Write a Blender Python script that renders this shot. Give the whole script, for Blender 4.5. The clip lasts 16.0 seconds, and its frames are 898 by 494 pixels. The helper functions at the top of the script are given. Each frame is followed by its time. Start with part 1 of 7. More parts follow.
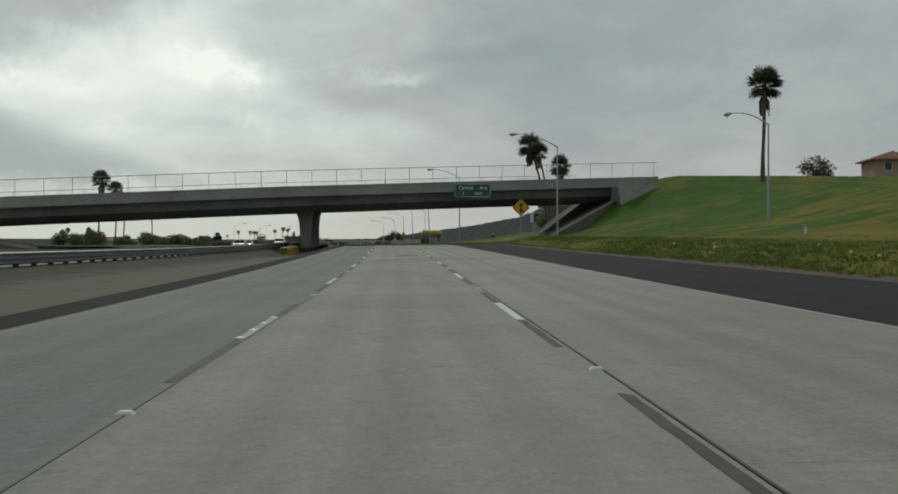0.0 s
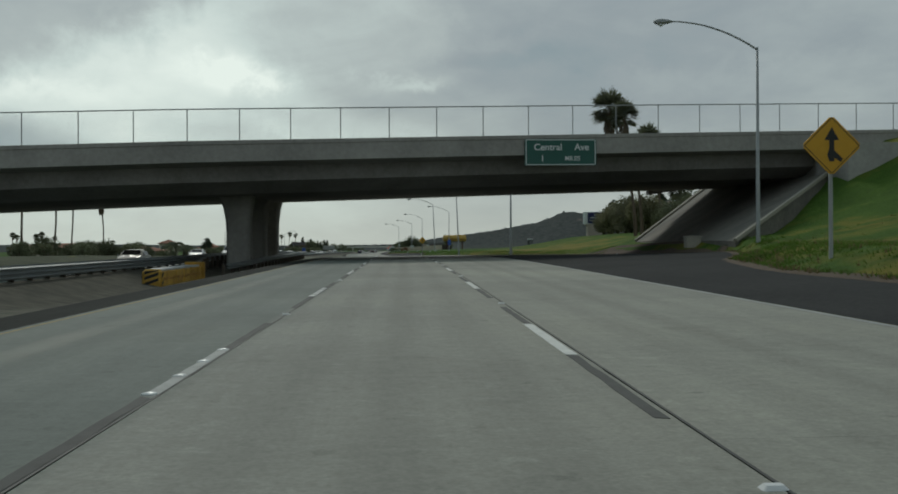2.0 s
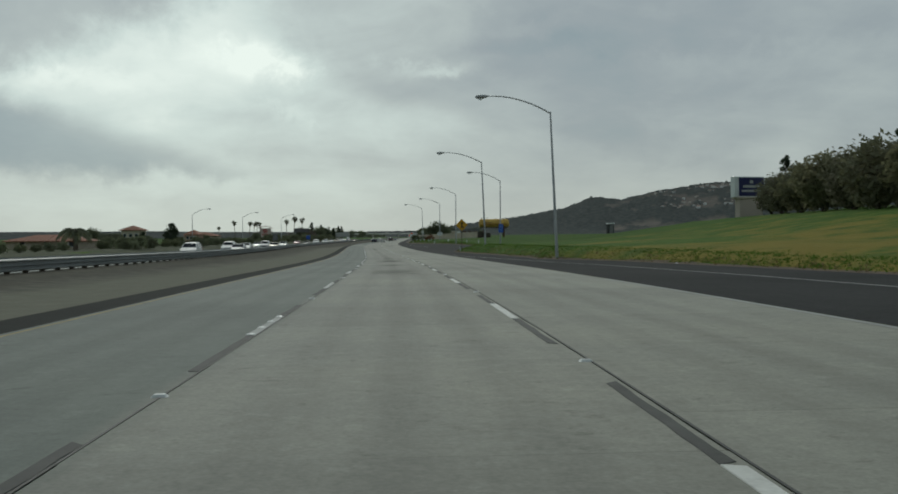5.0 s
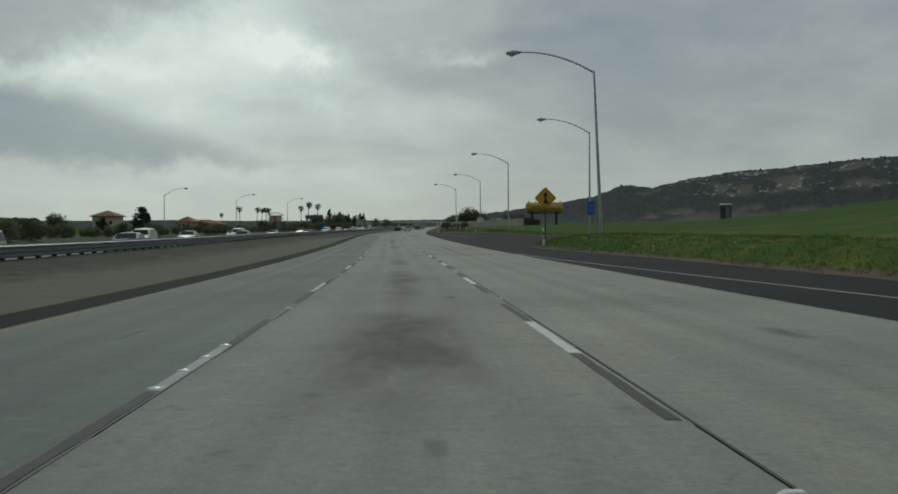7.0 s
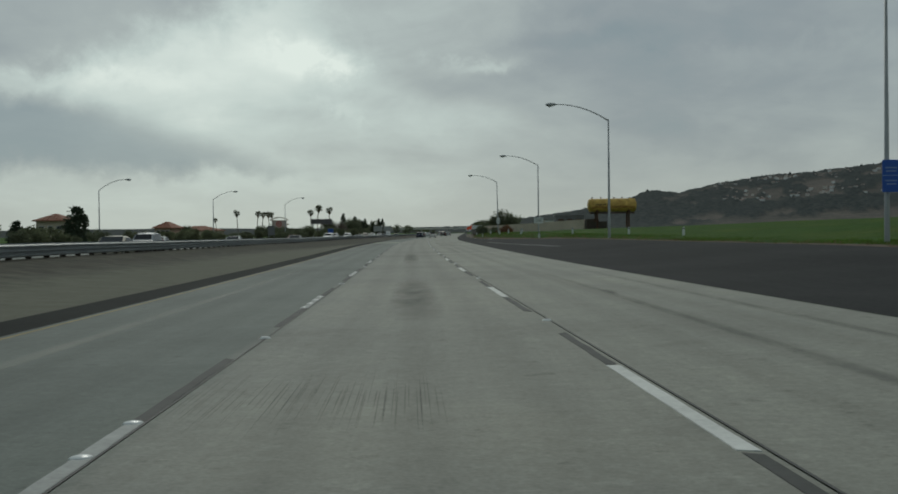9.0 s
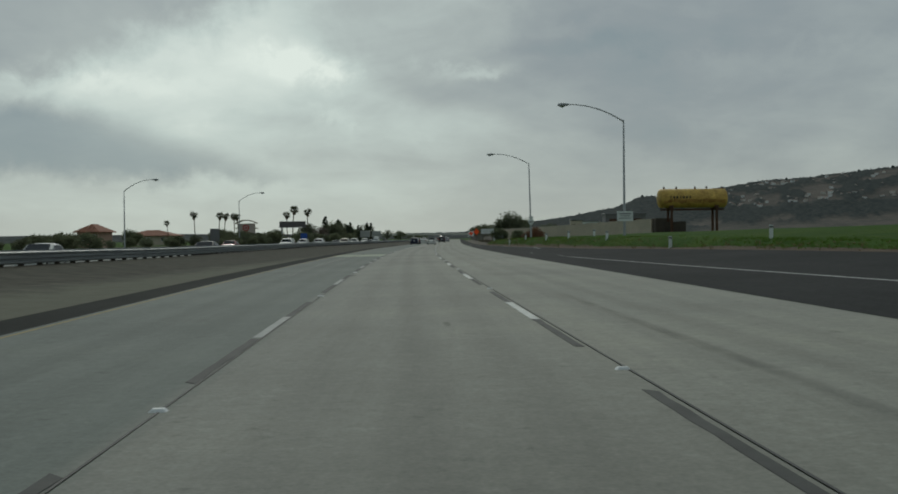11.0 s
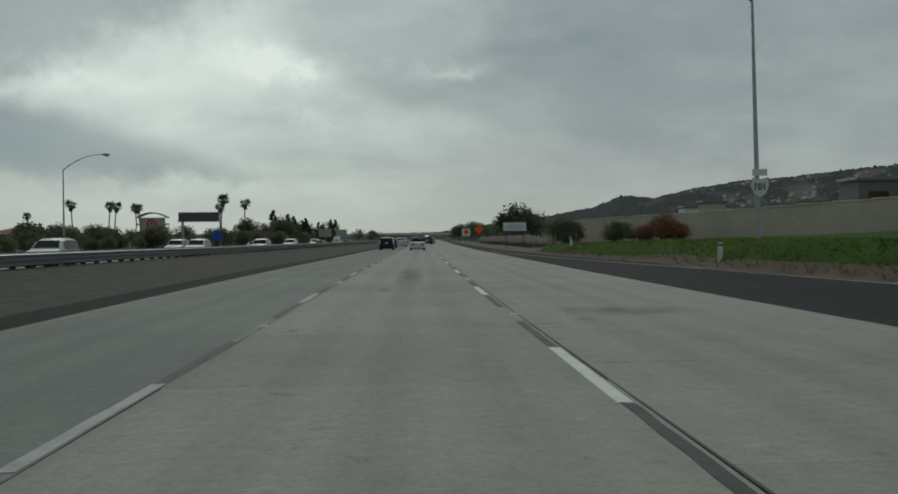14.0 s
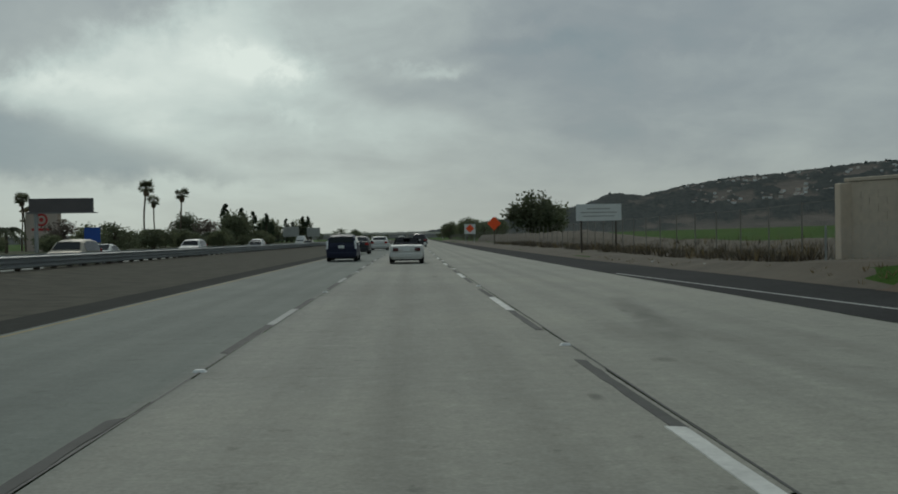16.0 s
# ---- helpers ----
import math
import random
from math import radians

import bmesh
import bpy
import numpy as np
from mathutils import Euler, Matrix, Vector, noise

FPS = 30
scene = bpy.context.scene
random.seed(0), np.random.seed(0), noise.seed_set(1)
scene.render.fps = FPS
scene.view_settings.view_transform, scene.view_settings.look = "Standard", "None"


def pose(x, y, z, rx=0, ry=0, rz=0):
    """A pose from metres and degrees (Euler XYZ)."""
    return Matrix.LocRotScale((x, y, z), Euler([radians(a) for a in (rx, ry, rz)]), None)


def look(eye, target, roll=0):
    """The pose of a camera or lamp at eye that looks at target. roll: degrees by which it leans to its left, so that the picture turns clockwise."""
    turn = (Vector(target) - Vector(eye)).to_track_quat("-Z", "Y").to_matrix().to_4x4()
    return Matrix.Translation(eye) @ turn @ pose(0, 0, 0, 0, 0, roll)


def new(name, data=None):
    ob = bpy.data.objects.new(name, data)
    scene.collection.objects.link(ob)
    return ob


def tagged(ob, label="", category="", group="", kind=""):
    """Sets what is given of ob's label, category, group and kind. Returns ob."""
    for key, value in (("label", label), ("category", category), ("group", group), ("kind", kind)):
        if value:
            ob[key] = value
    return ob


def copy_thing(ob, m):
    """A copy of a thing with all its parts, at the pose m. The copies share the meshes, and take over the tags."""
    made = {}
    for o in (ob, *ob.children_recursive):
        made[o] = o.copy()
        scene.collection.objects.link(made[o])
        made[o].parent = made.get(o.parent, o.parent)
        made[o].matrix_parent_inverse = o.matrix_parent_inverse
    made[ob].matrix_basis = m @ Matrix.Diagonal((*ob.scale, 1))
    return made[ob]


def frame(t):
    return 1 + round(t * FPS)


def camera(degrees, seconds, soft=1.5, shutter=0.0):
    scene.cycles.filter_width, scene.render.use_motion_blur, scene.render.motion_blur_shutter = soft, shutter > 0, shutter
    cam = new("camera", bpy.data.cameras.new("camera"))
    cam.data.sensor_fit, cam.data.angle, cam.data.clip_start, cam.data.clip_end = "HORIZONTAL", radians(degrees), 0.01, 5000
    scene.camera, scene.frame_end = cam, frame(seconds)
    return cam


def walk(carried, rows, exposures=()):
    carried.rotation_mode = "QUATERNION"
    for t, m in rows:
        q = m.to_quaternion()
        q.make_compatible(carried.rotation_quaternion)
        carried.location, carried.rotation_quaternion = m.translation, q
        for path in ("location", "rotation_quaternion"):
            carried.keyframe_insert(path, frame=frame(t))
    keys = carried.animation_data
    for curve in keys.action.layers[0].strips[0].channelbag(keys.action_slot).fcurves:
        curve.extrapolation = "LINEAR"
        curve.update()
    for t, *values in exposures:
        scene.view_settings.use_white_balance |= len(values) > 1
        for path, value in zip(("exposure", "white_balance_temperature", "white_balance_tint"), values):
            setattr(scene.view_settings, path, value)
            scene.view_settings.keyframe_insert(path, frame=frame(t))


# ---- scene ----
# ---------------------------------------------------------------- camera
cam = camera(45.6, 16.0, soft=1.8)
PATH = [
    (0.0, pose(0.000, 0.000, 1.180, 89.835, 0.16, 0.672)),
    (0.5, pose(-0.779, 15.821, 1.266, 89.982, 0.16, 0.536)),
    (1.0, pose(-1.657, 31.636, 1.383, 89.966, 0.18, 0.903)),
    (1.5, pose(-2.625, 47.447, 1.524, 90.102, 0.22, 1.332)),
    (2.0, pose(-3.668, 63.252, 1.684, 90.132, 0.27, 1.631)),
    (2.5, pose(-4.762, 79.055, 1.845, 90.234, 0.33, 1.511)),
    (3.0, pose(-5.891, 94.854, 2.002, 90.216, 0.35, 1.838)),
    (3.5, pose(-7.049, 110.652, 2.151, 90.020, 0.37, 2.132)),
    (4.0, pose(-8.246, 126.447, 2.262, 89.813, 0.37, 2.384)),
    (4.5, pose(-9.504, 142.237, 2.308, 89.606, 0.36, 2.635)),
    (5.0, pose(-10.850, 158.019, 2.289, 89.398, 0.36, 2.886)),
    (5.5, pose(-12.303, 173.792, 2.218, 89.191, 0.35, 3.137)),
    (6.0, pose(-13.870, 189.555, 2.104, 88.984, 0.35, 3.389)),
    (6.5, pose(-15.549, 205.305, 1.962, 89.011, 0.32, 3.876)),
    (7.0, pose(-17.333, 221.045, 1.809, 88.823, 0.34, 4.318)),
    (7.5, pose(-19.212, 236.773, 1.660, 88.944, 0.42, 4.669)),
    (8.0, pose(-21.172, 252.491, 1.526, 89.170, 0.52, 4.908)),
    (8.5, pose(-23.196, 268.201, 1.411, 89.101, 0.60, 5.179)),
    (9.0, pose(-25.267, 283.905, 1.319, 89.200, 0.66, 5.513)),
    (9.5, pose(-27.370, 299.605, 1.251, 89.280, 0.66, 5.400)),
    (10.0, pose(-29.490, 315.303, 1.205, 89.361, 0.65, 5.288)),
    (10.5, pose(-31.612, 331.000, 1.180, 89.441, 0.65, 5.175)),
    (11.0, pose(-33.721, 346.699, 1.177, 89.522, 0.64, 5.063)),
    (11.5, pose(-35.798, 362.402, 1.195, 89.602, 0.64, 4.951)),
    (12.0, pose(-37.818, 378.113, 1.217, 89.476, 0.60, 4.612)),
    (12.5, pose(-39.752, 393.834, 1.227, 89.562, 0.50, 4.290)),
    (13.0, pose(-41.579, 409.568, 1.226, 89.533, 0.48, 3.973)),
    (13.5, pose(-43.293, 425.315, 1.220, 89.433, 0.54, 3.834)),
    (14.0, pose(-44.907, 441.073, 1.212, 89.524, 0.56, 3.701)),
    (14.5, pose(-46.454, 456.837, 1.207, 89.601, 0.66, 3.527)),
    (15.0, pose(-47.969, 472.604, 1.197, 89.495, 0.80, 3.388)),
    (15.5, pose(-49.480, 488.372, 1.179, 89.500, 0.90, 3.228)),
    (16.0, pose(-51.003, 504.139, 1.156, 89.473, 0.92, 2.958)),
]
# seconds, stops, kelvin, tint
EXPOSURES = [(0.0, 0.25, 6560, 8), (0.6, 0.25, 6520, 7), (1.2, 0.23, 6400, 5), (1.8, 0.14, 6300, 4), (2.7, 0.15, 6300, 4), (3.0, 0.26, 6300, 4), (3.3, 0.5, 6300, 4), (3.6, 0.65, 6300, 3), (4.2, 0.7, 6300, 4), (5.0, 0.22, 6300, 4), (5.8, 0.03, 6300, 4), (9.0, 0.03, 6300, 4), (12.0, 0.0, 6350, 4), (16.0, -0.02, 6300, 4)]
walk(cam, PATH, EXPOSURES)

# ---------------------------------------------------------------- light
SUN_AZ, SUN_EL = 14.0, 38.0      # degrees left of +y, above the horizon
sun_dir = Vector((-math.sin(radians(SUN_AZ)) * math.cos(radians(SUN_EL)), math.cos(radians(SUN_AZ)) * math.cos(radians(SUN_EL)), math.sin(radians(SUN_EL))))
sun = new("sun", bpy.data.lights.new("sun", "SUN"))
sun.data.energy, sun.data.angle, sun.data.color = 0.9, radians(14), (1.0, 0.95, 0.86)
sun.matrix_world = look(sun_dir * 200, (0, 0, 0))


def ramp(nt, stops, interp="LINEAR"):
    node = nt.nodes.new("ShaderNodeValToRGB")
    node.color_ramp.interpolation = interp
    while len(node.color_ramp.elements) < len(stops):
        node.color_ramp.elements.new(0.5)
    for e, (pos, col) in zip(node.color_ramp.elements, stops):
        e.position = pos
        e.color = (*col, 1) if len(col) == 3 else col
    return node


def math_node(nt, op, a, b=None, clamp=False):
    node = nt.nodes.new("ShaderNodeMath")
    node.operation, node.use_clamp = op, clamp
    for slot, v in zip(node.inputs, (a, b)):
        if v is None:
            continue
        if isinstance(v, (int, float)):
            slot.default_value = v
        else:
            nt.links.new(v, slot)
    return node.outputs[0]


def mix_col(nt, fac, a, b, mode="MIX"):
    node = nt.nodes.new("ShaderNodeMix")
    node.data_type, node.blend_type = "RGBA", mode
    for slot, v in ((node.inputs[0], fac), (node.inputs[6], a), (node.inputs[7], b)):
        if isinstance(v, (int, float)):
            slot.default_value = v
        elif isinstance(v, tuple):
            slot.default_value = (*v, 1) if len(v) == 3 else v
        else:
            nt.links.new(v, slot)
    return node.outputs[2]


def noise_tex(nt, vec, scale, detail=4, rough=0.55, distort=0.0):
    node = nt.nodes.new("ShaderNodeTexNoise")
    node.inputs["Scale"].default_value, node.inputs["Detail"].default_value = scale, detail
    node.inputs["Roughness"].default_value, node.inputs["Distortion"].default_value = rough, distort
    if vec is not None:
        nt.links.new(vec, node.inputs["Vector"])
    return node.outputs[0]


CLOUDS = [(0.226, 0.161, 0.028, 0.016, 0.30), (0.184, 0.110, 0.016, 0.009, 0.10), (0.40, 0.137, 0.09, 0.008, 0.12), (0.33, 0.122, 0.07, 0.010, 0.06), (0.07, 0.158, 0.045, 0.007, 0.15), (0.14, 0.10, 0.06, 0.02, 0.06), (-0.03, 0.19, 0.05, 0.008, 0.06), (0.28, 0.165, 0.05, 0.03, 0.07)]
# cloud banks: weight, then half-planes (a, b, c, softness) keeping a * azimuth + b * elevation + c > 0
BANKS = [(-0.28, ((0.32, -0.947, -0.0285, 0.020), (0, -1, 0.121, 0.016), (0, 1, -0.060, 0.014))), (-0.20, ((0.45, 0.893, -0.322, 0.030), (0, 1, -0.145, 0.02))), (-0.13, ((-0.2425, 0.970, -0.0985, 0.014), (-1, 0.25, 0.152, 0.055), (1, 0, 0.16, 0.16))), (-0.05, ((-1, 0, -0.02, 0.12), (0, 1, -0.06, 0.03))), (-0.07, ((-1, -0.3, 0.10, 0.03), (0, 1, -0.165, 0.012)))]


def make_world():
    world = bpy.data.worlds.new("world")
    scene.world = world
    world.use_nodes = True
    nt = world.node_tree
    bg = nt.nodes["Background"]
    co = nt.nodes.new("ShaderNodeTexCoord").outputs["Generated"]
    sep = nt.nodes.new("ShaderNodeSeparateXYZ")
    nt.links.new(co, sep.inputs[0])
    x, y, z = sep.outputs
    zz = math_node(nt, "ADD", math_node(nt, "MAXIMUM", z, 0.0), 0.30)
    comb = nt.nodes.new("ShaderNodeCombineXYZ")
    nt.links.new(math_node(nt, "DIVIDE", x, zz), comb.inputs[0])
    nt.links.new(math_node(nt, "DIVIDE", y, zz), comb.inputs[1])
    comb.inputs[2].default_value = 1.3
    big = noise_tex(nt, comb.outputs[0], 0.85, 3, 0.5, 0.6)
    mid = noise_tex(nt, comb.outputs[0], 2.6, 6, 0.55, 0.5)
    puff = noise_tex(nt, comb.outputs[0], 8.0, 5, 0.55, 0.3)
    v = math_node(nt, "ADD", math_node(nt, "MULTIPLY", big, 0.62), math_node(nt, "MULTIPLY", mid, 0.42))
    v = math_node(nt, "ADD", v, math_node(nt, "MULTIPLY", puff, 0.20))
    v = math_node(nt, "SUBTRACT", v, 0.62)
    # brighter veil towards the hidden sun
    dot = nt.nodes.new("ShaderNodeVectorMath")
    dot.operation = "DOT_PRODUCT"
    nt.links.new(co, dot.inputs[0])
    dot.inputs[1].default_value = (-math.sin(radians(20)) * 0.97, math.cos(radians(20)) * 0.97, 0.24)
    glow = math_node(nt, "POWER", math_node(nt, "MAXIMUM", dot.outputs["Value"], 0.0), 14.0)
    v = math_node(nt, "ADD", math_node(nt, "MULTIPLY", v, 0.75), math_node(nt, "MULTIPLY", glow, 0.24))
    v = math_node(nt, "ADD", v, 0.375)
    # separate cloud masses: azimuth left of +y and elevation in radians, width, height, weight
    az = math_node(nt, "ARCTAN2", math_node(nt, "MULTIPLY", x, -1.0), y)
    rim = noise_tex(nt, co, 22.0, 6, 0.6, 0.2)
    wob = math_node(nt, "MULTIPLY", math_node(nt, "SUBTRACT", rim, 0.5), 0.13)
    az = math_node(nt, "ADD", az, wob)
    el = math_node(nt, "ADD", z, math_node(nt, "MULTIPLY", wob, 0.4))
    for a0, e0, wa, we, k in CLOUDS:
        g1 = math_node(nt, "POWER", math_node(nt, "DIVIDE", math_node(nt, "SUBTRACT", az, a0), wa), 2.0)
        g2 = math_node(nt, "POWER", math_node(nt, "DIVIDE", math_node(nt, "SUBTRACT", el, e0), we), 2.0)
        g = math_node(nt, "EXPONENT", math_node(nt, "MULTIPLY", math_node(nt, "ADD", g1, g2), -1.0))
        v = math_node(nt, "ADD", v, math_node(nt, "MULTIPLY", g, k))
    shade = None
    for k, planes in BANKS:
        g = k
        for pa, pb, pc, soft in planes:
            e = math_node(nt, "ADD", math_node(nt, "ADD", math_node(nt, "MULTIPLY", az, pa), math_node(nt, "MULTIPLY", el, pb)), pc)
            step = nt.nodes.new("ShaderNodeMapRange")
            step.interpolation_type = "SMOOTHSTEP"
            step.inputs["From Min"].default_value, step.inputs["From Max"].default_value = -soft, soft
            nt.links.new(e, step.inputs["Value"])
            g = math_node(nt, "MULTIPLY", step.outputs[0], g)
        v = math_node(nt, "ADD", v, g)
        shade = shade or g
    cloud = ramp(nt, [(0.10, (0.19, 0.245, 0.27)), (0.28, (0.272, 0.30, 0.314)), (0.45, (0.378, 0.41, 0.402)), (0.62, (0.53, 0.585, 0.555)), (0.85, (0.76, 0.80, 0.74))])
    nt.links.new(v, cloud.inputs[0])
    haze = math_node(nt, "POWER", math_node(nt, "SUBTRACT", 1.0, math_node(nt, "MAXIMUM", z, 0.0), True), 22.0)
    hcol = mix_col(nt, glow, (0.357, 0.376, 0.357), (0.54, 0.585, 0.54))
    hz = mix_col(nt, math_node(nt, "MULTIPLY", haze, 0.85), cloud.outputs[0], hcol)
    hz = mix_col(nt, math_node(nt, "MULTIPLY", shade, -1.55, True), hz, (0.22, 0.285, 0.31))
    sky = nt.nodes.new("ShaderNodeTexSky")
    sky.sky_type, sky.sun_disc = "NISHITA", False
    sky.sun_elevation, sky.sun_rotation = radians(SUN_EL), radians(-SUN_AZ)
    scaled = mix_col(nt, 1.0, sky.outputs[0], (0.06, 0.06, 0.06), "MULTIPLY")
    nt.links.new(mix_col(nt, 0.93, scaled, hz), bg.inputs["Color"])
    bg.inputs["Strength"].default_value = 1.0


make_world()


# ---------------------------------------------------------------- the road's line
# Heading (degrees left of +y) every 63.36 m along the road, grade every 15.84 m.
STEP = 63.36
HEADING = [2.652, 3.891, 4.439, 5.905, 7.246, 7.703, 7.172, 5.692, 5.552]
GRADE = [0.00450, 0.00658, 0.00820, 0.00969, 0.01034, 0.01000, 0.00978, 0.00851, 0.00485, 0.00055, -0.00311, -0.00608, -0.00831, -0.00959, -0.00958, -0.00901, -0.00784, -0.00650, -0.00499, -0.00346, -0.00223, -0.00082, 0.00059, 0.00153, 0.00110, 0.00006, -0.00022, -0.00048, -0.00037, -0.00047, -0.00091, -0.00132, -0.00155]


def spline(vals, u):
    n = len(vals)
    a, b = np.eye(n) * 4, np.zeros(n)
    a[0, 0] = a[-1, -1] = 1
    for i in range(1, n - 1):
        a[i, i - 1] = a[i, i + 1] = 1
        b[i] = 6 * (vals[i - 1] - 2 * vals[i] + vals[i + 1])
    m = np.linalg.solve(a, b)
    i = np.clip(u.astype(int), 0, n - 2)
    f, v = u - i, np.array(vals)
    return v[i] + (v[i + 1] - v[i] - (2 * m[i] + m[i + 1]) / 6) * f + m[i] * f * f / 2 + (m[i + 1] - m[i]) / 6 * f ** 3


DS = 1.584
near = np.arange(0, 8.0001, DS / STEP)
far_n, back_n = 2600, 60
head_ = np.radians(spline(HEADING, near))
grade_ = spline(GRADE, near * 4)
tail = (np.arange(far_n) + 1) * DS
head_ = np.concatenate([np.full(back_n, head_[0]), head_, radians(4.5) + (head_[-1] - radians(4.5)) * np.exp(-tail / 60)])
grade_ = np.concatenate([np.full(back_n, grade_[0]), grade_, grade_[-1] * 0.97 ** (np.arange(far_n) + 1)])
RS = (np.arange(len(head_)) - back_n) * DS
RX = np.concatenate([[0], np.cumsum(-np.sin(head_[:-1]) * DS)])
RY = np.concatenate([[0], np.cumsum(np.cos(head_[:-1]) * DS)])
RZ = np.concatenate([[0], np.cumsum(grade_[:-1] * DS)])
RX, RY, RZ = (a - a[back_n] for a in (RX, RY, RZ))
LANE_S = list(range(-16, 620, 12))
LANE_C = [-0.11, -0.12, -0.13, -0.14, -0.13, -0.11, -0.10, -0.09, -0.07, -0.04, -0.00, 0.02, 0.01, -0.01, -0.04, -0.07, -0.09, -0.11, -0.12, -0.10, -0.07, -0.04, 0.00, 0.05, 0.07, 0.08, 0.08, 0.09, 0.09, 0.10, 0.11, 0.12, 0.12, 0.10, 0.07, 0.02, -0.05, -0.12, -0.18, -0.23, -0.25, -0.22, -0.19, -0.13, -0.06, 0.0, 0.03, 0.03, 0.03, 0.03, 0.03, 0.03, 0.03]
FLAT = radians(5.5)


def heading(s):
    return float(np.interp(s, RS, head_))


def fall(s):
    """Crossfall of the lanes, fitted so that their edges line up in the camera's view."""
    return float(np.interp(s, [0, 340, 390, 430, 452, 480, 510, 600], [0.0079, 0.0076, 0.006, 0.0055, 0.0028, -0.003, 0.001, 0.001]))


def lane_c(s):
    return float(np.interp(s, LANE_S, LANE_C))


def at(s, d, z=0.0):
    """World point: s metres along the road, d to its right, z above its surface."""
    h = heading(s)
    k = max(-120.0, min(120.0, d))
    e = d - k
    return Vector((float(np.interp(s, RS, RX)) + k * math.cos(h) + e * math.cos(FLAT), float(np.interp(s, RS, RY)) + k * math.sin(h) + e * math.sin(FLAT), float(np.interp(s, RS, RZ)) + fall(s) * max(-6.4, min(7.0, d)) + z))


def smooth(a, b, x):
    t = max(0.0, min(1.0, (x - a) / (b - a)))
    return t * t * (3 - 2 * t)


def median_z(s):
    return float(np.interp(s, [0, 35, 62, 95, 125, 150, 185, 235, 265, 297, 328, 360, 407, 440, 470, 500, 550, 700], [0.34, 0.28, 0.06, -0.16, -0.22, -0.10, 0.23, 0.38, 0.48, 0.57, 0.61, 0.50, 0.30, 0.30, 0.30, 0.32, 0.32, 0.3]))


def grass_edge(s):
    return float(np.interp(s, [-80, 0, 77, 90, 100, 109, 120, 156, 185, 222, 238, 245, 268, 286, 292, 301, 309, 322, 330, 350, 378, 398, 428, 440, 455, 467, 480, 490, 512, 532, 560, 700], [9.4, 9.4, 9.3, 9.4, 11.2, 14.6, 17.6, 18.6, 16.2, 14.0, 11.0, 11.6, 11.6, 10.4, 9.9, 10.2, 12.8, 18.2, 18.8, 16.6, 16.6, 15.0, 12.4, 12.0, 11.4, 10.7, 10.2, 10.6, 9.7, 9.6, 9.0, 9.0]))


def crest(s):
    return float(np.interp(s, [-80, 0, 45, 72, 90, 105, 120, 126, 132, 150, 165, 185, 215, 260], [1.1, 2.0, 3.8, 5.0, 5.5, 6.0, 6.5, 7.1, 8.3, 8.7, 6.4, 3.2, 1.2, 0.8]))


def land(s, d):
    """Height of the ground over the road's surface."""
    if d >= 0:
        e = grass_edge(s)
        base = float(np.interp(s, [280, 310, 350, 400, 430, 455, 480, 505, 530], [0, 0.45, 0.55, 0.42, 0.34, 0.32, 0.26, 0.12, 0.0])) * smooth(7, 16, d)
        base += float(np.interp(s, [90, 100, 120, 135, 156], [0.28, 0.35, 0.4, 0.2, 0.0])) * max(0.0, min(1.0, (d - 6.5) / (e - 6.5)))
        if d <= e:
            return base
        top_d = float(np.interp(s, [90, 105, 119, 132, 150, 200], [44, 44, 43, 34.5, 34, 40]))
        x0 = e + (0.5 if s < 128 else 1.0)
        t = max(0.0, min(1.0, (d - x0) / (top_d - x0)))
        flat = 1 - smooth(92, 122, s)
        bank = crest(s) * ((0.75 * t + 0.25 * smooth(0, 1, t)) * (1 - flat) + t ** 2.2 * flat)
        rise = np.interp(s, [150, 220, 300, 400, 500, 600], [0.2, 0.9, 1.0, 0.5, 0.2, 0.35])
        field = rise * 3.2 * smooth(e, 62, d) if s > 130 else 0.0
        field += 1.25 * smooth(28, 50, d) * float(np.interp(s, [215, 250, 320, 370], [0, 1, 1, 0]))
        if s > 520:
            field += 2.0 * smooth(20, 160, d)
        toe = 0.8 * smooth(e + 0.2, e + 1.7, d) * smooth(110, 121, s) * (1 - smooth(158, 172, s))
        toe = max(toe, 0.55 * smooth(e, e + 2.4, d) * (1 - smooth(104, 118, s)))
        top = max(bank, field, toe)
        berm = float(np.interp(s, [165, 200, 234, 286, 300, 350, 390, 420, 490, 505, 520, 528, 538, 545], [0, 0.35, 0.8, 1.0, 0.6, 0.6, 0.8, 1.0, 1.0, 0.85, 0.7, 0.58, 0.2, 0.1])) - base
        return base + max(0.0, berm) * smooth(e, e + float(np.interp(s, [160, 200, 300, 340, 500], [3.2, 1.9, 1.9, 1.7, 1.1])), d) + top * (1 - 0.55 * smooth(140, 420, d))
    e = -d
    if e < 6.4:
        return 0.0
    m = median_z(s)
    if e < 13.5:
        t = (e - 6.4) / 7.1
        return m * t - float(np.interp(s, [30, 80, 105, 118, 135, 150, 185], [0.10, 0.42, 0.85, 0.80, 0.48, 0.35, 0.10])) * math.sin(math.pi * t)
    return m * (1 - smooth(34, 60, e)) - 0.62 * smooth(13.7, 15.6, e) * (1 - smooth(31.6, 36.0, e))


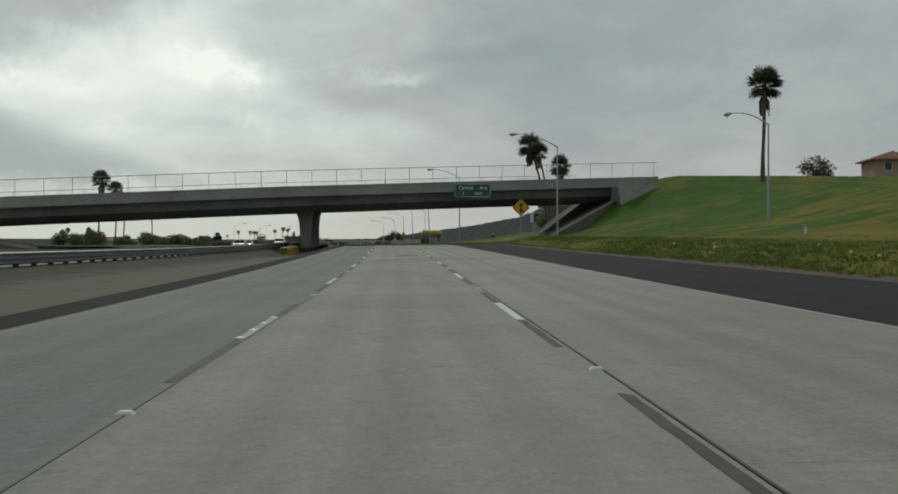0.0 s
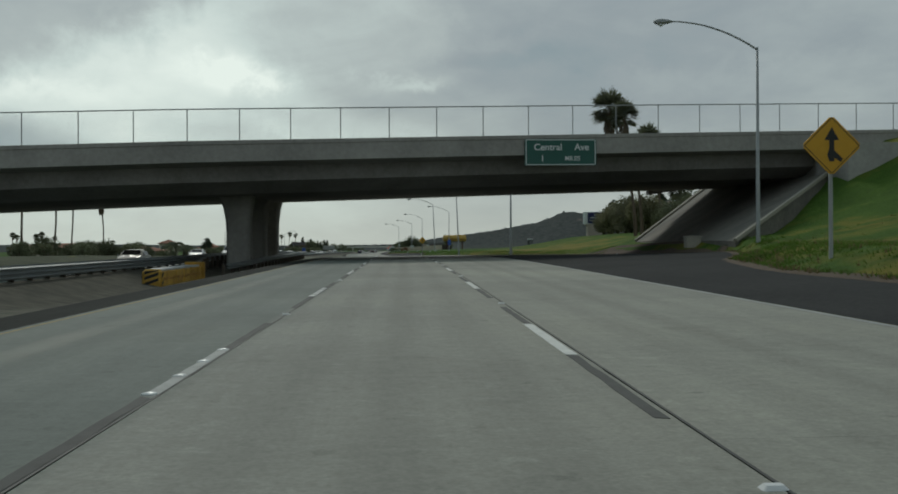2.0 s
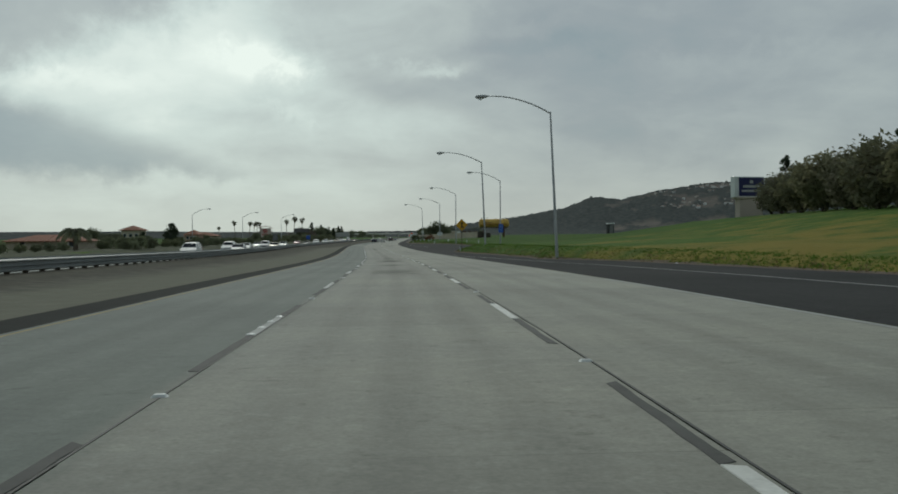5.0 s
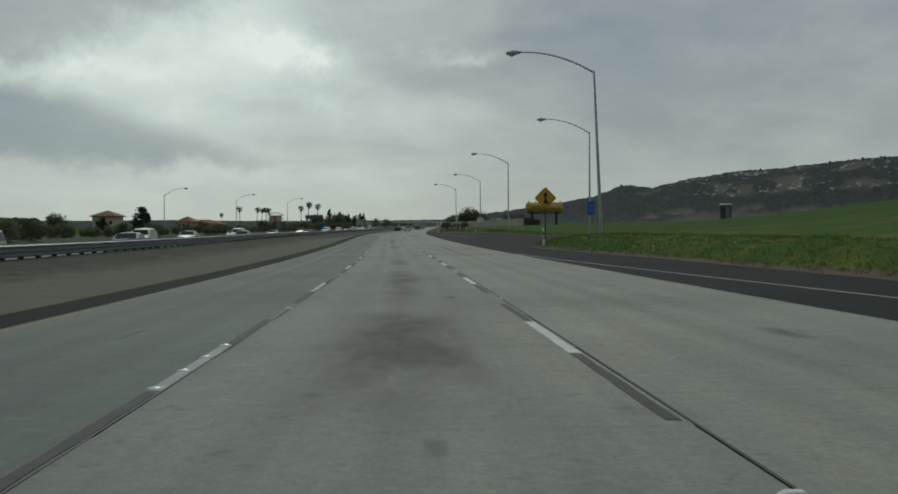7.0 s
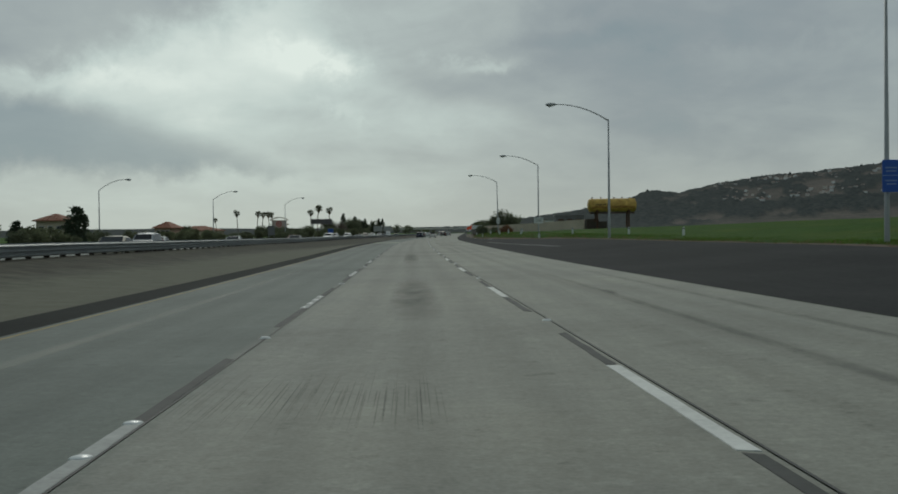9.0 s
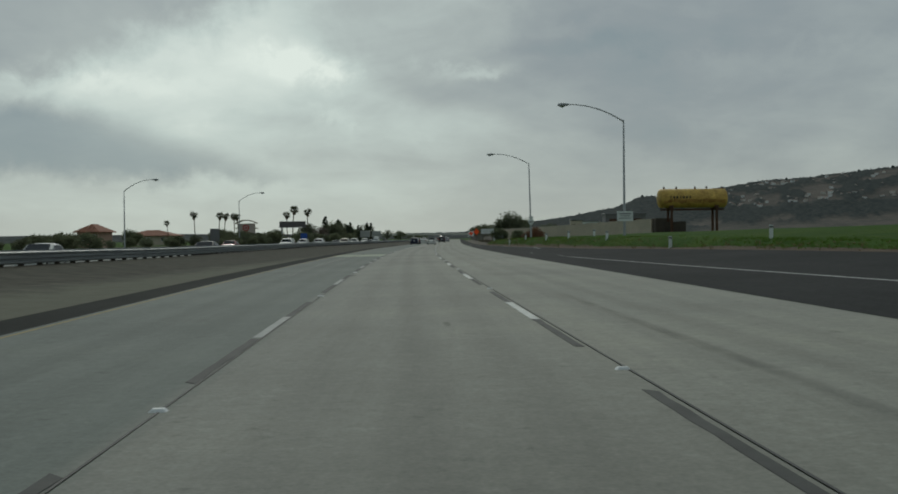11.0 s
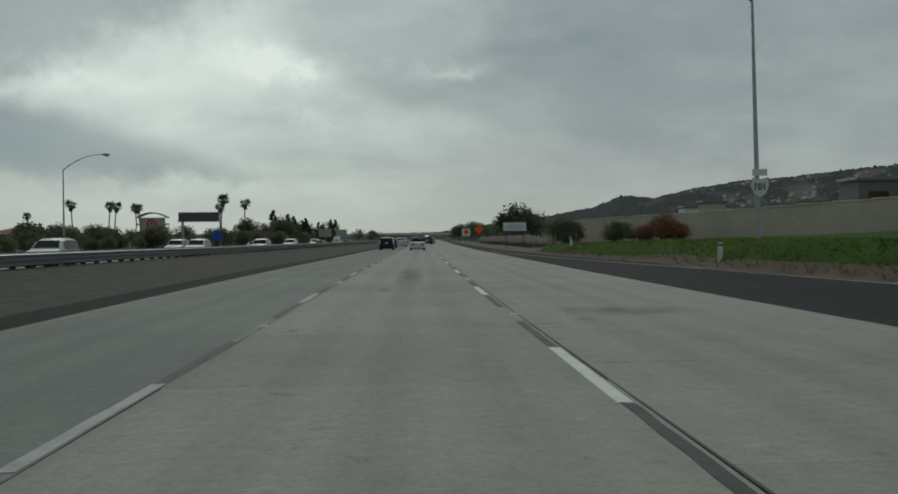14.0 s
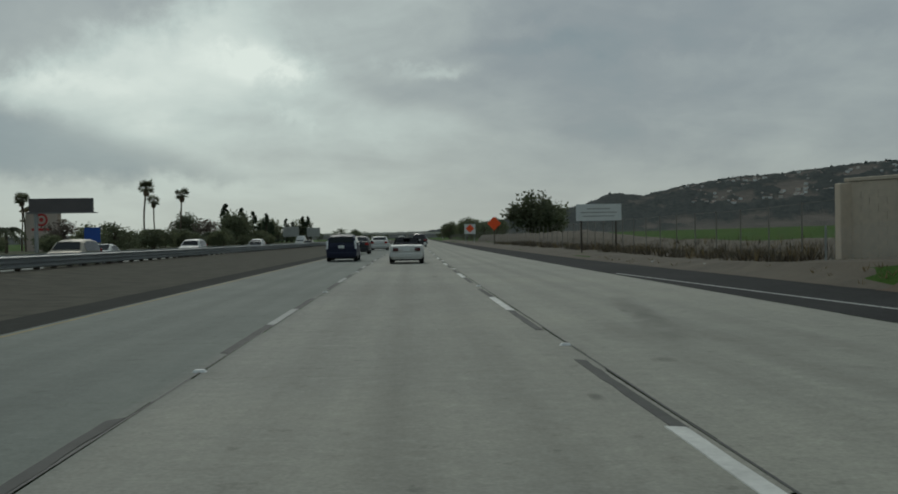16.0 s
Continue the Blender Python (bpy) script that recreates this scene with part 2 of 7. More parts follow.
def place(s, d, turn=0.0, dz=0.0, sink=0.0):
    """Pose on the ground at (s, d), turned from the road's heading by turn degrees."""
    return Matrix.Translation(at(s, d, land(s, d) + dz - sink)) @ Matrix.Rotation(heading(s) + radians(turn), 4, "Z")


# ---------------------------------------------------------------- materials
def material(name, base, rough=0.8, metal=0.0, var=0.25, scale=6.0, fine=60.0, bump=0.15, tint=None, rand=0.0, coat=0.0, spec=0.4, thin=0.0):
    """A painted, mineral or leafy surface with blotches at two sizes and fine relief, in metres."""
    m = bpy.data.materials.new(name)
    m.use_nodes = True
    nt = m.node_tree
    bs = nt.nodes["Principled BSDF"]
    pos = nt.nodes.new("ShaderNodeNewGeometry").outputs["Position"]
    a = noise_tex(nt, pos, scale * 0.12, 4, 0.6)
    b = noise_tex(nt, pos, fine * 0.12, 5, 0.65)
    f = math_node(nt, "ADD", math_node(nt, "MULTIPLY", a, 0.6), math_node(nt, "MULTIPLY", b, 0.4))
    lo = tuple(c * (1 - var) for c in base)
    hi = tuple(min(1.0, c * (1 + var)) for c in (tint or base))
    r = ramp(nt, [(0.3, lo), (0.7, hi)])
    nt.links.new(f, r.inputs[0])
    col = r.outputs[0]
    if rand:
        rnd = nt.nodes.new("ShaderNodeObjectInfo").outputs["Random"]
        k = math_node(nt, "ADD", math_node(nt, "MULTIPLY", rnd, 2 * rand), 1 - rand)
        cc = nt.nodes.new("ShaderNodeCombineColor")
        for i in range(3):
            nt.links.new(k, cc.inputs[i])
        col = mix_col(nt, 1.0, col, cc.outputs[0], "MULTIPLY")
    nt.links.new(col, bs.inputs["Base Color"])
    bs.inputs["Metallic"].default_value = metal
    bs.inputs["Coat Weight"].default_value = coat
    bs.inputs["Specular IOR Level"].default_value = spec
    nt.links.new(math_node(nt, "ADD", math_node(nt, "MULTIPLY", b, 0.3), rough - 0.15, True), bs.inputs["Roughness"])
    if bump:
        bn = nt.nodes.new("ShaderNodeBump")
        bn.inputs["Strength"].default_value, bn.inputs["Distance"].default_value = bump, 0.03
        nt.links.new(b, bn.inputs["Height"])
        nt.links.new(bn.outputs[0], bs.inputs["Normal"])
    if thin:
        # leaves and blades let some light through
        tr = nt.nodes.new("ShaderNodeBsdfTranslucent")
        nt.links.new(col, tr.inputs["Color"])
        mx = nt.nodes.new("ShaderNodeMixShader")
        mx.inputs[0].default_value = thin
        nt.links.new(bs.outputs[0], mx.inputs[1])
        nt.links.new(tr.outputs[0], mx.inputs[2])
        nt.links.new(mx.outputs[0], nt.nodes["Material Output"].inputs["Surface"])
    return m


def road_material(name, base, warm, track=0.36, grain=0.25, spec=0.3):
    """Pavement: worn wheel tracks and an oil strip along each lane (UV x is metres across), blotches and aggregate."""
    m = bpy.data.materials.new(name)
    m.use_nodes = True
    nt = m.node_tree
    bs = nt.nodes["Principled BSDF"]
    pos = nt.nodes.new("ShaderNodeNewGeometry").outputs["Position"]
    turn = nt.nodes.new("ShaderNodeMapping")
    turn.inputs["Rotation"].default_value = (0, 0, -radians(5.6))
    nt.links.new(pos, turn.inputs["Vector"])
    mp = nt.nodes.new("ShaderNodeMapping")
    mp.inputs["Scale"].default_value = (1.0, 0.04, 1.0)
    nt.links.new(turn.outputs[0], mp.inputs["Vector"])
    streak = noise_tex(nt, mp.outputs[0], 1.4, 5, 0.65)
    line = noise_tex(nt, mp.outputs[0], 9.0, 3, 0.6)
    blot = noise_tex(nt, pos, 0.16, 4, 0.6)
    stain = noise_tex(nt, pos, 0.55, 5, 0.62, 0.4)
    agg = noise_tex(nt, pos, 28.0, 4, 0.7)
    agg2 = noise_tex(nt, pos, 7.0, 3, 0.6)
    uv = nt.nodes.new("ShaderNodeUVMap")
    sp = nt.nodes.new("ShaderNodeSeparateXYZ")
    nt.links.new(uv.outputs[0], sp.inputs[0])
    u = math_node(nt, "FRACT", math_node(nt, "DIVIDE", math_node(nt, "ADD", sp.outputs[0], 1.85 + 36.6), 3.66))
    tr = ramp(nt, [(0.0, (0.45,) * 3), (0.16, (0.15,) * 3), (0.27, (0.75,) * 3), (0.40, (0.2,) * 3), (0.5, (1.0,) * 3), (0.62, (0.2,) * 3), (0.76, (0.75,) * 3), (0.86, (0.15,) * 3), (1.0, (0.45,) * 3)], "EASE")
    nt.links.new(u, tr.inputs[0])
    tracks = math_node(nt, "MULTIPLY", tr.outputs[0], math_node(nt, "ADD", math_node(nt, "MULTIPLY", streak, 0.8), 0.05, True))
    lo = tuple(c * 0.78 for c in base)
    r = ramp(nt, [(0.30, lo), (0.5, base), (0.72, warm)])
    nt.links.new(math_node(nt, "ADD", math_node(nt, "MULTIPLY", blot, 0.75), math_node(nt, "MULTIPLY", streak, 0.25)), r.inputs[0])
    dark = tuple(c * 0.45 for c in base)
    col = mix_col(nt, math_node(nt, "MULTIPLY", tracks, track * 1.6), r.outputs[0], dark)
    tone = ramp(nt, [(0.335, (0.60, 0.67, 0.675)), (0.36, (1.0, 1.0, 0.99)), (0.64, (1.04, 1.03, 1.0)), (0.67, (1.09, 1.085, 1.05))])
    nt.links.new(math_node(nt, "DIVIDE", math_node(nt, "ADD", sp.outputs[0], 6.0), 12.0), tone.inputs[0])
    col = mix_col(nt, 1.0, col, tone.outputs[0], "MULTIPLY")
    st = ramp(nt, [(0.62, (0,) * 3), (0.74, (1,) * 3)])
    nt.links.new(stain, st.inputs[0])
    col = mix_col(nt, math_node(nt, "MULTIPLY", st.outputs[0], 0.3), col, dark)
    ln = ramp(nt, [(0.3, (0.95,) * 3), (0.7, (1.04,) * 3)])
    nt.links.new(line, ln.inputs[0])
    col = mix_col(nt, 1.0, col, ln.outputs[0], "MULTIPLY")
    ag = ramp(nt, [(0.3, (1 - grain,) * 3), (0.7, (1 + grain * 0.5,) * 3)])
    nt.links.new(math_node(nt, "ADD", math_node(nt, "MULTIPLY", agg, 0.6), math_node(nt, "MULTIPLY", agg2, 0.4)), ag.inputs[0])
    col = mix_col(nt, 1.0, col, ag.outputs[0], "MULTIPLY")
    pit = noise_tex(nt, pos, 3.2, 6, 0.72)
    pr = ramp(nt, [(0.36, (1.12,) * 3), (0.42, (1.0,) * 3), (0.60, (1.0,) * 3), (0.69, (0.72,) * 3)])
    nt.links.new(pit, pr.inputs[0])
    col = mix_col(nt, 1.0, col, pr.outputs[0], "MULTIPLY")
    rnd = nt.nodes.new("ShaderNodeObjectInfo").outputs["Random"]
    k = math_node(nt, "ADD", math_node(nt, "MULTIPLY", rnd, 0.10), 0.95)
    cc = nt.nodes.new("ShaderNodeCombineColor")
    for i in range(3):
        nt.links.new(k, cc.inputs[i])
    nt.links.new(mix_col(nt, 1.0, col, cc.outputs[0], "MULTIPLY"), bs.inputs["Base Color"])
    bs.inputs["Roughness"].default_value = 0.82
    bs.inputs["Specular IOR Level"].default_value = spec
    bn = nt.nodes.new("ShaderNodeBump")
    bn.inputs["Strength"].default_value, bn.inputs["Distance"].default_value = 0.35, 0.004
    nt.links.new(agg, bn.inputs["Height"])
    nt.links.new(bn.outputs[0], bs.inputs["Normal"])
    return m


def ground_material():
    """Verge and fields: green grass with dry yellow patches, brown bare soil."""
    m = bpy.data.materials.new("grass_ground")
    m.use_nodes = True
    nt = m.node_tree
    bs = nt.nodes["Principled BSDF"]
    pos = nt.nodes.new("ShaderNodeNewGeometry").outputs["Position"]
    big = noise_tex(nt, pos, 0.06, 5, 0.65, 0.8)
    mid = noise_tex(nt, pos, 0.33, 5, 0.65, 0.3)
    fine_ = noise_tex(nt, pos, 5.0, 5, 0.7)
    green = ramp(nt, [(0.3, (0.040, 0.074, 0.015)), (0.5, (0.070, 0.132, 0.021)), (0.7, (0.122, 0.185, 0.034))])
    nt.links.new(math_node(nt, "ADD", math_node(nt, "MULTIPLY", mid, 0.55), math_node(nt, "MULTIPLY", fine_, 0.45)), green.inputs[0])
    near_ = nt.nodes.new("ShaderNodeSeparateXYZ")
    nt.links.new(pos, near_.inputs[0])
    extra = math_node(nt, "MULTIPLY", math_node(nt, "SUBTRACT", 0.85, math_node(nt, "DIVIDE", near_.outputs[1], 130.0), True), 0.15)
    big = math_node(nt, "ADD", big, extra)
    # the lawn at the foot of the first bank is the driest
    rise = math_node(nt, "DIVIDE", math_node(nt, "SUBTRACT", near_.outputs[2], 1.5), 0.9)
    belt = math_node(nt, "EXPONENT", math_node(nt, "MULTIPLY", math_node(nt, "POWER", rise, 2.0), -1.0))
    first = math_node(nt, "SUBTRACT", 1.0, math_node(nt, "DIVIDE", math_node(nt, "MAXIMUM", near_.outputs[1], 0.0), 125.0), True)
    big = math_node(nt, "ADD", big, math_node(nt, "MULTIPLY", math_node(nt, "MULTIPLY", belt, first), 0.22))
    # and a dry patch of lawn past the bridge
    past = math_node(nt, "DIVIDE", math_node(nt, "SUBTRACT", near_.outputs[1], 206.0), 30.0)
    past = math_node(nt, "EXPONENT", math_node(nt, "MULTIPLY", math_node(nt, "POWER", past, 2.0), -1.0))
    big = math_node(nt, "ADD", big, math_node(nt, "MULTIPLY", past, 0.2))
    dry = ramp(nt, [(0.49, (0,) * 3), (0.62, (1,) * 3)])
    nt.links.new(math_node(nt, "ADD", math_node(nt, "MULTIPLY", big, 0.6), math_node(nt, "MULTIPLY", mid, 0.4)), dry.inputs[0])
    sep = nt.nodes.new("ShaderNodeSeparateXYZ")
    nt.links.new(pos, sep.inputs[0])
    lush = ramp(nt, [(0.50, (0.8,) * 3), (0.58, (0.2,) * 3)])
    nt.links.new(math_node(nt, "DIVIDE", sep.outputs[1], 520.0), lush.inputs[0])
    col = mix_col(nt, math_node(nt, "MULTIPLY", math_node(nt, "MULTIPLY", dry.outputs[0], 0.75), lush.outputs[0]), green.outputs[0], (0.29, 0.19, 0.042))
    far_ = ramp(nt, [(0.5, (1,) * 3), (0.62, (0.6, 0.72, 0.5))])
    nt.links.new(math_node(nt, "DIVIDE", sep.outputs[1], 520.0), far_.inputs[0])
    col = mix_col(nt, 1.0, col, far_.outputs[0], "MULTIPLY")
    nt.links.new(col, bs.inputs["Base Color"])
    bs.inputs["Roughness"].default_value = 0.95
    bs.inputs["Specular IOR Level"].default_value = 0.1
    bn = nt.nodes.new("ShaderNodeBump")
    bn.inputs["Strength"].default_value, bn.inputs["Distance"].default_value = 0.8, 0.12
    nt.links.new(fine_, bn.inputs["Height"])
    nt.links.new(bn.outputs[0], bs.inputs["Normal"])
    return m


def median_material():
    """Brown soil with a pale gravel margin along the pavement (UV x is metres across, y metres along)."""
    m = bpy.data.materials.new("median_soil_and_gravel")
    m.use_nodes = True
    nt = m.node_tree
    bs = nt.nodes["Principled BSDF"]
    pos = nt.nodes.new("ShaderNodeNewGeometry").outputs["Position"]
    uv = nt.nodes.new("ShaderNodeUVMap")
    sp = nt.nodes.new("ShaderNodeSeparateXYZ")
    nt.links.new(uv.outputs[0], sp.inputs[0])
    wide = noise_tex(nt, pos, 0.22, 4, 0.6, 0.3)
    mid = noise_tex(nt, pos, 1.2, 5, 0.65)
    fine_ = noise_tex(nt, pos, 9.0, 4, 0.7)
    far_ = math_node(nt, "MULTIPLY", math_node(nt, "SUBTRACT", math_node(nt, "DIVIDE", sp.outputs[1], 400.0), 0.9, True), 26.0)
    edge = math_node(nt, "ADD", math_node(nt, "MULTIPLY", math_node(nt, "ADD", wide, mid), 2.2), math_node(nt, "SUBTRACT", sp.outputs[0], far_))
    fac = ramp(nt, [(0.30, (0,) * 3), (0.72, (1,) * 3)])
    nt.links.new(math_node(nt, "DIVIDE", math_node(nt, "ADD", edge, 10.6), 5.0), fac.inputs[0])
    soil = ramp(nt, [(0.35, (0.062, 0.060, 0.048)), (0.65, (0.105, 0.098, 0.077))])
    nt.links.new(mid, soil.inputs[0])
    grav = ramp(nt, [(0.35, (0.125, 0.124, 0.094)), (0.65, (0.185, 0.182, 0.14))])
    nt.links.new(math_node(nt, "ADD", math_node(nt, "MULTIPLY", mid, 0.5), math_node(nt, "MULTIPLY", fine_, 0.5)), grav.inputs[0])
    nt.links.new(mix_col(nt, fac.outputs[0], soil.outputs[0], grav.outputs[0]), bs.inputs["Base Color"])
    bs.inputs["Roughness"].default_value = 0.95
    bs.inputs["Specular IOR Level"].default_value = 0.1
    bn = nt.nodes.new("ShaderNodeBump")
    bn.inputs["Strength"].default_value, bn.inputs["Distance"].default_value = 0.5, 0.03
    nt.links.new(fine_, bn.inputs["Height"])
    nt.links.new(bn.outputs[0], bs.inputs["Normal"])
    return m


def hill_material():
    """Brush in dark bands along the slope, paler dry ground between, all greyed and blued for distance haze."""
    m = bpy.data.materials.new("hazed_brushy_hillside")
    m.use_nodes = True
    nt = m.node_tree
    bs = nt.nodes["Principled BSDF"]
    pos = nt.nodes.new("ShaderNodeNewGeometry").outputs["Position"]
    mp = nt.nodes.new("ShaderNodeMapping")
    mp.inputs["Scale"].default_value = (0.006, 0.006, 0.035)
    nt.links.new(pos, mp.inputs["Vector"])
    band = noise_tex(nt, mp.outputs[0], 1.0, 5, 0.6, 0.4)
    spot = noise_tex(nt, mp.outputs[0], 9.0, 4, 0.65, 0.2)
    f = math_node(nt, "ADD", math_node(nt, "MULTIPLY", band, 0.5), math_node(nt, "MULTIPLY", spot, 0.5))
    # distance haze is mixed into both colour ramps
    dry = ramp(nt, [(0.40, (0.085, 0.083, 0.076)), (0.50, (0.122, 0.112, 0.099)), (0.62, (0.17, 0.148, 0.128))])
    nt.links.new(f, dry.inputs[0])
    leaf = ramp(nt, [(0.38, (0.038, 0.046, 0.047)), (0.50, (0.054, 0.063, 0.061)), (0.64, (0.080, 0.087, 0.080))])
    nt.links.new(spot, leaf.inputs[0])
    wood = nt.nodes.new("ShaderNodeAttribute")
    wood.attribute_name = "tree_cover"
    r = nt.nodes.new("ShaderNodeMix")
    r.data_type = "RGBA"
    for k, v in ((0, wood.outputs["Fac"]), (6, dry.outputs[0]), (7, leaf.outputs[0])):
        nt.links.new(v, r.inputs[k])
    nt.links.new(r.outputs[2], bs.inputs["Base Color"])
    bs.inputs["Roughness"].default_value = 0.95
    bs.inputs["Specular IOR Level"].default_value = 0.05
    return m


def stain_material(name, col, amount, scale):
    """Thin oil or rubber film, broken up so that the pavement shows through."""
    m = bpy.data.materials.new(name)
    m.use_nodes = True
    nt = m.node_tree
    bs = nt.nodes["Principled BSDF"]
    bs.inputs["Base Color"].default_value = (*col, 1)
    bs.inputs["Roughness"].default_value = 0.75
    uv = nt.nodes.new("ShaderNodeUVMap")
    sp = nt.nodes.new("ShaderNodeSeparateXYZ")
    nt.links.new(uv.outputs[0], sp.inputs[0])
    rim = math_node(nt, "MULTIPLY", math_node(nt, "MULTIPLY", sp.outputs[0], math_node(nt, "SUBTRACT", 1.0, sp.outputs[0])), math_node(nt, "MULTIPLY", sp.outputs[1], math_node(nt, "SUBTRACT", 1.0, sp.outputs[1])))
    rim = math_node(nt, "POWER", math_node(nt, "MULTIPLY", rim, 16.0, True), 0.9)
    pos = nt.nodes.new("ShaderNodeNewGeometry").outputs["Position"]
    mp = nt.nodes.new("ShaderNodeMapping")
    mp.inputs["Scale"].default_value = (1.0, 0.35, 1.0)
    nt.links.new(pos, mp.inputs["Vector"])
    n = noise_tex(nt, mp.outputs[0], scale, 5, 0.65, 0.3)
    f = math_node(nt, "MULTIPLY", math_node(nt, "MULTIPLY", math_node(nt, "SUBTRACT", math_node(nt, "MULTIPLY", n, 2.6), 0.65, True), rim), amount, True)
    nt.links.new(f, bs.inputs["Alpha"])
    return m


def glass_material(name, col=(0.02, 0.025, 0.03)):
    m = bpy.data.materials.new(name)
    m.use_nodes = True
    bs = m.node_tree.nodes["Principled BSDF"]
    bs.inputs["Base Color"].default_value = (*col, 1)
    bs.inputs["Roughness"].default_value = 0.14
    bs.inputs["Specular IOR Level"].default_value = 0.25
    return m


CONCRETE = road_material("worn_concrete_pavement", (0.285, 0.284, 0.248), (0.345, 0.338, 0.286), 0.44)
CONCRETE_NEW = road_material("pale_concrete_patch", (0.57, 0.565, 0.41), (0.61, 0.60, 0.445), 0.1)
ASPHALT = road_material("dark_asphalt", (0.048, 0.0485, 0.049), (0.062, 0.062, 0.062), 0.05, 0.4, 0.03)
ASPHALT_DUSTY = road_material("dusty_asphalt", (0.058, 0.055, 0.049), (0.078, 0.073, 0.063), 0.05, 0.4, 0.03)
GRASS = ground_material()
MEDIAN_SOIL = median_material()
DIRT = material("bare_dirt", (0.10, 0.07, 0.046), 0.95, 0, 0.4, 5.0, 60, 0.6)
DEAD_STALK = material("dead_brown_stalks", (0.098, 0.082, 0.062), 0.95, 0, 0.4, 6.0, 40, 0.0, (0.145, 0.122, 0.09), spec=0.1)
DRY_WEED = material("dry_weeds", (0.105, 0.088, 0.064), 0.95, 0, 0.35, 5.0, 60, 0.6)
BRIDGE = material("weathered_bridge_concrete", (0.295, 0.28, 0.255), 0.85, 0, 0.22, 2.0, 30, 0.2, (0.36, 0.342, 0.312))
# girder concrete, with the deck overhang's shade put into its colour
BRIDGE_SHADED = material("shaded_girder_concrete", (0.225, 0.21, 0.195), 0.85, 0, 0.28, 2.0, 30, 0.2, (0.285, 0.268, 0.25))
# slope concrete with the bridge's shade painted in as a darker tone
SLOPE_SHADED = material("shaded_slope_paving", (0.145, 0.135, 0.118), 0.9, 0, 0.35, 2.0, 30, 0.2, (0.21, 0.195, 0.165))
SLOPE_CONC = material("slope_paving_concrete", (0.34, 0.315, 0.26), 0.85, 0, 0.2, 3.0, 30, 0.2)
PAINT_WHITE = material("worn_white_paint", (0.62, 0.62, 0.58), 0.7, 0, 0.22, 20.0, 160, 0.1)
PAINT_FADED = material("faded_white_paint", (0.37, 0.375, 0.35), 0.75, 0, 0.25, 20.0, 160, 0.1)
PAINT_WORN = material("thin_worn_paint", (0.345, 0.35, 0.33), 0.75, 0, 0.3, 20.0, 160, 0.1)
PAINT_YELLOW = material("worn_yellow_paint", (0.30, 0.235, 0.075), 0.75, 0, 0.35, 20.0, 120, 0.1)
PAINT_BLACK = material("black_contrast_paint", (0.058, 0.059, 0.054), 0.8, 0, 0.55, 14.0, 120, 0.1)
SEALANT = material("joint_sealant", (0.06, 0.06, 0.056), 0.7, 0, 0.4, 10.0, 80, 0.1)
CERAMIC = material("white_ceramic", (0.7, 0.7, 0.68), 0.35, 0, 0.1, 20, 80, 0.0)
GALV = material("galvanised_steel", (0.25, 0.265, 0.265), 0.55, 0.55, 0.15, 8, 40, 0.03)
GALV_OLD = material("dull_galvanised_pole", (0.36, 0.37, 0.365), 0.6, 0.35, 0.15, 8, 40, 0.03)
FENCE_OLD = material("weathered_fence_steel", (0.22, 0.20, 0.175), 0.8, 0.2, 0.3, 8, 40, 0.05)
POST_WOOD = material("dark_timber_post", (0.07, 0.055, 0.042), 0.9, 0, 0.3, 12, 60, 0.3)
SIGN_GREEN = material("faded_green_sign", (0.028, 0.11, 0.085), 0.45, 0, 0.1, 8, 40, 0.0)
SIGN_WHITE = material("sign_white", (0.68, 0.7, 0.68), 0.45, 0, 0.06, 8, 40, 0.0)
SIGN_YELLOW = material("sign_yellow", (0.62, 0.33, 0.02), 0.45, 0, 0.08, 8, 40, 0.0)
SIGN_ORANGE = material("fluorescent_orange", (0.95, 0.10, 0.015), 0.5, 0, 0.05, 8, 40, 0.0)
SIGN_BLACK = material("sign_black", (0.02, 0.02, 0.02), 0.5, 0, 0.1, 8, 40, 0.0)
SIGN_BLUE = material("sign_blue", (0.03, 0.10, 0.42), 0.45, 0, 0.08, 8, 40, 0.0)
SIGN_PALE_BLUE = material("faded_sign_lettering", (0.22, 0.32, 0.55), 0.5, 0, 0.1, 8, 40, 0.0)
SIGN_BACK = material("sign_grey", (0.18, 0.18, 0.18), 0.6, 0.3, 0.1, 8, 40, 0.0)
BLOCKWALL = material("tan_block_wall", (0.50, 0.42, 0.325), 0.9, 0, 0.16, 2.0, 40, 0.3, (0.56, 0.475, 0.37), rand=0.03)
STUCCO = material("pale_stucco", (0.46, 0.40, 0.31), 0.9, 0, 0.12, 3.0, 50, 0.2, rand=0.06)
STUCCO_PALE = material("pale_pink_plinth", (0.50, 0.42, 0.36), 0.9, 0, 0.1, 3.0, 50, 0.2)
STUCCO_PINK = material("pink_stucco", (0.45, 0.30, 0.23), 0.9, 0, 0.12, 3.0, 50, 0.2)
ROOF_TILE = material("terracotta_roof_tile", (0.26, 0.11, 0.065), 0.85, 0, 0.25, 6.0, 40, 0.4, rand=0.08)
BLADE = material("green_grass_blades", (0.066, 0.13, 0.02), 0.8, 0, 0.35, 3, 20, 0.0, (0.115, 0.19, 0.035), spec=0.1, thin=0.45)
STALK = material("dry_grass_stalks", (0.20, 0.155, 0.085), 0.9, 0, 0.35, 3, 20, 0.0, spec=0.1, thin=0.35)
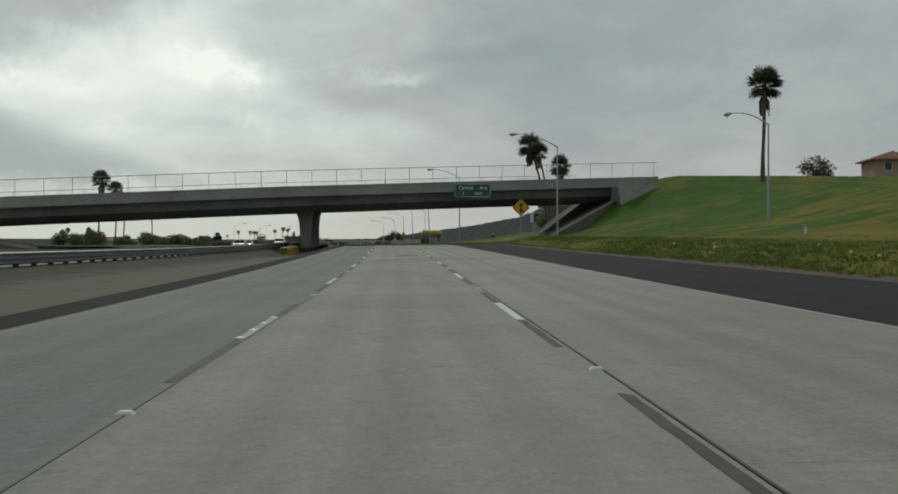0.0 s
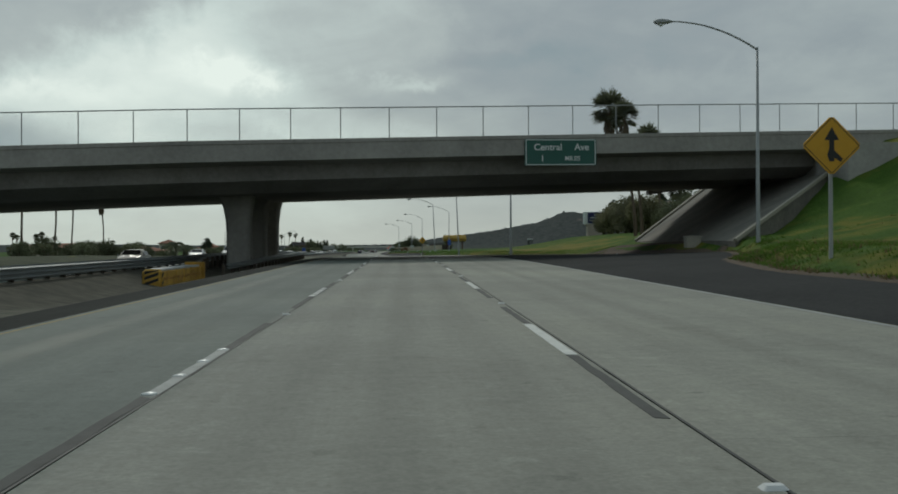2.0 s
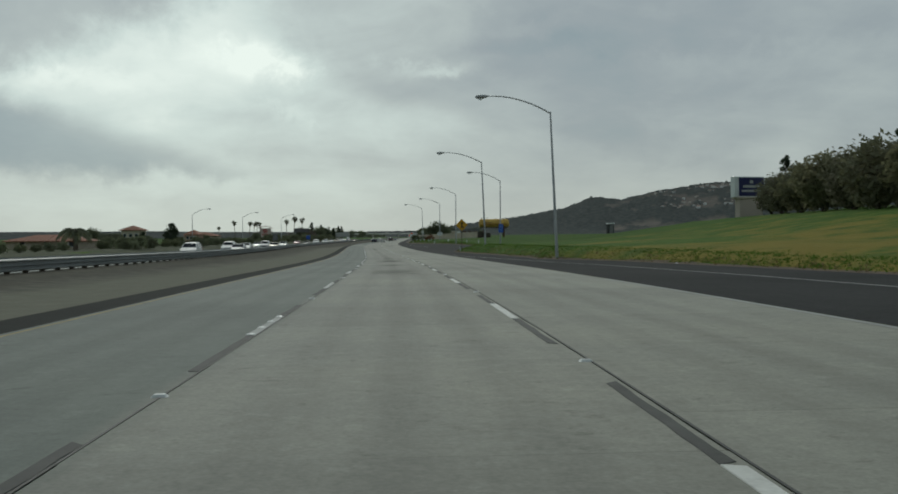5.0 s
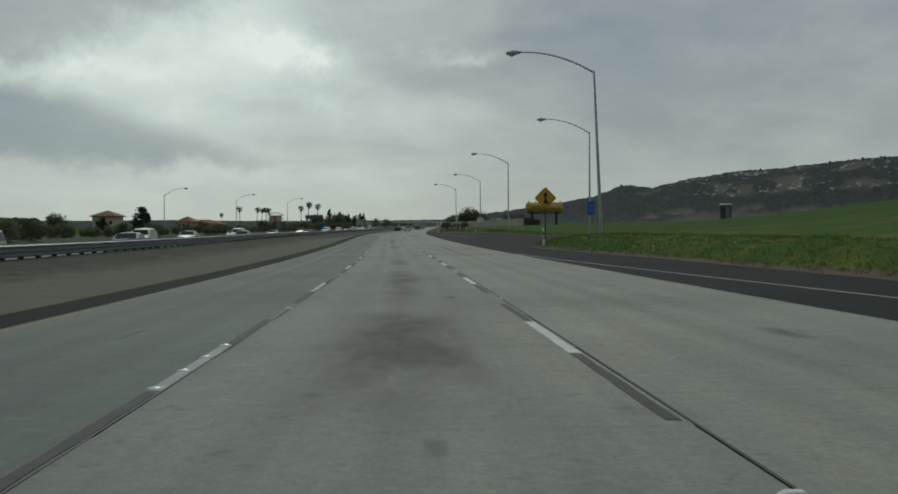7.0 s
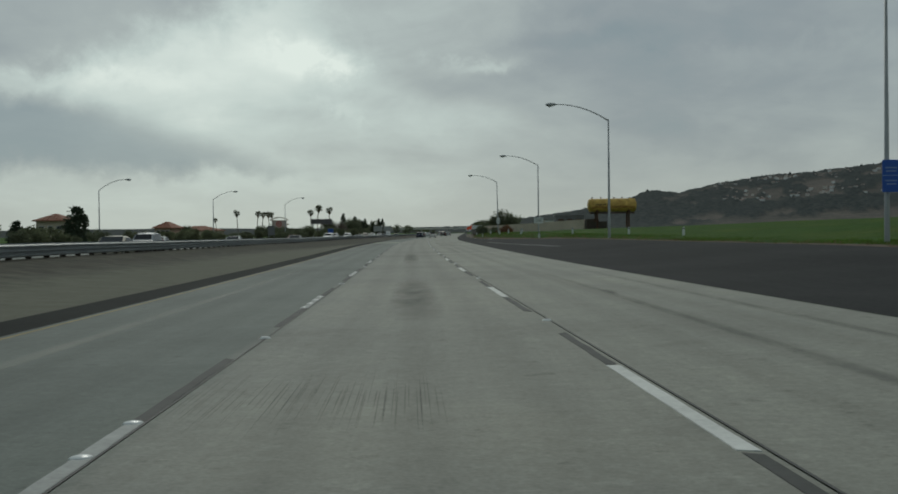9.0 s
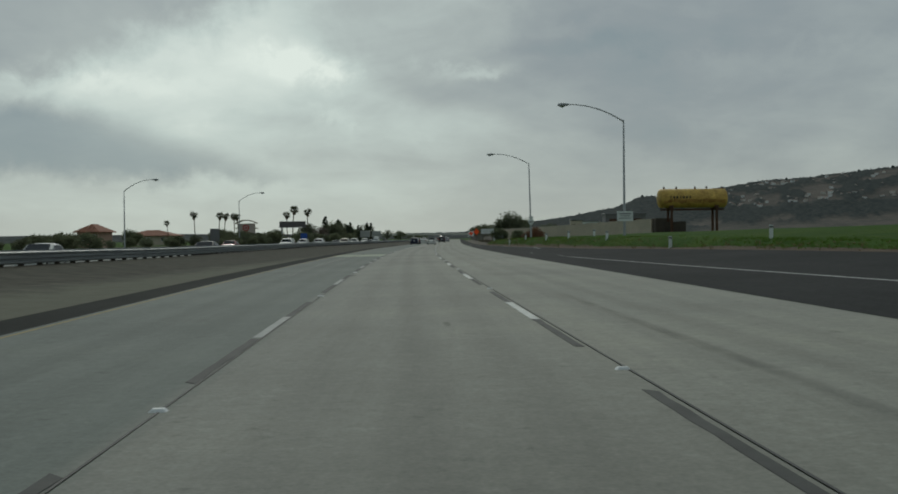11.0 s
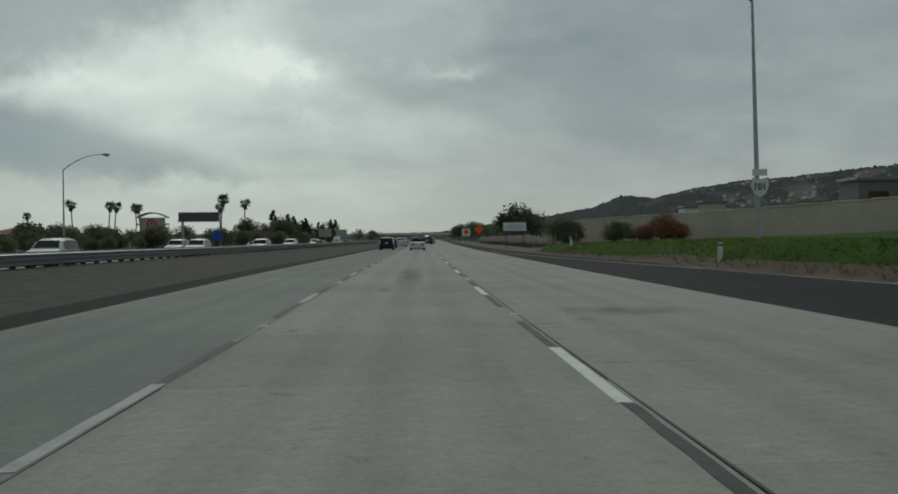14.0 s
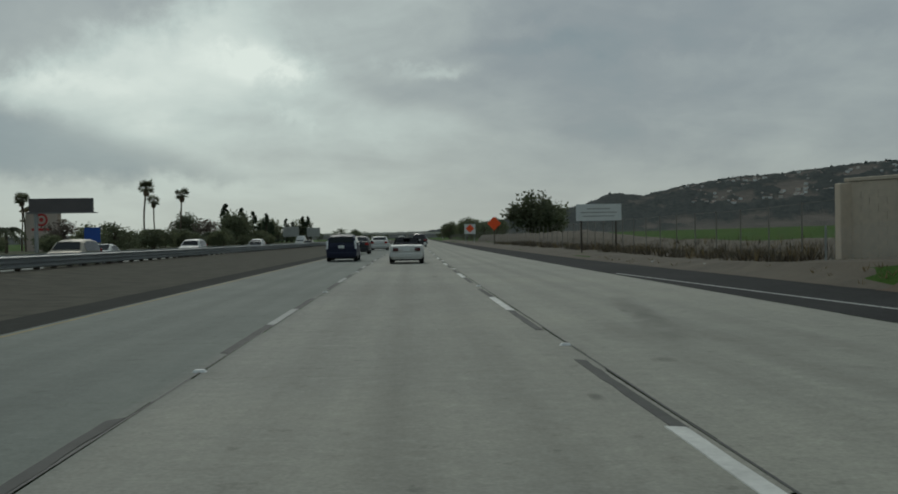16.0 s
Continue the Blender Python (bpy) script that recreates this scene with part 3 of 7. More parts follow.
IVY = material("dusty_ground_ivy", (0.055, 0.064, 0.038), 0.95, 0, 0.4, 4, 30, 0.4, (0.085, 0.09, 0.055), spec=0.1)
TRUNK = material("palm_trunk", (0.12, 0.095, 0.07), 0.95, 0, 0.3, 8, 40, 0.5)
BARK = material("tree_bark", (0.085, 0.065, 0.05), 0.95, 0, 0.3, 8, 40, 0.5)
LEAF = material("tree_leaves", (0.115, 0.132, 0.078), 0.8, 0, 0.35, 6, 30, 0.0, (0.165, 0.18, 0.105), rand=0.25, spec=0.2, thin=0.4)
LEAF_DARK = material("dark_conifer_leaves", (0.06, 0.08, 0.048), 0.8, 0, 0.4, 6, 30, 0.0, rand=0.2, spec=0.2, thin=0.4)
LEAF_OLIVE = material("olive_tree_leaves", (0.145, 0.142, 0.082), 0.8, 0, 0.35, 6, 30, 0.0, (0.195, 0.19, 0.115), rand=0.2, spec=0.2, thin=0.4)
LEAF_RED = material("reddish_leaves", (0.17, 0.085, 0.045), 0.8, 0, 0.45, 6, 30, 0.0, rand=0.2, spec=0.2, thin=0.4)
LEAF_BARE = material("bare_twigs", (0.14, 0.11, 0.085), 0.9, 0, 0.3, 6, 30, 0.0)
PALM_LEAF = material("palm_fronds", (0.105, 0.118, 0.07), 0.7, 0, 0.35, 6, 30, 0.0, (0.14, 0.15, 0.09), rand=0.15, spec=0.3, thin=0.4)
PALM_DRY = material("dry_palm_skirt", (0.17, 0.13, 0.085), 0.9, 0, 0.3, 6, 30, 0.0)
TANK_RUST = material("rust_stained_paint", (0.24, 0.10, 0.03), 0.8, 0, 0.45, 14, 40, 0.05, (0.40, 0.22, 0.06))
TANK_YELLOW = material("weathered_yellow_paint", (0.40, 0.20, 0.04), 0.6, 0, 0.3, 9, 30, 0.05, (0.60, 0.41, 0.10))
RUST = material("rusty_steel", (0.09, 0.045, 0.025), 0.85, 0.2, 0.35, 10, 50, 0.2)
ATT_YELLOW = material("weathered_yellow_plastic", (0.36, 0.19, 0.03), 0.6, 0, 0.35, 12, 50, 0.05, (0.52, 0.31, 0.045))
TYRE = material("tyre_rubber", (0.02, 0.02, 0.02), 0.85, 0, 0.2, 20, 80, 0.1)
RIM = material("alloy_rim", (0.42, 0.42, 0.43), 0.4, 0.8, 0.1, 20, 60, 0.0)
GLASS = glass_material("tinted_car_glass", (0.012, 0.014, 0.016))
WINDOW = glass_material("window_glass", (0.04, 0.045, 0.05))
LAMP_RED = material("tail_lamp_red", (0.30, 0.012, 0.01), 0.2, 0, 0.1, 20, 60, 0.0, coat=0.6)
LAMP_DARK = material("dark_tail_lamp", (0.07, 0.012, 0.012), 0.3, 0, 0.1, 20, 60, 0.0)
LAMP_CLEAR = material("clear_lamp", (0.72, 0.74, 0.75), 0.15, 0, 0.05, 20, 60, 0.0, coat=0.8)
BUMPER = material("black_trim", (0.025, 0.025, 0.027), 0.6, 0, 0.1, 20, 60, 0.05)
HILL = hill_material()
PAPER = material("billboard_dark_face", (0.115, 0.105, 0.105), 0.6, 0, 0.15, 8, 40, 0.0)
MONUMENT_BLUE = material("monument_navy_panel", (0.02, 0.022, 0.085), 0.35, 0, 0.1, 8, 40, 0.0)
LOGO_RED = material("logo_red", (0.42, 0.03, 0.03), 0.5, 0, 0.08, 8, 40, 0.0)
STAIN = stain_material("oil_stain_film", (0.055, 0.055, 0.048), 0.42, 1.6)
RUBBER = stain_material("tyre_rubber_film", (0.05, 0.05, 0.05), 0.28, 2.5)
STAIN_SMALL = stain_material("small_dark_stain", (0.09, 0.088, 0.08), 0.38, 3.0)
SCUFF = stain_material("pale_scuff_film", (0.55, 0.53, 0.45), 0.35, 1.2)
LITTER = material("pale_litter", (0.6, 0.6, 0.58), 0.7, 0, 0.15, 20, 60, 0.0)


def car_paint(name, col, metal=0.0):
    return material(name, col, 0.5, metal, 0.05, 2, 20, 0.0, coat=0.25, spec=0.4)


NAVY = material("navy_car_paint", (0.008, 0.011, 0.034), 0.55, 0.0, 0.05, 2, 20, 0.0, coat=0.08, spec=0.3)
WHITE_CAR = car_paint("white_car_paint", (0.60, 0.60, 0.57))
SILVER_CAR = car_paint("silver_car_paint", (0.30, 0.31, 0.32), 0.3)
DARK_CAR = car_paint("dark_grey_car_paint", (0.03, 0.03, 0.034), 0.2)
RED_CAR = car_paint("dark_red_car_paint", (0.16, 0.015, 0.015), 0.1)
TAN_CAR = car_paint("beige_car_paint", (0.32, 0.29, 0.23), 0.3)


# ---------------------------------------------------------------- mesh helpers
class Shape:
    """Collects vertices and faces for one mesh."""

    def __init__(self):
        self.v, self.f, self.uv = [], [], None

    def quad(self, *pts):
        n = len(self.v)
        self.v += [tuple(p) for p in pts]
        self.f.append(tuple(range(n, n + len(pts))))
        return self

    def box(self, c, size, chamfer=0.0, taper=1.0):
        """A box; chamfer cuts its upright and top edges; taper narrows its top."""
        cx, cy, cz = c
        hx, hy, hz = (k / 2 for k in size)
        k = min(chamfer, hx * 0.9, hy * 0.9, hz * 0.9)
        if k <= 0:
            ring = [(-hx, -hy), (hx, -hy), (hx, hy), (-hx, hy)]
            levels = [(-hz, 1.0, 0), (hz, taper, 0)]
        else:
            ring = [(-hx + k, -hy), (hx - k, -hy), (hx, -hy + k), (hx, hy - k), (hx - k, hy), (-hx + k, hy), (-hx, hy - k), (-hx, -hy + k)]
            levels = [(-hz, 1.0, 0), (hz - k, taper, 0), (hz, taper, k)]
        n0, m = len(self.v), len(ring)
        for z, t, inset in levels:
            for x, y in ring:
                sx = (hx * t - inset) / hx if hx else 1
                sy = (hy * t - inset) / hy if hy else 1
                self.v.append((cx + x * sx, cy + y * sy, cz + z))
        for i in range(len(levels) - 1):
            for j in range(m):
                a, b = n0 + i * m + j, n0 + i * m + (j + 1) % m
                self.f.append((a, b, b + m, a + m))
        self.f.append(tuple(n0 + j for j in reversed(range(m))))
        top = n0 + (len(levels) - 1) * m
        self.f.append(tuple(top + j for j in range(m)))
        return self

    def tube(self, pts, radii, n=8, cap=True):
        pts = [Vector(p) for p in pts]
        if isinstance(radii, (int, float)):
            radii = [radii] * len(pts)
        n0 = len(self.v)
        for i, p in enumerate(pts):
            t = (pts[min(i + 1, len(pts) - 1)] - pts[max(i - 1, 0)]).normalized()
            a = t.orthogonal().normalized() if abs(t.z) < 0.95 else Vector((1, 0, 0))
            a = (a - t * a.dot(t)).normalized()
            b = t.cross(a)
            for j in range(n):
                w = 2 * math.pi * j / n
                self.v.append(tuple(p + (a * math.cos(w) + b * math.sin(w)) * radii[i]))
        for i in range(len(pts) - 1):
            for j in range(n):
                a, b = n0 + i * n + j, n0 + i * n + (j + 1) % n
                self.f.append((a, b, b + n, a + n))
        if cap:
            self.f.append(tuple(n0 + j for j in reversed(range(n))))
            e = n0 + (len(pts) - 1) * n
            self.f.append(tuple(e + j for j in range(n)))
        return self

    def grid(self, rows):
        """Faces over equally long rows of points."""
        n0, w = len(self.v), len(rows[0])
        for r in rows:
            self.v += [tuple(p) for p in r]
        for i in range(len(rows) - 1):
            for j in range(w - 1):
                a = n0 + i * w + j
                self.f.append((a, a + 1, a + w + 1, a + w))
        return self

    def mesh(self, name, mat, soft=False):
        me = bpy.data.meshes.new(name)
        me.from_pydata(self.v, [], self.f)
        me.materials.append(mat)
        if soft:
            me.polygons.foreach_set("use_smooth", [True] * len(me.polygons))
        me.update()
        return me


def part(name, shape, mat, parent, label="", soft=False):
    ob = new(name, shape.mesh(name, mat, soft) if isinstance(shape, Shape) else shape)
    ob.parent = parent
    if label:
        ob["label"] = label
    return ob


def thing(name, label, category, m=None, group="", kind=""):
    ob = new(name)
    ob.empty_display_size = 0.2
    if m is not None:
        ob.matrix_world = m
    return tagged(ob, label, category, group, kind)


def frame_steps(a, b, step):
    n = max(1, round((b - a) / step))
    return [a + (b - a) * i / n for i in range(n + 1)]


def strip(name, d0, d1, z0, mat, s0, s1, label, category, step=6.0, cols=2, height=None):
    """A ribbon of surface along the road between two offsets; UV holds metres across and along."""
    sh, uv = Shape(), []
    ss = frame_steps(s0, s1, step)
    rows = []
    for s in ss:
        a = d0(s) if callable(d0) else d0
        b = d1(s) if callable(d1) else d1
        row = []
        for j in range(cols + 1):
            d = a + (b - a) * j / cols
            row.append(at(s, d, (height(s, d) if height else 0.0) + z0))
            uv.append((d - lane_c(s), s))
        rows.append(row)
    sh.grid(rows)
    me = sh.mesh(name, mat)
    lay = me.uv_layers.new(name="UVMap")
    idx = np.zeros(len(me.loops), dtype=np.int32)
    me.loops.foreach_get("vertex_index", idx)
    lay.data.foreach_set("uv", np.array(uv, dtype=np.float32)[idx].ravel())
    return tagged(new(name, me), label, category, "", "structure")


# ---------------------------------------------------------------- ground, pavement, median
def make_ground():
    ss = frame_steps(-90, 640, 6) + [660, 690, 720, 760, 820, 900, 1000, 1150, 1350, 1600, 1900, 2300, 2800, 3400, 4100]
    ds = [-3400, -2200, -1200, -600, -300, -180, -110, -75, -55, -44, -36, -31.7, -15.7, -13.6, -10, -6.3]
    rows = []
    for s in ss:
        e = grass_edge(s)
        right = [e * 0.35, e * 0.5, e * 0.65, e * 0.8, e - 0.5, e - 0.03, e + 0.35, e + 0.75, e + 1.2, e + 2.4, e + 4, e + 6, e + 9, e + 12, e + 15, e + 18, e + 21, e + 25, e + 32, 60, 80, 110, 150, 210, 300, 420, 700, 1200, 2200, 3400]
        row = []
        for d in ds + [0.0] + right:
            z = land(s, d)
            if -13.7 < d < -6:
                z -= 0.55 if d == -10 else 0.3
            elif -31.6 < d < e:
                z -= 0.14 if d < 7 else 0.22
            elif d > e + 0.3:
                z += 0.12 * noise.noise(Vector((s * 0.11, d * 0.16, 2.0))) + 0.04
            row.append(at(s, d, z))
        rows.append(row)
    me = Shape().grid(rows).mesh("ground", GRASS, True)
    tagged(new("ground", me), "rough green verge with dry yellow patches and fields", "ground", "", "structure")


make_ground()
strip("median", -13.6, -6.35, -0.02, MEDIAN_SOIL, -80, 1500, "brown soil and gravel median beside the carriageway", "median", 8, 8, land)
strip("shoulder_left", lambda s: lane_c(s) - 6.35, lambda s: lane_c(s) - 5.35, 0.002, ASPHALT_DUSTY, -80, 1500, "narrow dark asphalt inner shoulder", "shoulder", 8, 2)
strip("shoulder_right", lambda s: lane_c(s) + 6.34, grass_edge, 0.0, ASPHALT, -80, 1500, "dark asphalt outer shoulder and merging lane", "shoulder", 5, 8, land)
strip("far_carriageway", -31.0, -15.7, 0.01, CONCRETE, -80, 1500, "pale concrete carriageway of the oncoming lanes", "road", 12, 4, land)
strip("ivy_bank", -70.0, -31.4, 0.05, IVY, -80, 1000, "dusty ivy and weeds beyond the oncoming lanes", "verge", 8, 8, lambda s, d: land(s, d) + 0.1 * noise.noise(Vector((s * 0.2, d * 0.3, 0))))
strip("verge_soil", lambda s: grass_edge(s) - 0.25, lambda s: grass_edge(s) + 0.3 + 0.3 * noise.noise(Vector((s * 0.35, 5, 0))) + 3.2 * smooth(121, 127, s) * (1 - smooth(158, 166, s)), 0.006, DIRT, -80, 215, "brown bare soil along the asphalt edge", "verge", 3, 4, lambda s, d: land(s, d) + (0.04 + 0.05 * noise.noise(Vector((s * 0.7, d * 2, 0)))) * smooth(-0.2, 0.5, d - grass_edge(s)))
strip("verge_soil_far", lambda s: grass_edge(s) - 0.2, lambda s: grass_edge(s) + 0.45, 0.006, DIRT, 215, 528, "brown bare soil along the asphalt edge", "verge", 4, 4, lambda s, d: land(s, d) + (0.04 + 0.04 * noise.noise(Vector((s * 0.7, d * 2, 0)))) * smooth(-0.2, 0.4, d - grass_edge(s)))
strip("fence_strip", lambda s: grass_edge(s) - 0.2, lambda s: grass_edge(s) + 4.5, 0.006, DRY_WEED, 526, 900, "strip of dry brown weeds beside the shoulder", "verge", 4, 8, lambda s, d: land(s, d) + (0.10 + 0.10 * noise.noise(Vector((s * 0.5, d, 0)))) * smooth(-0.2, 0.8, d - grass_edge(s)) * smooth(526, 536, s) - 0.12 * (1 - smooth(526, 530, s)))

LANES = [(-5.36, -1.835), (-1.815, 1.825), (1.845, 6.32)]


def slab_mesh(d0, d1, length, mat):
    """One concrete slab with a chamfered rim; UV x is metres across the road."""
    w, c, k = d1 - d0, (d0 + d1) / 2, 0.003
    sh = Shape()
    hx, hy = w / 2 - 0.003, length / 2 - 0.0005
    sh.v = [(-hx, -hy, -0.1), (hx, -hy, -0.1), (hx, hy, -0.1), (-hx, hy, -0.1), (-hx, -hy, -k), (hx, -hy, -k), (hx, hy, -k), (-hx, hy, -k), (-hx + k, -hy + 0.0012, 0), (hx - k, -hy + 0.0012, 0), (hx - k, hy - 0.0012, 0), (-hx + k, hy - 0.0012, 0)]
    sh.f = [(0, 1, 5, 4), (1, 2, 6, 5), (2, 3, 7, 6), (3, 0, 4, 7), (4, 5, 9, 8), (5, 6, 10, 9), (6, 7, 11, 10), (7, 4, 8, 11), (8, 9, 10, 11)]
    me = sh.mesh("slab", mat)
    lay = me.uv_layers.new(name="UVMap")
    for lp in me.loops:
        x, y, z = sh.v[lp.vertex_index]
        lay.data[lp.index].uv = (c + x, y)
    return me


ROAD = tagged(new("road"), "grey concrete freeway lanes with worn wheel tracks", "road", "", "structure")
strip("road_bed", lambda s: lane_c(s) - 5.36, lambda s: lane_c(s) + 6.32, -0.03, CONCRETE, -80, -20, "concrete lanes behind the view", "road", 8, 3)


def slope_pose(s, d, length):
    """Pose of a piece of pavement that follows the road's bend and grade."""
    a, b = at(s - length / 2, d), at(s + length / 2, d)
    y = (b - a).normalized()
    x = Vector((math.cos(heading(s)), math.sin(heading(s)), fall(s) if -6.4 < d < 7 else 0.0)).normalized()
    z = x.cross(y).normalized()
    m = Matrix((x, y, z)).transposed().to_4x4()
    return Matrix.Translation((a + b) / 2) @ m


# ---------------------------------------------------------------- lane markings
DASH_N = [-3, 0, 1, 2, 3, 4, 5, 6, 8, 13, 20, 25, 36, 60]
DASH_S = [-29.0, 15.2, 30.2, 45.0, 59.3, 74.0, 88.2, 102.3, 131.4, 202.85, 305.45, 377.95, 538.8, 889.6]


def piece(name, mesh, m, parent):
    ob = new(name, mesh)
    ob.matrix_world = m
    ob.parent = parent
    return ob


def flat_piece(w, l, h, mat, ragged=0.0, seed=0):
    """A thin painted or laid piece with slightly uneven ends."""
    rnd = random.Random(seed)
    n = 9
    rows = []
    for i in range(n):
        y = l * (i / (n - 1) - 0.5)
        e = ragged if i in (0, n - 1) else 0.0
        a, b = (-w / 2 + rnd.uniform(-1, 1) * ragged * 0.07, w / 2 + rnd.uniform(-1, 1) * ragged * 0.07)
        ya, yb = y + rnd.uniform(-1, 1) * e, y + rnd.uniform(-1, 1) * e
        rows.append([(a, ya, 0.0), (a + 0.003, ya, h), (b - 0.003, yb, h), (b, yb, 0.0)])
    sh = Shape().grid(rows)
    k = (n - 1) * 4
    sh.f += [(3, 2, 1, 0), (k, k + 1, k + 2, k + 3)]
    return sh.mesh("piece", mat)


def lane_line(name, d, label, offset, dots, faded):
    line = tagged(new(name), label, "lane line", "", "structure")
    white = [flat_piece(0.122, 3.85, 0.006, PAINT_WHITE, 0.05, i) for i in range(2)]
    worn = [flat_piece(0.115, 3.4, 0.006, PAINT_WORN, 0.08, i + 5) for i in range(2)]
    black = [flat_piece(0.10, l, 0.005, PAINT_BLACK, 0.12, i) for i, l in enumerate((3.75, 3.95, 3.6, 3.1))]
    dome = Shape()
    dome.tube([(0, 0, 0), (0, 0, 0.014), (0, 0, 0.022)], [0.072, 0.056, 0.016], 10)
    dome = dome.mesh("dot", CERAMIC, True)
    mark = Shape().box((0, 0, 0.011), (0.13, 0.1, 0.022), 0.02, 0.8).mesh("marker", CERAMIC)
    for n in range(-2, 56):
        s = float(np.interp(n, DASH_N, DASH_S))
        s += offset + (0.35 * smooth(131, 203, s) if faded else 0.0)
        rnd = random.Random(n * 7 + len(name))
        old = dots and s < 340
        piece("dash", (worn if faded else white)[n % 2], slope_pose(s + (1.7 if faded else 1.9), d + lane_c(s + 1.8), 3.7), line)
        k = rnd.choice((0, 1))
        l = (3.75, 3.95)[k]
        piece("contrast_dash", black[k], slope_pose(s - l / 2 - 0.02, d + lane_c(s - 2), l), line)
        k = rnd.choice((2, 2, 3))
        l = (3.6, 3.1)[k - 2]
        piece("contrast_dash", black[k], slope_pose(s + (3.5 if faded else 3.87) + l / 2, d + lane_c(s + 5.4), l), line)
        if old:
            for k in range(4):
                piece("dot", dome, slope_pose(s + 0.1 + k * 1.1, d - 0.01 + lane_c(s + k), 0.2), line)
        piece("marker", mark, slope_pose(s - (5.4 if faded else 5.75), d + lane_c(s - 5.6) + 0.06, 0.2), line)
    return line


lane_line("lane_line_left", -1.89, "dashed worn white lane line with black contrast dashes", -2.4, True, True)
lane_line("lane_line_right", 1.725, "dashed white lane line with black contrast dashes", 0.0, False, False)


def ribbon(name, d, w, z, mat, s0, s1, label, category, wob=0.0):
    return strip(name, lambda s: lane_c(s) + d - w / 2 + wob * noise.noise(Vector((s * 0.5, 1, 0))), lambda s: lane_c(s) + d + w / 2 + wob * noise.noise(Vector((s * 0.5, 7, 0))), z, mat, s0, s1, label, category, 2.0, 1, land)


ribbon("edge_line_yellow", -5.2, 0.06, 0.004, PAINT_YELLOW, -60, 900, "worn yellow inner edge line", "edge line")
ribbon("edge_line_white", 6.22, 0.11, 0.004, PAINT_FADED, -60, 190, "thin worn white outer edge line", "edge line")
ribbon("joint_left", -1.825, 0.02, 0.003, SEALANT, -60, 640, "dark sealed joint between lanes", "joint", 0.012)
ribbon("joint_right", 1.84, 0.02, 0.003, SEALANT, -60, 640, "dark sealed joint between lanes", "joint", 0.012)
strip("ramp_line", lambda s: float(np.interp(s, [126, 140, 150, 190, 211, 224, 254, 266, 280], [15.2, 13.3, 12.4, 11.2, 10.2, 9.3, 7.55, 6.9, 6.5])), lambda s: float(np.interp(s, [126, 140, 150, 190, 211, 224, 254, 266, 280], [15.2, 13.3, 12.4, 11.2, 10.2, 9.3, 7.55, 6.9, 6.5])) + 0.12, 0.005, PAINT_FADED, 126, 280, "worn white line of the merging ramp", "edge line", 3, 1, land)
strip("ramp_line_far", lambda s: float(np.interp(s, [372, 385, 404, 450, 482, 523, 540], [10.3, 9.6, 8.6, 11.0, 9.9, 7.35, 6.5])), lambda s: float(np.interp(s, [372, 385, 404, 450, 482, 523, 540], [10.3, 9.6, 8.6, 11.0, 9.9, 7.35, 6.5])) + 0.12, 0.005, PAINT_FADED, 440, 540, "worn white line of the second merging ramp", "edge line", 3, 1, land)

strip("ramp_line_near", lambda s: float(np.interp(s, [360, 385, 405.5], [10.5, 9.25, 8.4])), lambda s: float(np.interp(s, [360, 385, 405.5], [10.5, 9.25, 8.4])) + 0.12, 0.005, PAINT_FADED, 360, 405.5, "worn white line between shoulder and leaving ramp", "edge line", 3, 1, land)


for s0, d in ((408.5, 8.6), (420.6, 8.2), (434.5, 7.2), (444.2, 6.75), (455.0, 6.6)):
    ribbon("faded_dash", d, 0.1, 0.006, PAINT_FADED, s0, s0 + 1.9, "short worn white dash on the dark shoulder", "lane mark")


def film(name, s0, s1, d0, d1, mat, label, skew=0.0):
    """A stain lying on the pavement; UV runs 0 to 1 over it."""
    sh, uv = Shape(), []
    ss = frame_steps(s0, s1, 2.0)
    rows = []
    for i, s in enumerate(ss):
        v = i / (len(ss) - 1)
        rows.append([at(s, d + lane_c(s) + skew * v, 0.0035) for d in (d0, d1)])
        uv += [(0.0, v), (1.0, v)]
    me = sh.grid(rows).mesh(name, mat)
    lay = me.uv_layers.new(name="UVMap")
    for lp in me.loops:
        lay.data[lp.index].uv = uv[lp.vertex_index]
    tagged(new(name, me), label, "road stain", "", "structure")


for s0, s1, a, b in ((198, 207, -1.0, 1.0), (214, 221, -0.8, 0.7), (228, 239, -0.9, 0.9), (230, 238, -0.7, 0.8), (240, 258, -0.5, 0.6), (262, 272, -0.5, 0.5), (60, 66, -0.2, 1.3), (300, 314, -0.5, 0.5), (330, 352, -0.4, 0.4), (470, 486, -0.4, 0.5)):
    film("oil_stain", s0, s1, a, b, STAIN, "dark oil stain along the middle of the lane")
for s0, s1, d, k in ((112, 150, 3.6, -0.3), (112, 150, 5.1, -0.3), (280, 320, 3.5, 0.5), (280, 320, 5.0, 0.5), (350, 372, 3.0, 0.0)):
    film("skid_mark", s0, s1, d - 0.13, d + 0.13, RUBBER, "faint dark tyre mark on the lane", k)
film("skid_mark", 459.3, 461.6, 2.5, 4.8, RUBBER, "short broad smudge of tyre rubber")
film("skid_mark", 518, 528, 2.7, 3.3, RUBBER, "short broad smudge of tyre rubber", 1.2)
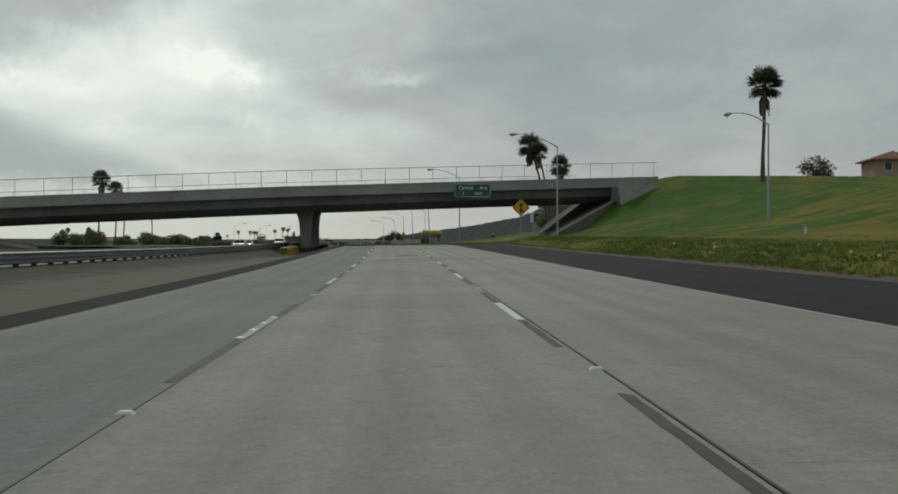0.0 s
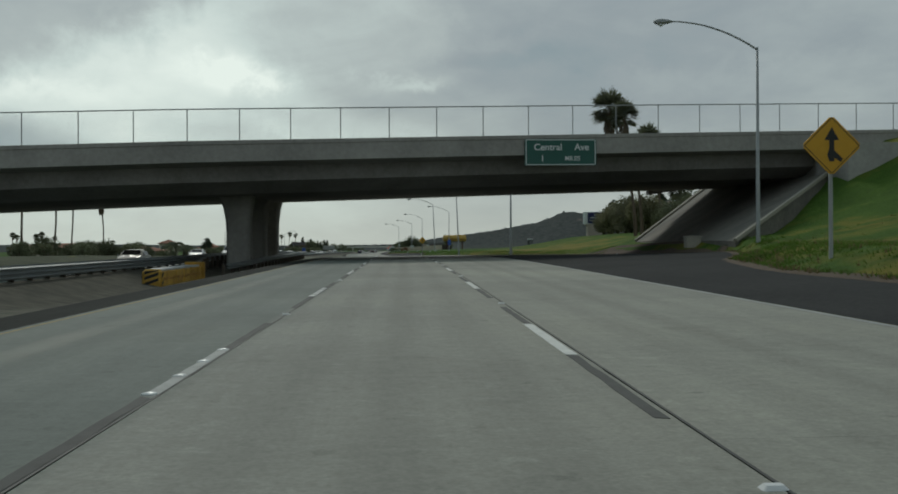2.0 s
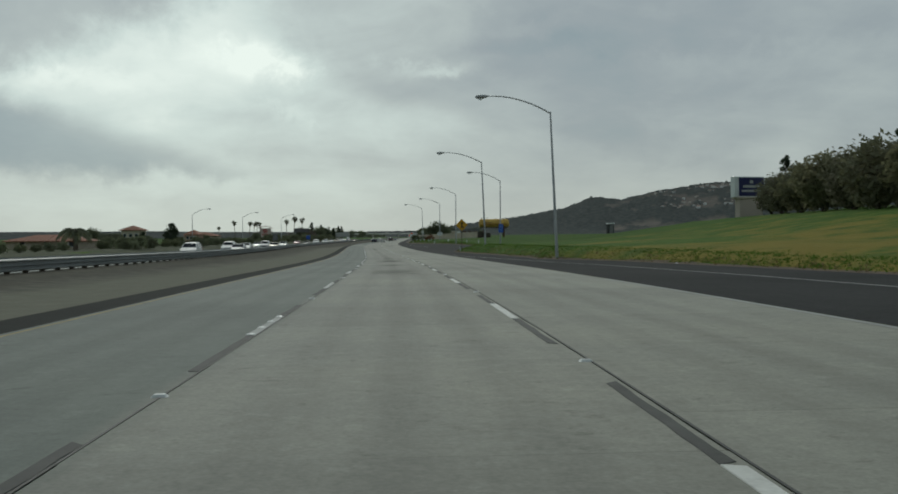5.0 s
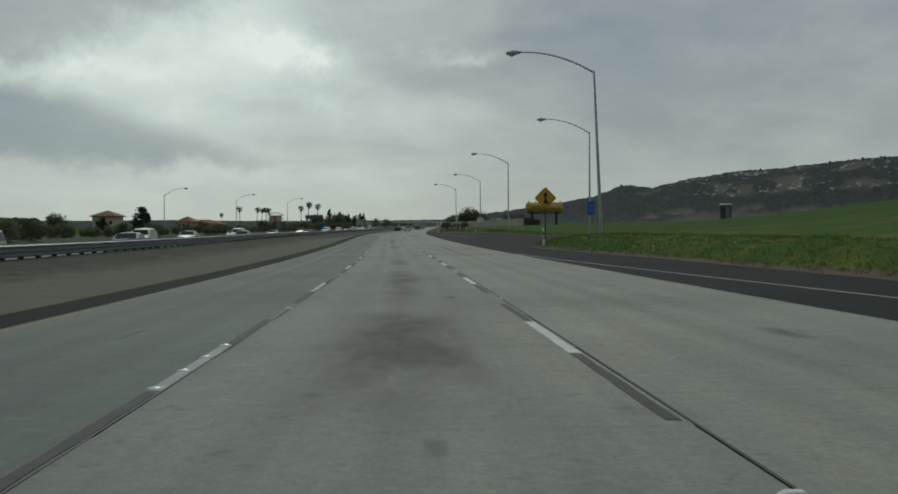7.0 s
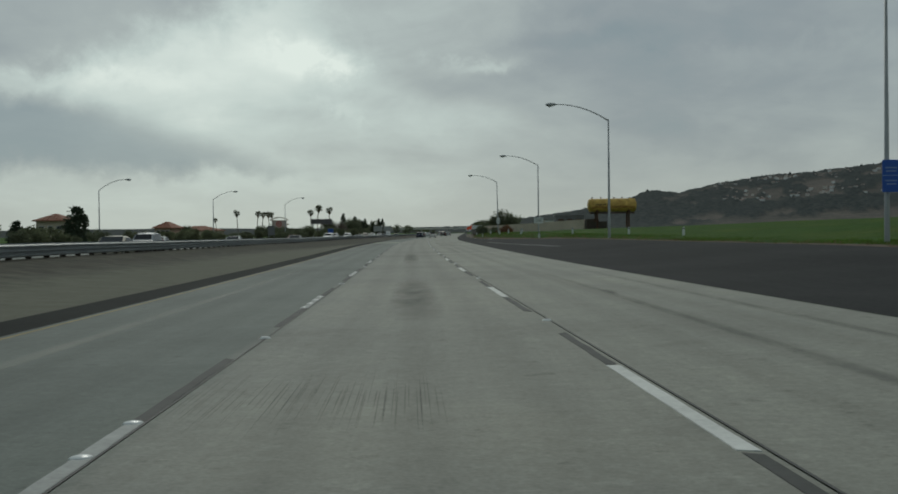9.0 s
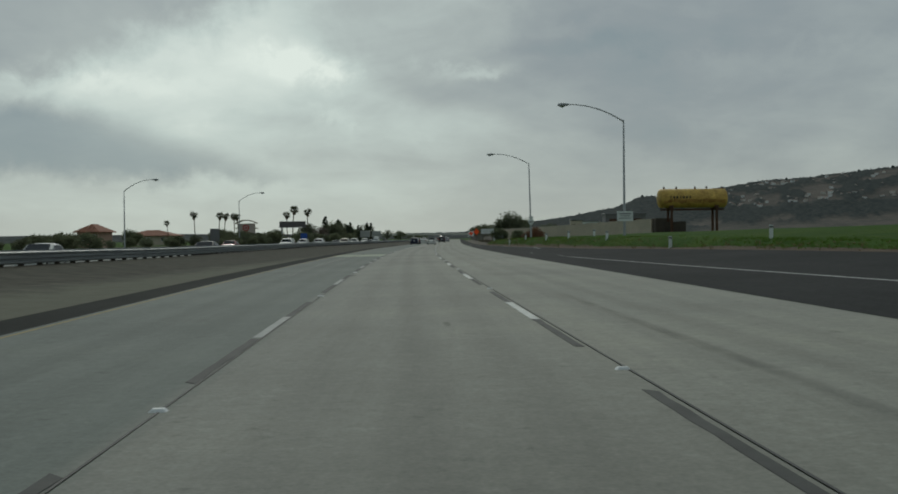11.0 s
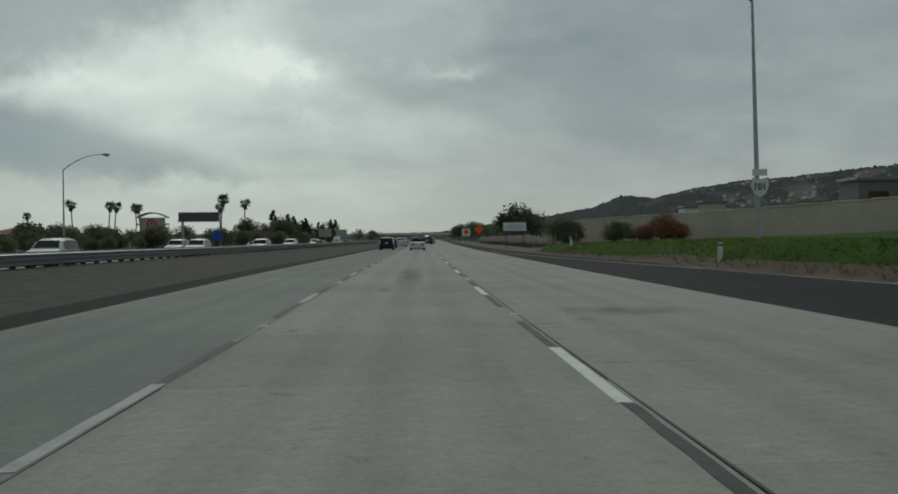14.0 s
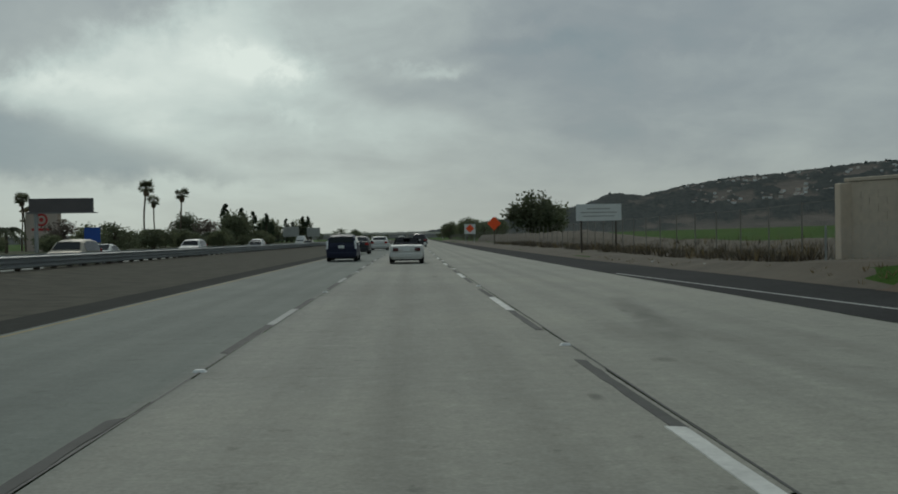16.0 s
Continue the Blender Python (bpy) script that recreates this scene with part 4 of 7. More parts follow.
for s0, s1, a, b in ((22, 60, 0.6, 1.4), (400, 412, 2.2, 5.6), (384, 398, 2.5, 4.5), (60, 110, -4.4, -3.8), (240, 330, -4.2, -3.9), (380, 440, -4.1, -3.8)):
    film("scuffed_patch", s0, s1, a, b, SCUFF, "pale scuffed patch of concrete")


spot_rnd = random.Random(77)
for i in range(44):
    s0, a = spot_rnd.uniform(8, 570), spot_rnd.uniform(-4.8, 5.6)
    l, w = spot_rnd.choice((0.4, 0.6, 0.9, 1.6)), spot_rnd.uniform(0.1, 0.35)
    film("pavement_stain", s0, s0 + l, a, a + w, STAIN_SMALL, "small dark stain on the concrete")
for s0, s1, d0, d1 in ((291.4, 294.8, -1.75, 0.15),):
    for k in range(60):
        q = d0 + (d1 - d0) * k / 60 + spot_rnd.uniform(-0.03, 0.03)
        a, b = s0 + spot_rnd.uniform(0, 1.2), s1 - spot_rnd.uniform(0, 1.4)
        if b - a > 0.4:
            film("pavement_groove", a, b, q, q + spot_rnd.uniform(0.006, 0.014), STAIN_SMALL, "worn groove in the scraped concrete")


# ---------------------------------------------------------------- bridge
SKEW = math.atan(0.22)
FENCE_X = -3.65
FENCE_H = 1.82
B_X = [-160, -95, -43, -12.5, 15.5, 35]
B_Z = [-0.4, 2.6, 5.32, 6.81, 7.92, 8.66]
DEPTH = 26.4


def deck_z(x):
    return float(np.interp(x, B_X, B_Z))


def make_bridge():
    base = at(127.2, 0)
    m = Matrix.Translation(base) @ Matrix.Rotation(heading(127.2) + SKEW, 4, "Z")
    br = thing("overpass", "weathered grey concrete road bridge on flared piers over the freeway", "bridge", m, kind="structure")
    xs = frame_steps(-160, 35, 4)

    def run(prof, x0=-160, x1=35):
        sh = Shape()
        xx = [x for x in xs if x0 <= x <= x1]
        rows = [[(x, y, deck_z(x) + z) for y, z in prof + prof[:1]] for x in xx]
        sh.grid(rows)
        n, k = len(prof), len(xx)
        w = n + 1
        b = len(sh.v) - k * w
        sh.f.append(tuple(b + j for j in range(n)))
        sh.f.append(tuple(b + (k - 1) * w + j for j in reversed(range(n))))
        return sh
    part("deck", run([(0.30, -0.95), (0.30, -1.22), (1.25, -1.34), (DEPTH - 1.25, -1.34), (DEPTH - 0.3, -1.22), (DEPTH - 0.3, -0.95)]), BRIDGE, br)
    part("girder", run([(1.8, -1.33), (1.95, -2.25), (4.0, -2.9), (DEPTH - 1.35, -2.66), (DEPTH - 1.15, -1.33)], -160, 35.1), BRIDGE_SHADED, br, "long concrete box girder, darkened for the shade of the overhang")
    for y0, name in ((0.0, "parapet"), (DEPTH, "parapet")):
        k = 1 if y0 == 0 else -1
        p = part(name, run([(y0, -1.22), (y0, -0.24), (y0 - 0.05 * k, -0.22), (y0 - 0.05 * k, 0.0), (y0 + 0.28 * k, 0.0), (y0 + 0.28 * k, -1.22)]), BRIDGE, br, "solid concrete parapet with a coping")
    # chain-link fence on the near and far parapet
    for y0 in (0.14, DEPTH - 0.14):
        part("fence_rail", Shape().tube([(x, y0, deck_z(x) + FENCE_H) for x in xs], 0.035, 6), GALV_OLD, br, "thin steel top rail of the bridge fence")
        for x in [FENCE_X + 2.93 * i for i in range(-34, 14)]:
            part("fence_post", Shape().tube([(x, y0, deck_z(x)), (x, y0, deck_z(x) + FENCE_H)], 0.032, 6), GALV_OLD, br)
        wires = Shape()
        for x in frame_steps(-60, 34.8, 0.16):
            z = deck_z(x)
            for dx in (0.47, -0.47):
                a, b = (x, y0, z + 0.02), (x + dx * 2, y0, deck_z(x + dx * 2) + FENCE_H - 0.02)
                wires.quad((a[0] - 0.0016, a[1], a[2]), (a[0] + 0.0016, a[1], a[2]), (b[0] + 0.0016, b[1], b[2]), (b[0] - 0.0016, b[1], b[2]))
        part("chain_link", wires, GALV_OLD, br, "grey chain-link mesh")
    # wing wall and abutment at the bank
    wing = Shape()
    for y0, y1 in ((0.05, 0.5), (DEPTH - 0.5, DEPTH - 0.05)):
        pts = [(28.6, -3.0), (28.6, -1.2), (36.5, -1.2), (36.5, -2.0)]
        n = len(wing.v)
        for y in (y0, y1):
            wing.v += [(x, y, deck_z(min(x, 35)) + z) for x, z in pts]
        wing.f += [(n, n + 3, n + 2, n + 1), (n + 4, n + 5, n + 6, n + 7)] + [(n + i, n + (i + 1) % 4, n + 4 + (i + 1) % 4, n + 4 + i) for i in range(4)]
    part("wing_wall", wing, BRIDGE, br)
    local = m.inverted()
    ab = Shape()
    ring = [(129.5, 28.2), (159.5, 29.0), (159.5, 33.0), (129.5, 33.0)]
    for z in (3.5, 7.2):
        ab.v += [tuple(local @ at(s, d, z)) for s, d in ring]
    ab.f = [(0, 4, 5, 1), (1, 5, 6, 2), (2, 6, 7, 3), (3, 7, 4, 0), (4, 7, 6, 5)]
    part("abutment", ab, BRIDGE, br)
    # paved slopes: corners near-foot, near-top, far-foot, far-top as (s, d, z)
    for c in (((121.0, 18.2, 0.85), (132.0, 28.0, 5.3), (161.0, 22.0, 1.05), (163.0, 29.4, 6.2)), ((112.0, -36.5, -0.3), (108.0, -52.0, 2.6), (148.0, -47.5, -0.2), (148.0, -63.0, 2.8))):
        c = [Vector(p) for p in c]
        rows = []
        for i in range(9):
            t = i / 8
            a_, b_ = c[0].lerp(c[1], t), c[2].lerp(c[3], t)
            rows.append([local @ at(p.x, p.y, p.z + 0.12) for p in (a_.lerp(b_, k / 6) for k in range(7))])
        if c[0].y < 0:
            rows = [r[::-1] for r in rows]
        sh = Shape().grid(rows)
        for k in (0, 6):
            col = [r[k] for r in rows]
            for a_, b_ in zip(col, col[1:]):
                sh.quad(a_, b_, b_ - Vector((0, 0, 1.4)), a_ - Vector((0, 0, 1.4)))
        for a_, b_ in zip(rows[0], rows[0][1:]):
            sh.quad(a_, b_, b_ - Vector((0, 0, 1.4)), a_ - Vector((0, 0, 1.4)))
        # shade beneath the deck comes partly from this darker colour
        part("slope_paving", sh, SLOPE_SHADED, br, "concrete paving of the slope, darkened for the shade under the bridge")
        for k, thick in ((0, 0.14), (6, 0.24)):
            kerb = Shape().tube([r[k] + Vector((0, 0, 0.05)) for r in rows], thick, 4)
            part("slope_kerb", kerb, SLOPE_CONC, br, "raised pale concrete kerb of the slope")
    # road running on over the bank beyond the bridge's end
    road_rows = []
    for i in range(12):
        x = 34.9 + i * 6
        road_rows.append([(x, y, deck_z(35) - 0.92 - 0.12 * (i > 0)) for y in (1.2, DEPTH - 1.2)])
    part("approach_road", Shape().grid([r[::-1] for r in road_rows]), ASPHALT, br, "asphalt road leading off the bridge")
    # flared piers
    inv = m.inverted()
    for s in (133.6, 142.2, 150.4):
        foot = inv @ at(s, -10.55, -0.3)
        top = deck_z(foot.x) - 2.55
        prof = [(0.0, 0.74, 0.74, 0.8), (0.45, 0.74, 0.74, 0.8), (0.62, 0.79, 0.76, 0.84), (0.78, 0.92, 0.82, 0.92), (0.90, 1.12, 0.91, 1.02), (1.0, 1.4, 1.04, 1.14)]
        sh = Shape()
        rows = []
        for t, hl, hx, hy in prof:
            z = foot.z + (top - foot.z) * t
            c = 0.16
            ring = [(-hl + c, -hy), (hx - c, -hy), (hx, -hy + c), (hx, hy - c), (hx - c, hy), (-hl + c, hy), (-hl, hy - c), (-hl, -hy + c), (-hl + c, -hy)]
            rows.append([(foot.x + x * math.cos(SKEW) + y * math.sin(SKEW), foot.y - x * math.sin(SKEW) + y * math.cos(SKEW), z) for x, y in ring])
        sh.grid(rows)
        part("pier", sh, BRIDGE, br, "flared concrete pier standing in the median")
    # exit sign fixed to the near parapet
    sm = m @ Matrix.Translation((9.9, -0.58, deck_z(10.15) - 1.15)) @ Matrix.Rotation(-SKEW, 4, "Z")
    sign = thing("guide_sign", "faded green freeway sign with white border fixed to the bridge", "road sign", sm)
    part("panel", Shape().box((0, 0, 0), (4.45, 0.06, 1.62), 0.02), SIGN_GREEN, sign)
    bd = Shape()
    for z in (-0.76, 0.76):
        bd.box((0, -0.035, z), (4.3, 0.01, 0.05))
    for x in (-2.14, 2.14):
        bd.box((x, -0.0345, 0), (0.05, 0.01, 1.5))
    part("border", bd, SIGN_WHITE, sign)
    for txt, x, z, size in (("Central", -0.78, 0.13, 0.57), ("Ave", 1.31, 0.13, 0.57), ("1", -1.12, -0.55, 0.5), ("MILES", 0.73, -0.50, 0.38)):
        lettering(txt, sign, (x, -0.036, z), size, SIGN_WHITE)
    for x in (-1.9, -0.65, 0.65, 1.9):
        part("mounting_bar", Shape().box((x, 0.07 + (0.45 + 0.22 * x) / 2, 0.05), (0.07, 0.1 + 0.45 + 0.22 * x, 1.2)), SIGN_BACK, sign)


def lettering(txt, parent, loc, size, mat, flat=True):
    cu = bpy.data.curves.new("lettering", "FONT")
    cu.body, cu.size, cu.extrude, cu.align_x = txt, size, 0.004, "CENTER"
    cu.offset = 0.008 * size / 0.4
    cu.materials.append(mat)
    tmp = bpy.data.objects.new("tmp", cu)
    me = bpy.data.meshes.new_from_object(tmp)
    bpy.data.objects.remove(tmp)
    me.name = "lettering"
    me.materials.clear()
    me.materials.append(mat)
    ob = new("lettering", me)
    ob.parent = parent
    ob.matrix_local = pose(*loc, 90, 0, 0)
    return ob


make_bridge()


# ---------------------------------------------------------------- street lamps
def lamp_post(height=10.9, arm=4.55, rise=1.42):
    lamp = thing("street_lamp", "tall galvanised street lamp with a long curved arm", "street lamp", group="freeway lamps")
    part("pole", Shape().tube([(0, 0, -0.8), (0, 0, 0.4), (0, 0, height)], [0.125, 0.12, 0.06], 10), GALV_OLD, lamp, soft=True)
    part("base_plate", Shape().box((0, 0, 0.06), (0.42, 0.42, 0.12), 0.03), GALV_OLD, lamp)
    pts = []
    for i in range(11):
        t = i / 10
        pts.append((-arm * t, 0, height - 0.12 + rise * (1 - (1 - t) ** 2.1)))
    part("arm", Shape().tube(pts, [0.055 - 0.02 * i / 10 for i in range(11)], 8), GALV_OLD, lamp, soft=True)
    hz = height - 0.12 + rise
    head = part("luminaire", Shape().tube([(-arm + 0.15, 0, hz), (-arm - 0.1, 0, hz - 0.01), (-arm - 0.4, 0, hz - 0.02), (-arm - 0.72, 0, hz - 0.03), (-arm - 0.82, 0, hz - 0.03)], [0.05, 0.12, 0.16, 0.12, 0.03], 10), GALV_OLD, lamp, "cobra-head luminaire", soft=True)
    part("lens", Shape().tube([(-arm - 0.22, 0, hz - 0.10), (-arm - 0.45, 0, hz - 0.19), (-arm - 0.66, 0, hz - 0.11)], [0.05, 0.09, 0.04], 8), LAMP_CLEAR, head)
    return lamp


lamp_a = lamp_post()
lamp_b = lamp_post(8.4, 4.2, 1.65)
RIGHT_LAMPS = [(84.0, 29.8, 10.0), (117.3, 18.2, 10.9), (176.0, 12.2, 11.1), (234.6, 12.0, 10.6), (286.6, 12.65, 11.0), (329.3, 20.1, 11.1), (375.8, 17.0, 10.7), (435.2, 17.0, 10.55), (485.8, 13.75, 10.7)]
for s, d, top in RIGHT_LAMPS:
    z = top - 10.9
    copy_thing(lamp_a, Matrix.Translation(at(s, d, z)) @ Matrix.Rotation(heading(s) + (radians(-68) if s < 100 else 0), 4, "Z") @ Matrix.Rotation(radians(-2.4 if 200 < s < 300 else -1.2 if s > 480 else 0), 4, "Y"))
for s, d, top in [(449.0, -49.1, 8.4), (503.3, -43.6, 8.6), (558.3, -37.7, 9.05)]:
    copy_thing(lamp_b, Matrix.Translation(at(s, d, top - 8.4)) @ Matrix.Rotation(heading(s) + math.pi, 4, "Z"))
for o in (lamp_a, lamp_b):
    for c in o.children_recursive:
        bpy.data.objects.remove(c)
    bpy.data.objects.remove(o)


# ---------------------------------------------------------------- far hill and distance
def make_hill():
    eye = at(300, 0)
    K = 2.6  # the ridge stands some 4.3 km off
    AZ = [40, 20, 8, 4.5, 2.9, 0, -1, -2.3, -3.6, -4.2, -5.0, -5.8, -6.6, -8.2, -10.2, -12.1, -14.1, -17, -25, -40, -60, -80]
    HH = [9, 10, 8, 9, 14, 25, 29, 36, 43, 48, 58, 58, 57, 67, 74, 81, 86, 93, 108, 104, 80, 50]
    rnd = random.Random(5)

    def slope_point(az, t):
        top = float(np.interp(-az, [-a for a in AZ], HH)) - 2.0
        r = (1000 + 900 * t) * K
        z = top * (smooth(0, 0.78, t) ** 1.15 if t < 0.78 else 1 - 0.5 * smooth(0.78, 1, t))
        z = max(-3, z + noise.fractal(Vector((az * 0.33, t * 4, 0)), 1.0, 2.0, 4) * 2.5 * min(1, top / 60) * (0.3 + t))
        a = radians(az)
        return Vector((eye.x - r * math.sin(a), eye.y + r * math.cos(a), z * K))

    def tree_cover(az, t):
        """How wooded the slope is: its nose, ridge and foot wholly, the flank between the houses in patches."""
        n = noise.fractal(Vector((az * 0.55, t * 11, 4)), 1.0, 2.0, 3)
        flank = smooth(-0.16, -0.06, n)
        nose = smooth(-8.2, -6.8, az + 3 * n)
        ridge = smooth(0.655, 0.68, t + 0.05 * n)
        belt = smooth(0.25, 0.28, t + 0.05 * n) * (1 - smooth(0.36, 0.39, t + 0.05 * n))
        bare = smooth(0.06, 0.09, t + 0.05 * n) * (1 - smooth(0.23, 0.26, t + 0.05 * n))
        return max(flank * (1 - 0.85 * bare), nose, ridge, belt)
    azs = [9 - 0.14 * i for i in range(400)]
    wide = [40, 32, 25, 19, 14] + azs + [-50, -56, -62, -70, -80]
    ts = [k / 84 for k in range(85)]
    rows, cover = [], []
    for az in wide:
        row = []
        for t in ts:
            p = slope_point(az, t)
            c = tree_cover(az, t)
            crown = noise.noise(Vector((p.x * 0.06, p.y * 0.025, 1.0))) + 0.6 * noise.noise(Vector((p.x * 0.14, p.y * 0.05, 7.0)))
            p.z += c * (6.5 + 10.0 * crown) * min(1.0, 0.25 + (p.z + 3) / 55) - (9 if t == 0 else 0)
            row.append(p)
            cover.append(c)
        rows.append(row)
    sh = Shape().grid(rows)
    sh.f = [f[::-1] for f in sh.f]
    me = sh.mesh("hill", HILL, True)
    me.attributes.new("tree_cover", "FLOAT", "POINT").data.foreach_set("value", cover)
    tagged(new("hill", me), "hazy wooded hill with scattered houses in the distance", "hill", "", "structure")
    # single tall trees that break the ridge line
    sh = Shape()
    for _ in range(110):
        c = slope_point(rnd.uniform(-40, -3.5), rnd.uniform(0.72, 0.78))
        w, h = rnd.uniform(4.0, 9.0), rnd.uniform(9.0, 17.0)
        sh.tube([(c.x + rnd.uniform(-0.4, 0.4) * k, c.y, c.z + h * z) for k, z in ((0, 0), (1, 0.4), (1, 0.7), (1, 0.9), (0, 1.0))], [w * 0.7, w, w * rnd.uniform(0.7, 0.95), w * 0.5, w * 0.1], 8)
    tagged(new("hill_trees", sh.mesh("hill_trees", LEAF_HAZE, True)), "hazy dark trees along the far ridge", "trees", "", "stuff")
    for i in range(240):
        az = -8.2 - 26 * rnd.random()
        t = rnd.choice((0.40, 0.42, 0.45, 0.45, 0.50, 0.56, 0.60, 0.62, 0.64, 0.66, 0.70)) + rnd.uniform(-0.012, 0.012)
        if t < 0.47:
            az = -9.0 - 22 * rnd.random() ** 1.5
        m = Matrix.Translation(slope_point(az, t) + Vector((0, 0, 3.0))) @ Matrix.Rotation(radians(az) + rnd.uniform(-0.5, 0.5), 4, "Z")
        h = thing("hillside_house", "pale house among trees on the far hillside", "house", m, "hillside houses")
        w, hh = rnd.uniform(6, 15), rnd.uniform(3.0, 5.0)
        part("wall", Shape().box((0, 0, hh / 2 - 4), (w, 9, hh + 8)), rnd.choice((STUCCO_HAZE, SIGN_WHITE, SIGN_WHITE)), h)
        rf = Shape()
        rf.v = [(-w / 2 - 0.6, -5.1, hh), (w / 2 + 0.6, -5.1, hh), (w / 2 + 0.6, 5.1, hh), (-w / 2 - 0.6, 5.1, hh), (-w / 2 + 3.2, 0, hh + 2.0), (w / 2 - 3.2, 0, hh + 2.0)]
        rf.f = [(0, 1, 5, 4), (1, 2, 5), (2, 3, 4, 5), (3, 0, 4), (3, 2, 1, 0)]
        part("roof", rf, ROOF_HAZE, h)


# far leaf, wall and roof colours carry the tint of distance haze
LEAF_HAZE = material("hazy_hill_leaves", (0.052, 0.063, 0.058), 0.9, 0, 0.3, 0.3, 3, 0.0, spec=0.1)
STUCCO_HAZE = material("hazed_far_stucco", (0.60, 0.57, 0.52), 0.9, 0, 0.1, 3, 40, 0.0, rand=0.2)
ROOF_HAZE = material("hazed_far_roof", (0.26, 0.19, 0.155), 0.9, 0, 0.15, 3, 40, 0.0, rand=0.2)
make_hill()


# ---------------------------------------------------------------- guard rails
def beam_shape(n_waves, height, length):
    """A corrugated beam along +y, its waves facing -x and +x."""
    sh = Shape()
    prof = []
    k = n_waves * 4
    for i in range(k + 1):
        z = height * i / k
        x = 0.042 * (1 if i % 4 in (1, 2) else -1)
        prof.append((x, z))
    sh.grid([[(x, y, z) for x, z in prof] for y in (0, length)])
    sh.grid([[(x + 0.006, y, z) for x, z in prof][::-1] for y in (0, length)])
    return sh


def rail_run(name, label, s0, s1, off, waves, top, sides, post_step=1.905, group=""):
    """A guard rail: beam lengths on posts; sides gives the beam's place either side of the posts."""
    rail = tagged(new(name), label, "guard rail", group, "structure")
    height = 0.32 if waves == 2 else 0.48
    L = post_step * 2
    beam = beam_shape(waves, height, L + 0.15).mesh("beam", GALV)
    post = Shape().box((0, 0, 0.1), (0.18, 0.15, 0.95), 0.01).mesh("post", POST_WOOD)
    s, n = s0, 0
    rest = Shape()
    while s < s1:
        d = off(s)
        z = land(s, d)
        if n < 290:
            for k in (0, 1):
                sp = s + k * post_step
                m = Matrix.Translation(at(sp, off(sp), land(sp, off(sp)) + top - 0.62)) @ Matrix.Rotation(heading(sp), 4, "Z")
                piece("post", post, m, rail)
                n += 1
        else:
            for k in (0, 1):
                sp = s + k * post_step
                rest.box(at(sp, off(sp), land(sp, off(sp)) + top - 0.5), (0.18, 0.15, 0.9))
        for x in sides:
            a, b = at(s, off(s) + x, land(s, off(s)) + top - height), at(s + L, off(s + L) + x, land(s + L, off(s + L)) + top - height)
            v = b - a
            m = Matrix.Translation(a) @ v.to_track_quat("Y", "Z").to_matrix().to_4x4()
            piece("beam", beam, m, rail)
        s += L
    if rest.v:
        tagged(part("far_posts", rest, POST_WOOD, rail), kind="stuff")
    return rail


def median_off(s):
    return -13.6


rail_run("median_guard_rail", "long galvanised corrugated steel guard rail on dark posts", -40, 760, median_off, 3, 0.53, (0.22, -0.22))
rail_run("pier_guard_rail", "corrugated guard rail along the bridge piers", 123, 171, lambda s: float(np.interp(s, [123, 130, 160, 171], [-9.9, -9.2, -9.0, -9.3])), 2, 0.74, (0.2,))
rail_run("pier_guard_rail_rear", "corrugated guard rail behind the bridge piers", 123, 165, lambda s: float(np.interp(s, [123, 130, 165], [-11.2, -12.1, -12.2])), 2, 0.74, (-0.2,))


def attenuator():
    a = thing("crash_cushion", "yellow box crash cushion with black chevrons before the piers", "crash cushion", place(112.2, -11.4, -2, -0.16) @ Matrix.Rotation(radians(0.7), 4, "X"))
    part("body", Shape().box((0, 4.5, 0.42), (0.82, 8.2, 0.72), 0.04), ATT_YELLOW, a)
    part("cover", Shape().box((0, 4.3, 0.82), (0.76, 7.6, 0.1), 0.04), GALV_OLD, a, "grey top cover")
    part("nose", Shape().box((0, 0.32, 0.44), (0.9, 0.42, 0.86), 0.12), ATT_YELLOW, a, "rounded yellow nose")
    part("rear_frame", Shape().box((0, 8.8, 0.5), (1.05, 0.25, 1.0), 0.04), ATT_YELLOW, a)
    for i in range(2):
        for x in (-0.455, 0.455):
            z = 0.08 + i * 0.36
            part("chevron", Shape().quad((x, 0.14, z), (x, 0.14, z + 0.16), (x, 0.5, z + 0.34), (x, 0.5, z + 0.18)), SIGN_BLACK, a)
    for i in range(3):
        sh = Shape()
        z = 0.12 + i * 0.26
        sh.quad((-0.32, 0.104, z), (-0.32, 0.104, z + 0.14), (0.32, 0.104, z + 0.36 if i < 2 else 0.84), (0.32, 0.104, min(0.8, z + 0.22)))
        part("chevron", sh, SIGN_BLACK, a)
    for x in (-0.414, 0.414):
        rows = [[(x, 0.6 + 0.2 * i, zz + 0.06 * noise.noise(Vector((i * 0.45, zz, x)))) for zz in (0.36, 0.47)] for i in range(40)]
        part("stain", Shape().grid(rows if x > 0 else [r[::-1] for r in rows]), TANK_RUST, a, "brown stain along the side")
    for y in (1.6, 3.1, 4.6, 6.1, 7.6):
        part("rib", Shape().box((0, y, 0.42), (0.86, 0.05, 0.74)), ATT_YELLOW, a)


attenuator()


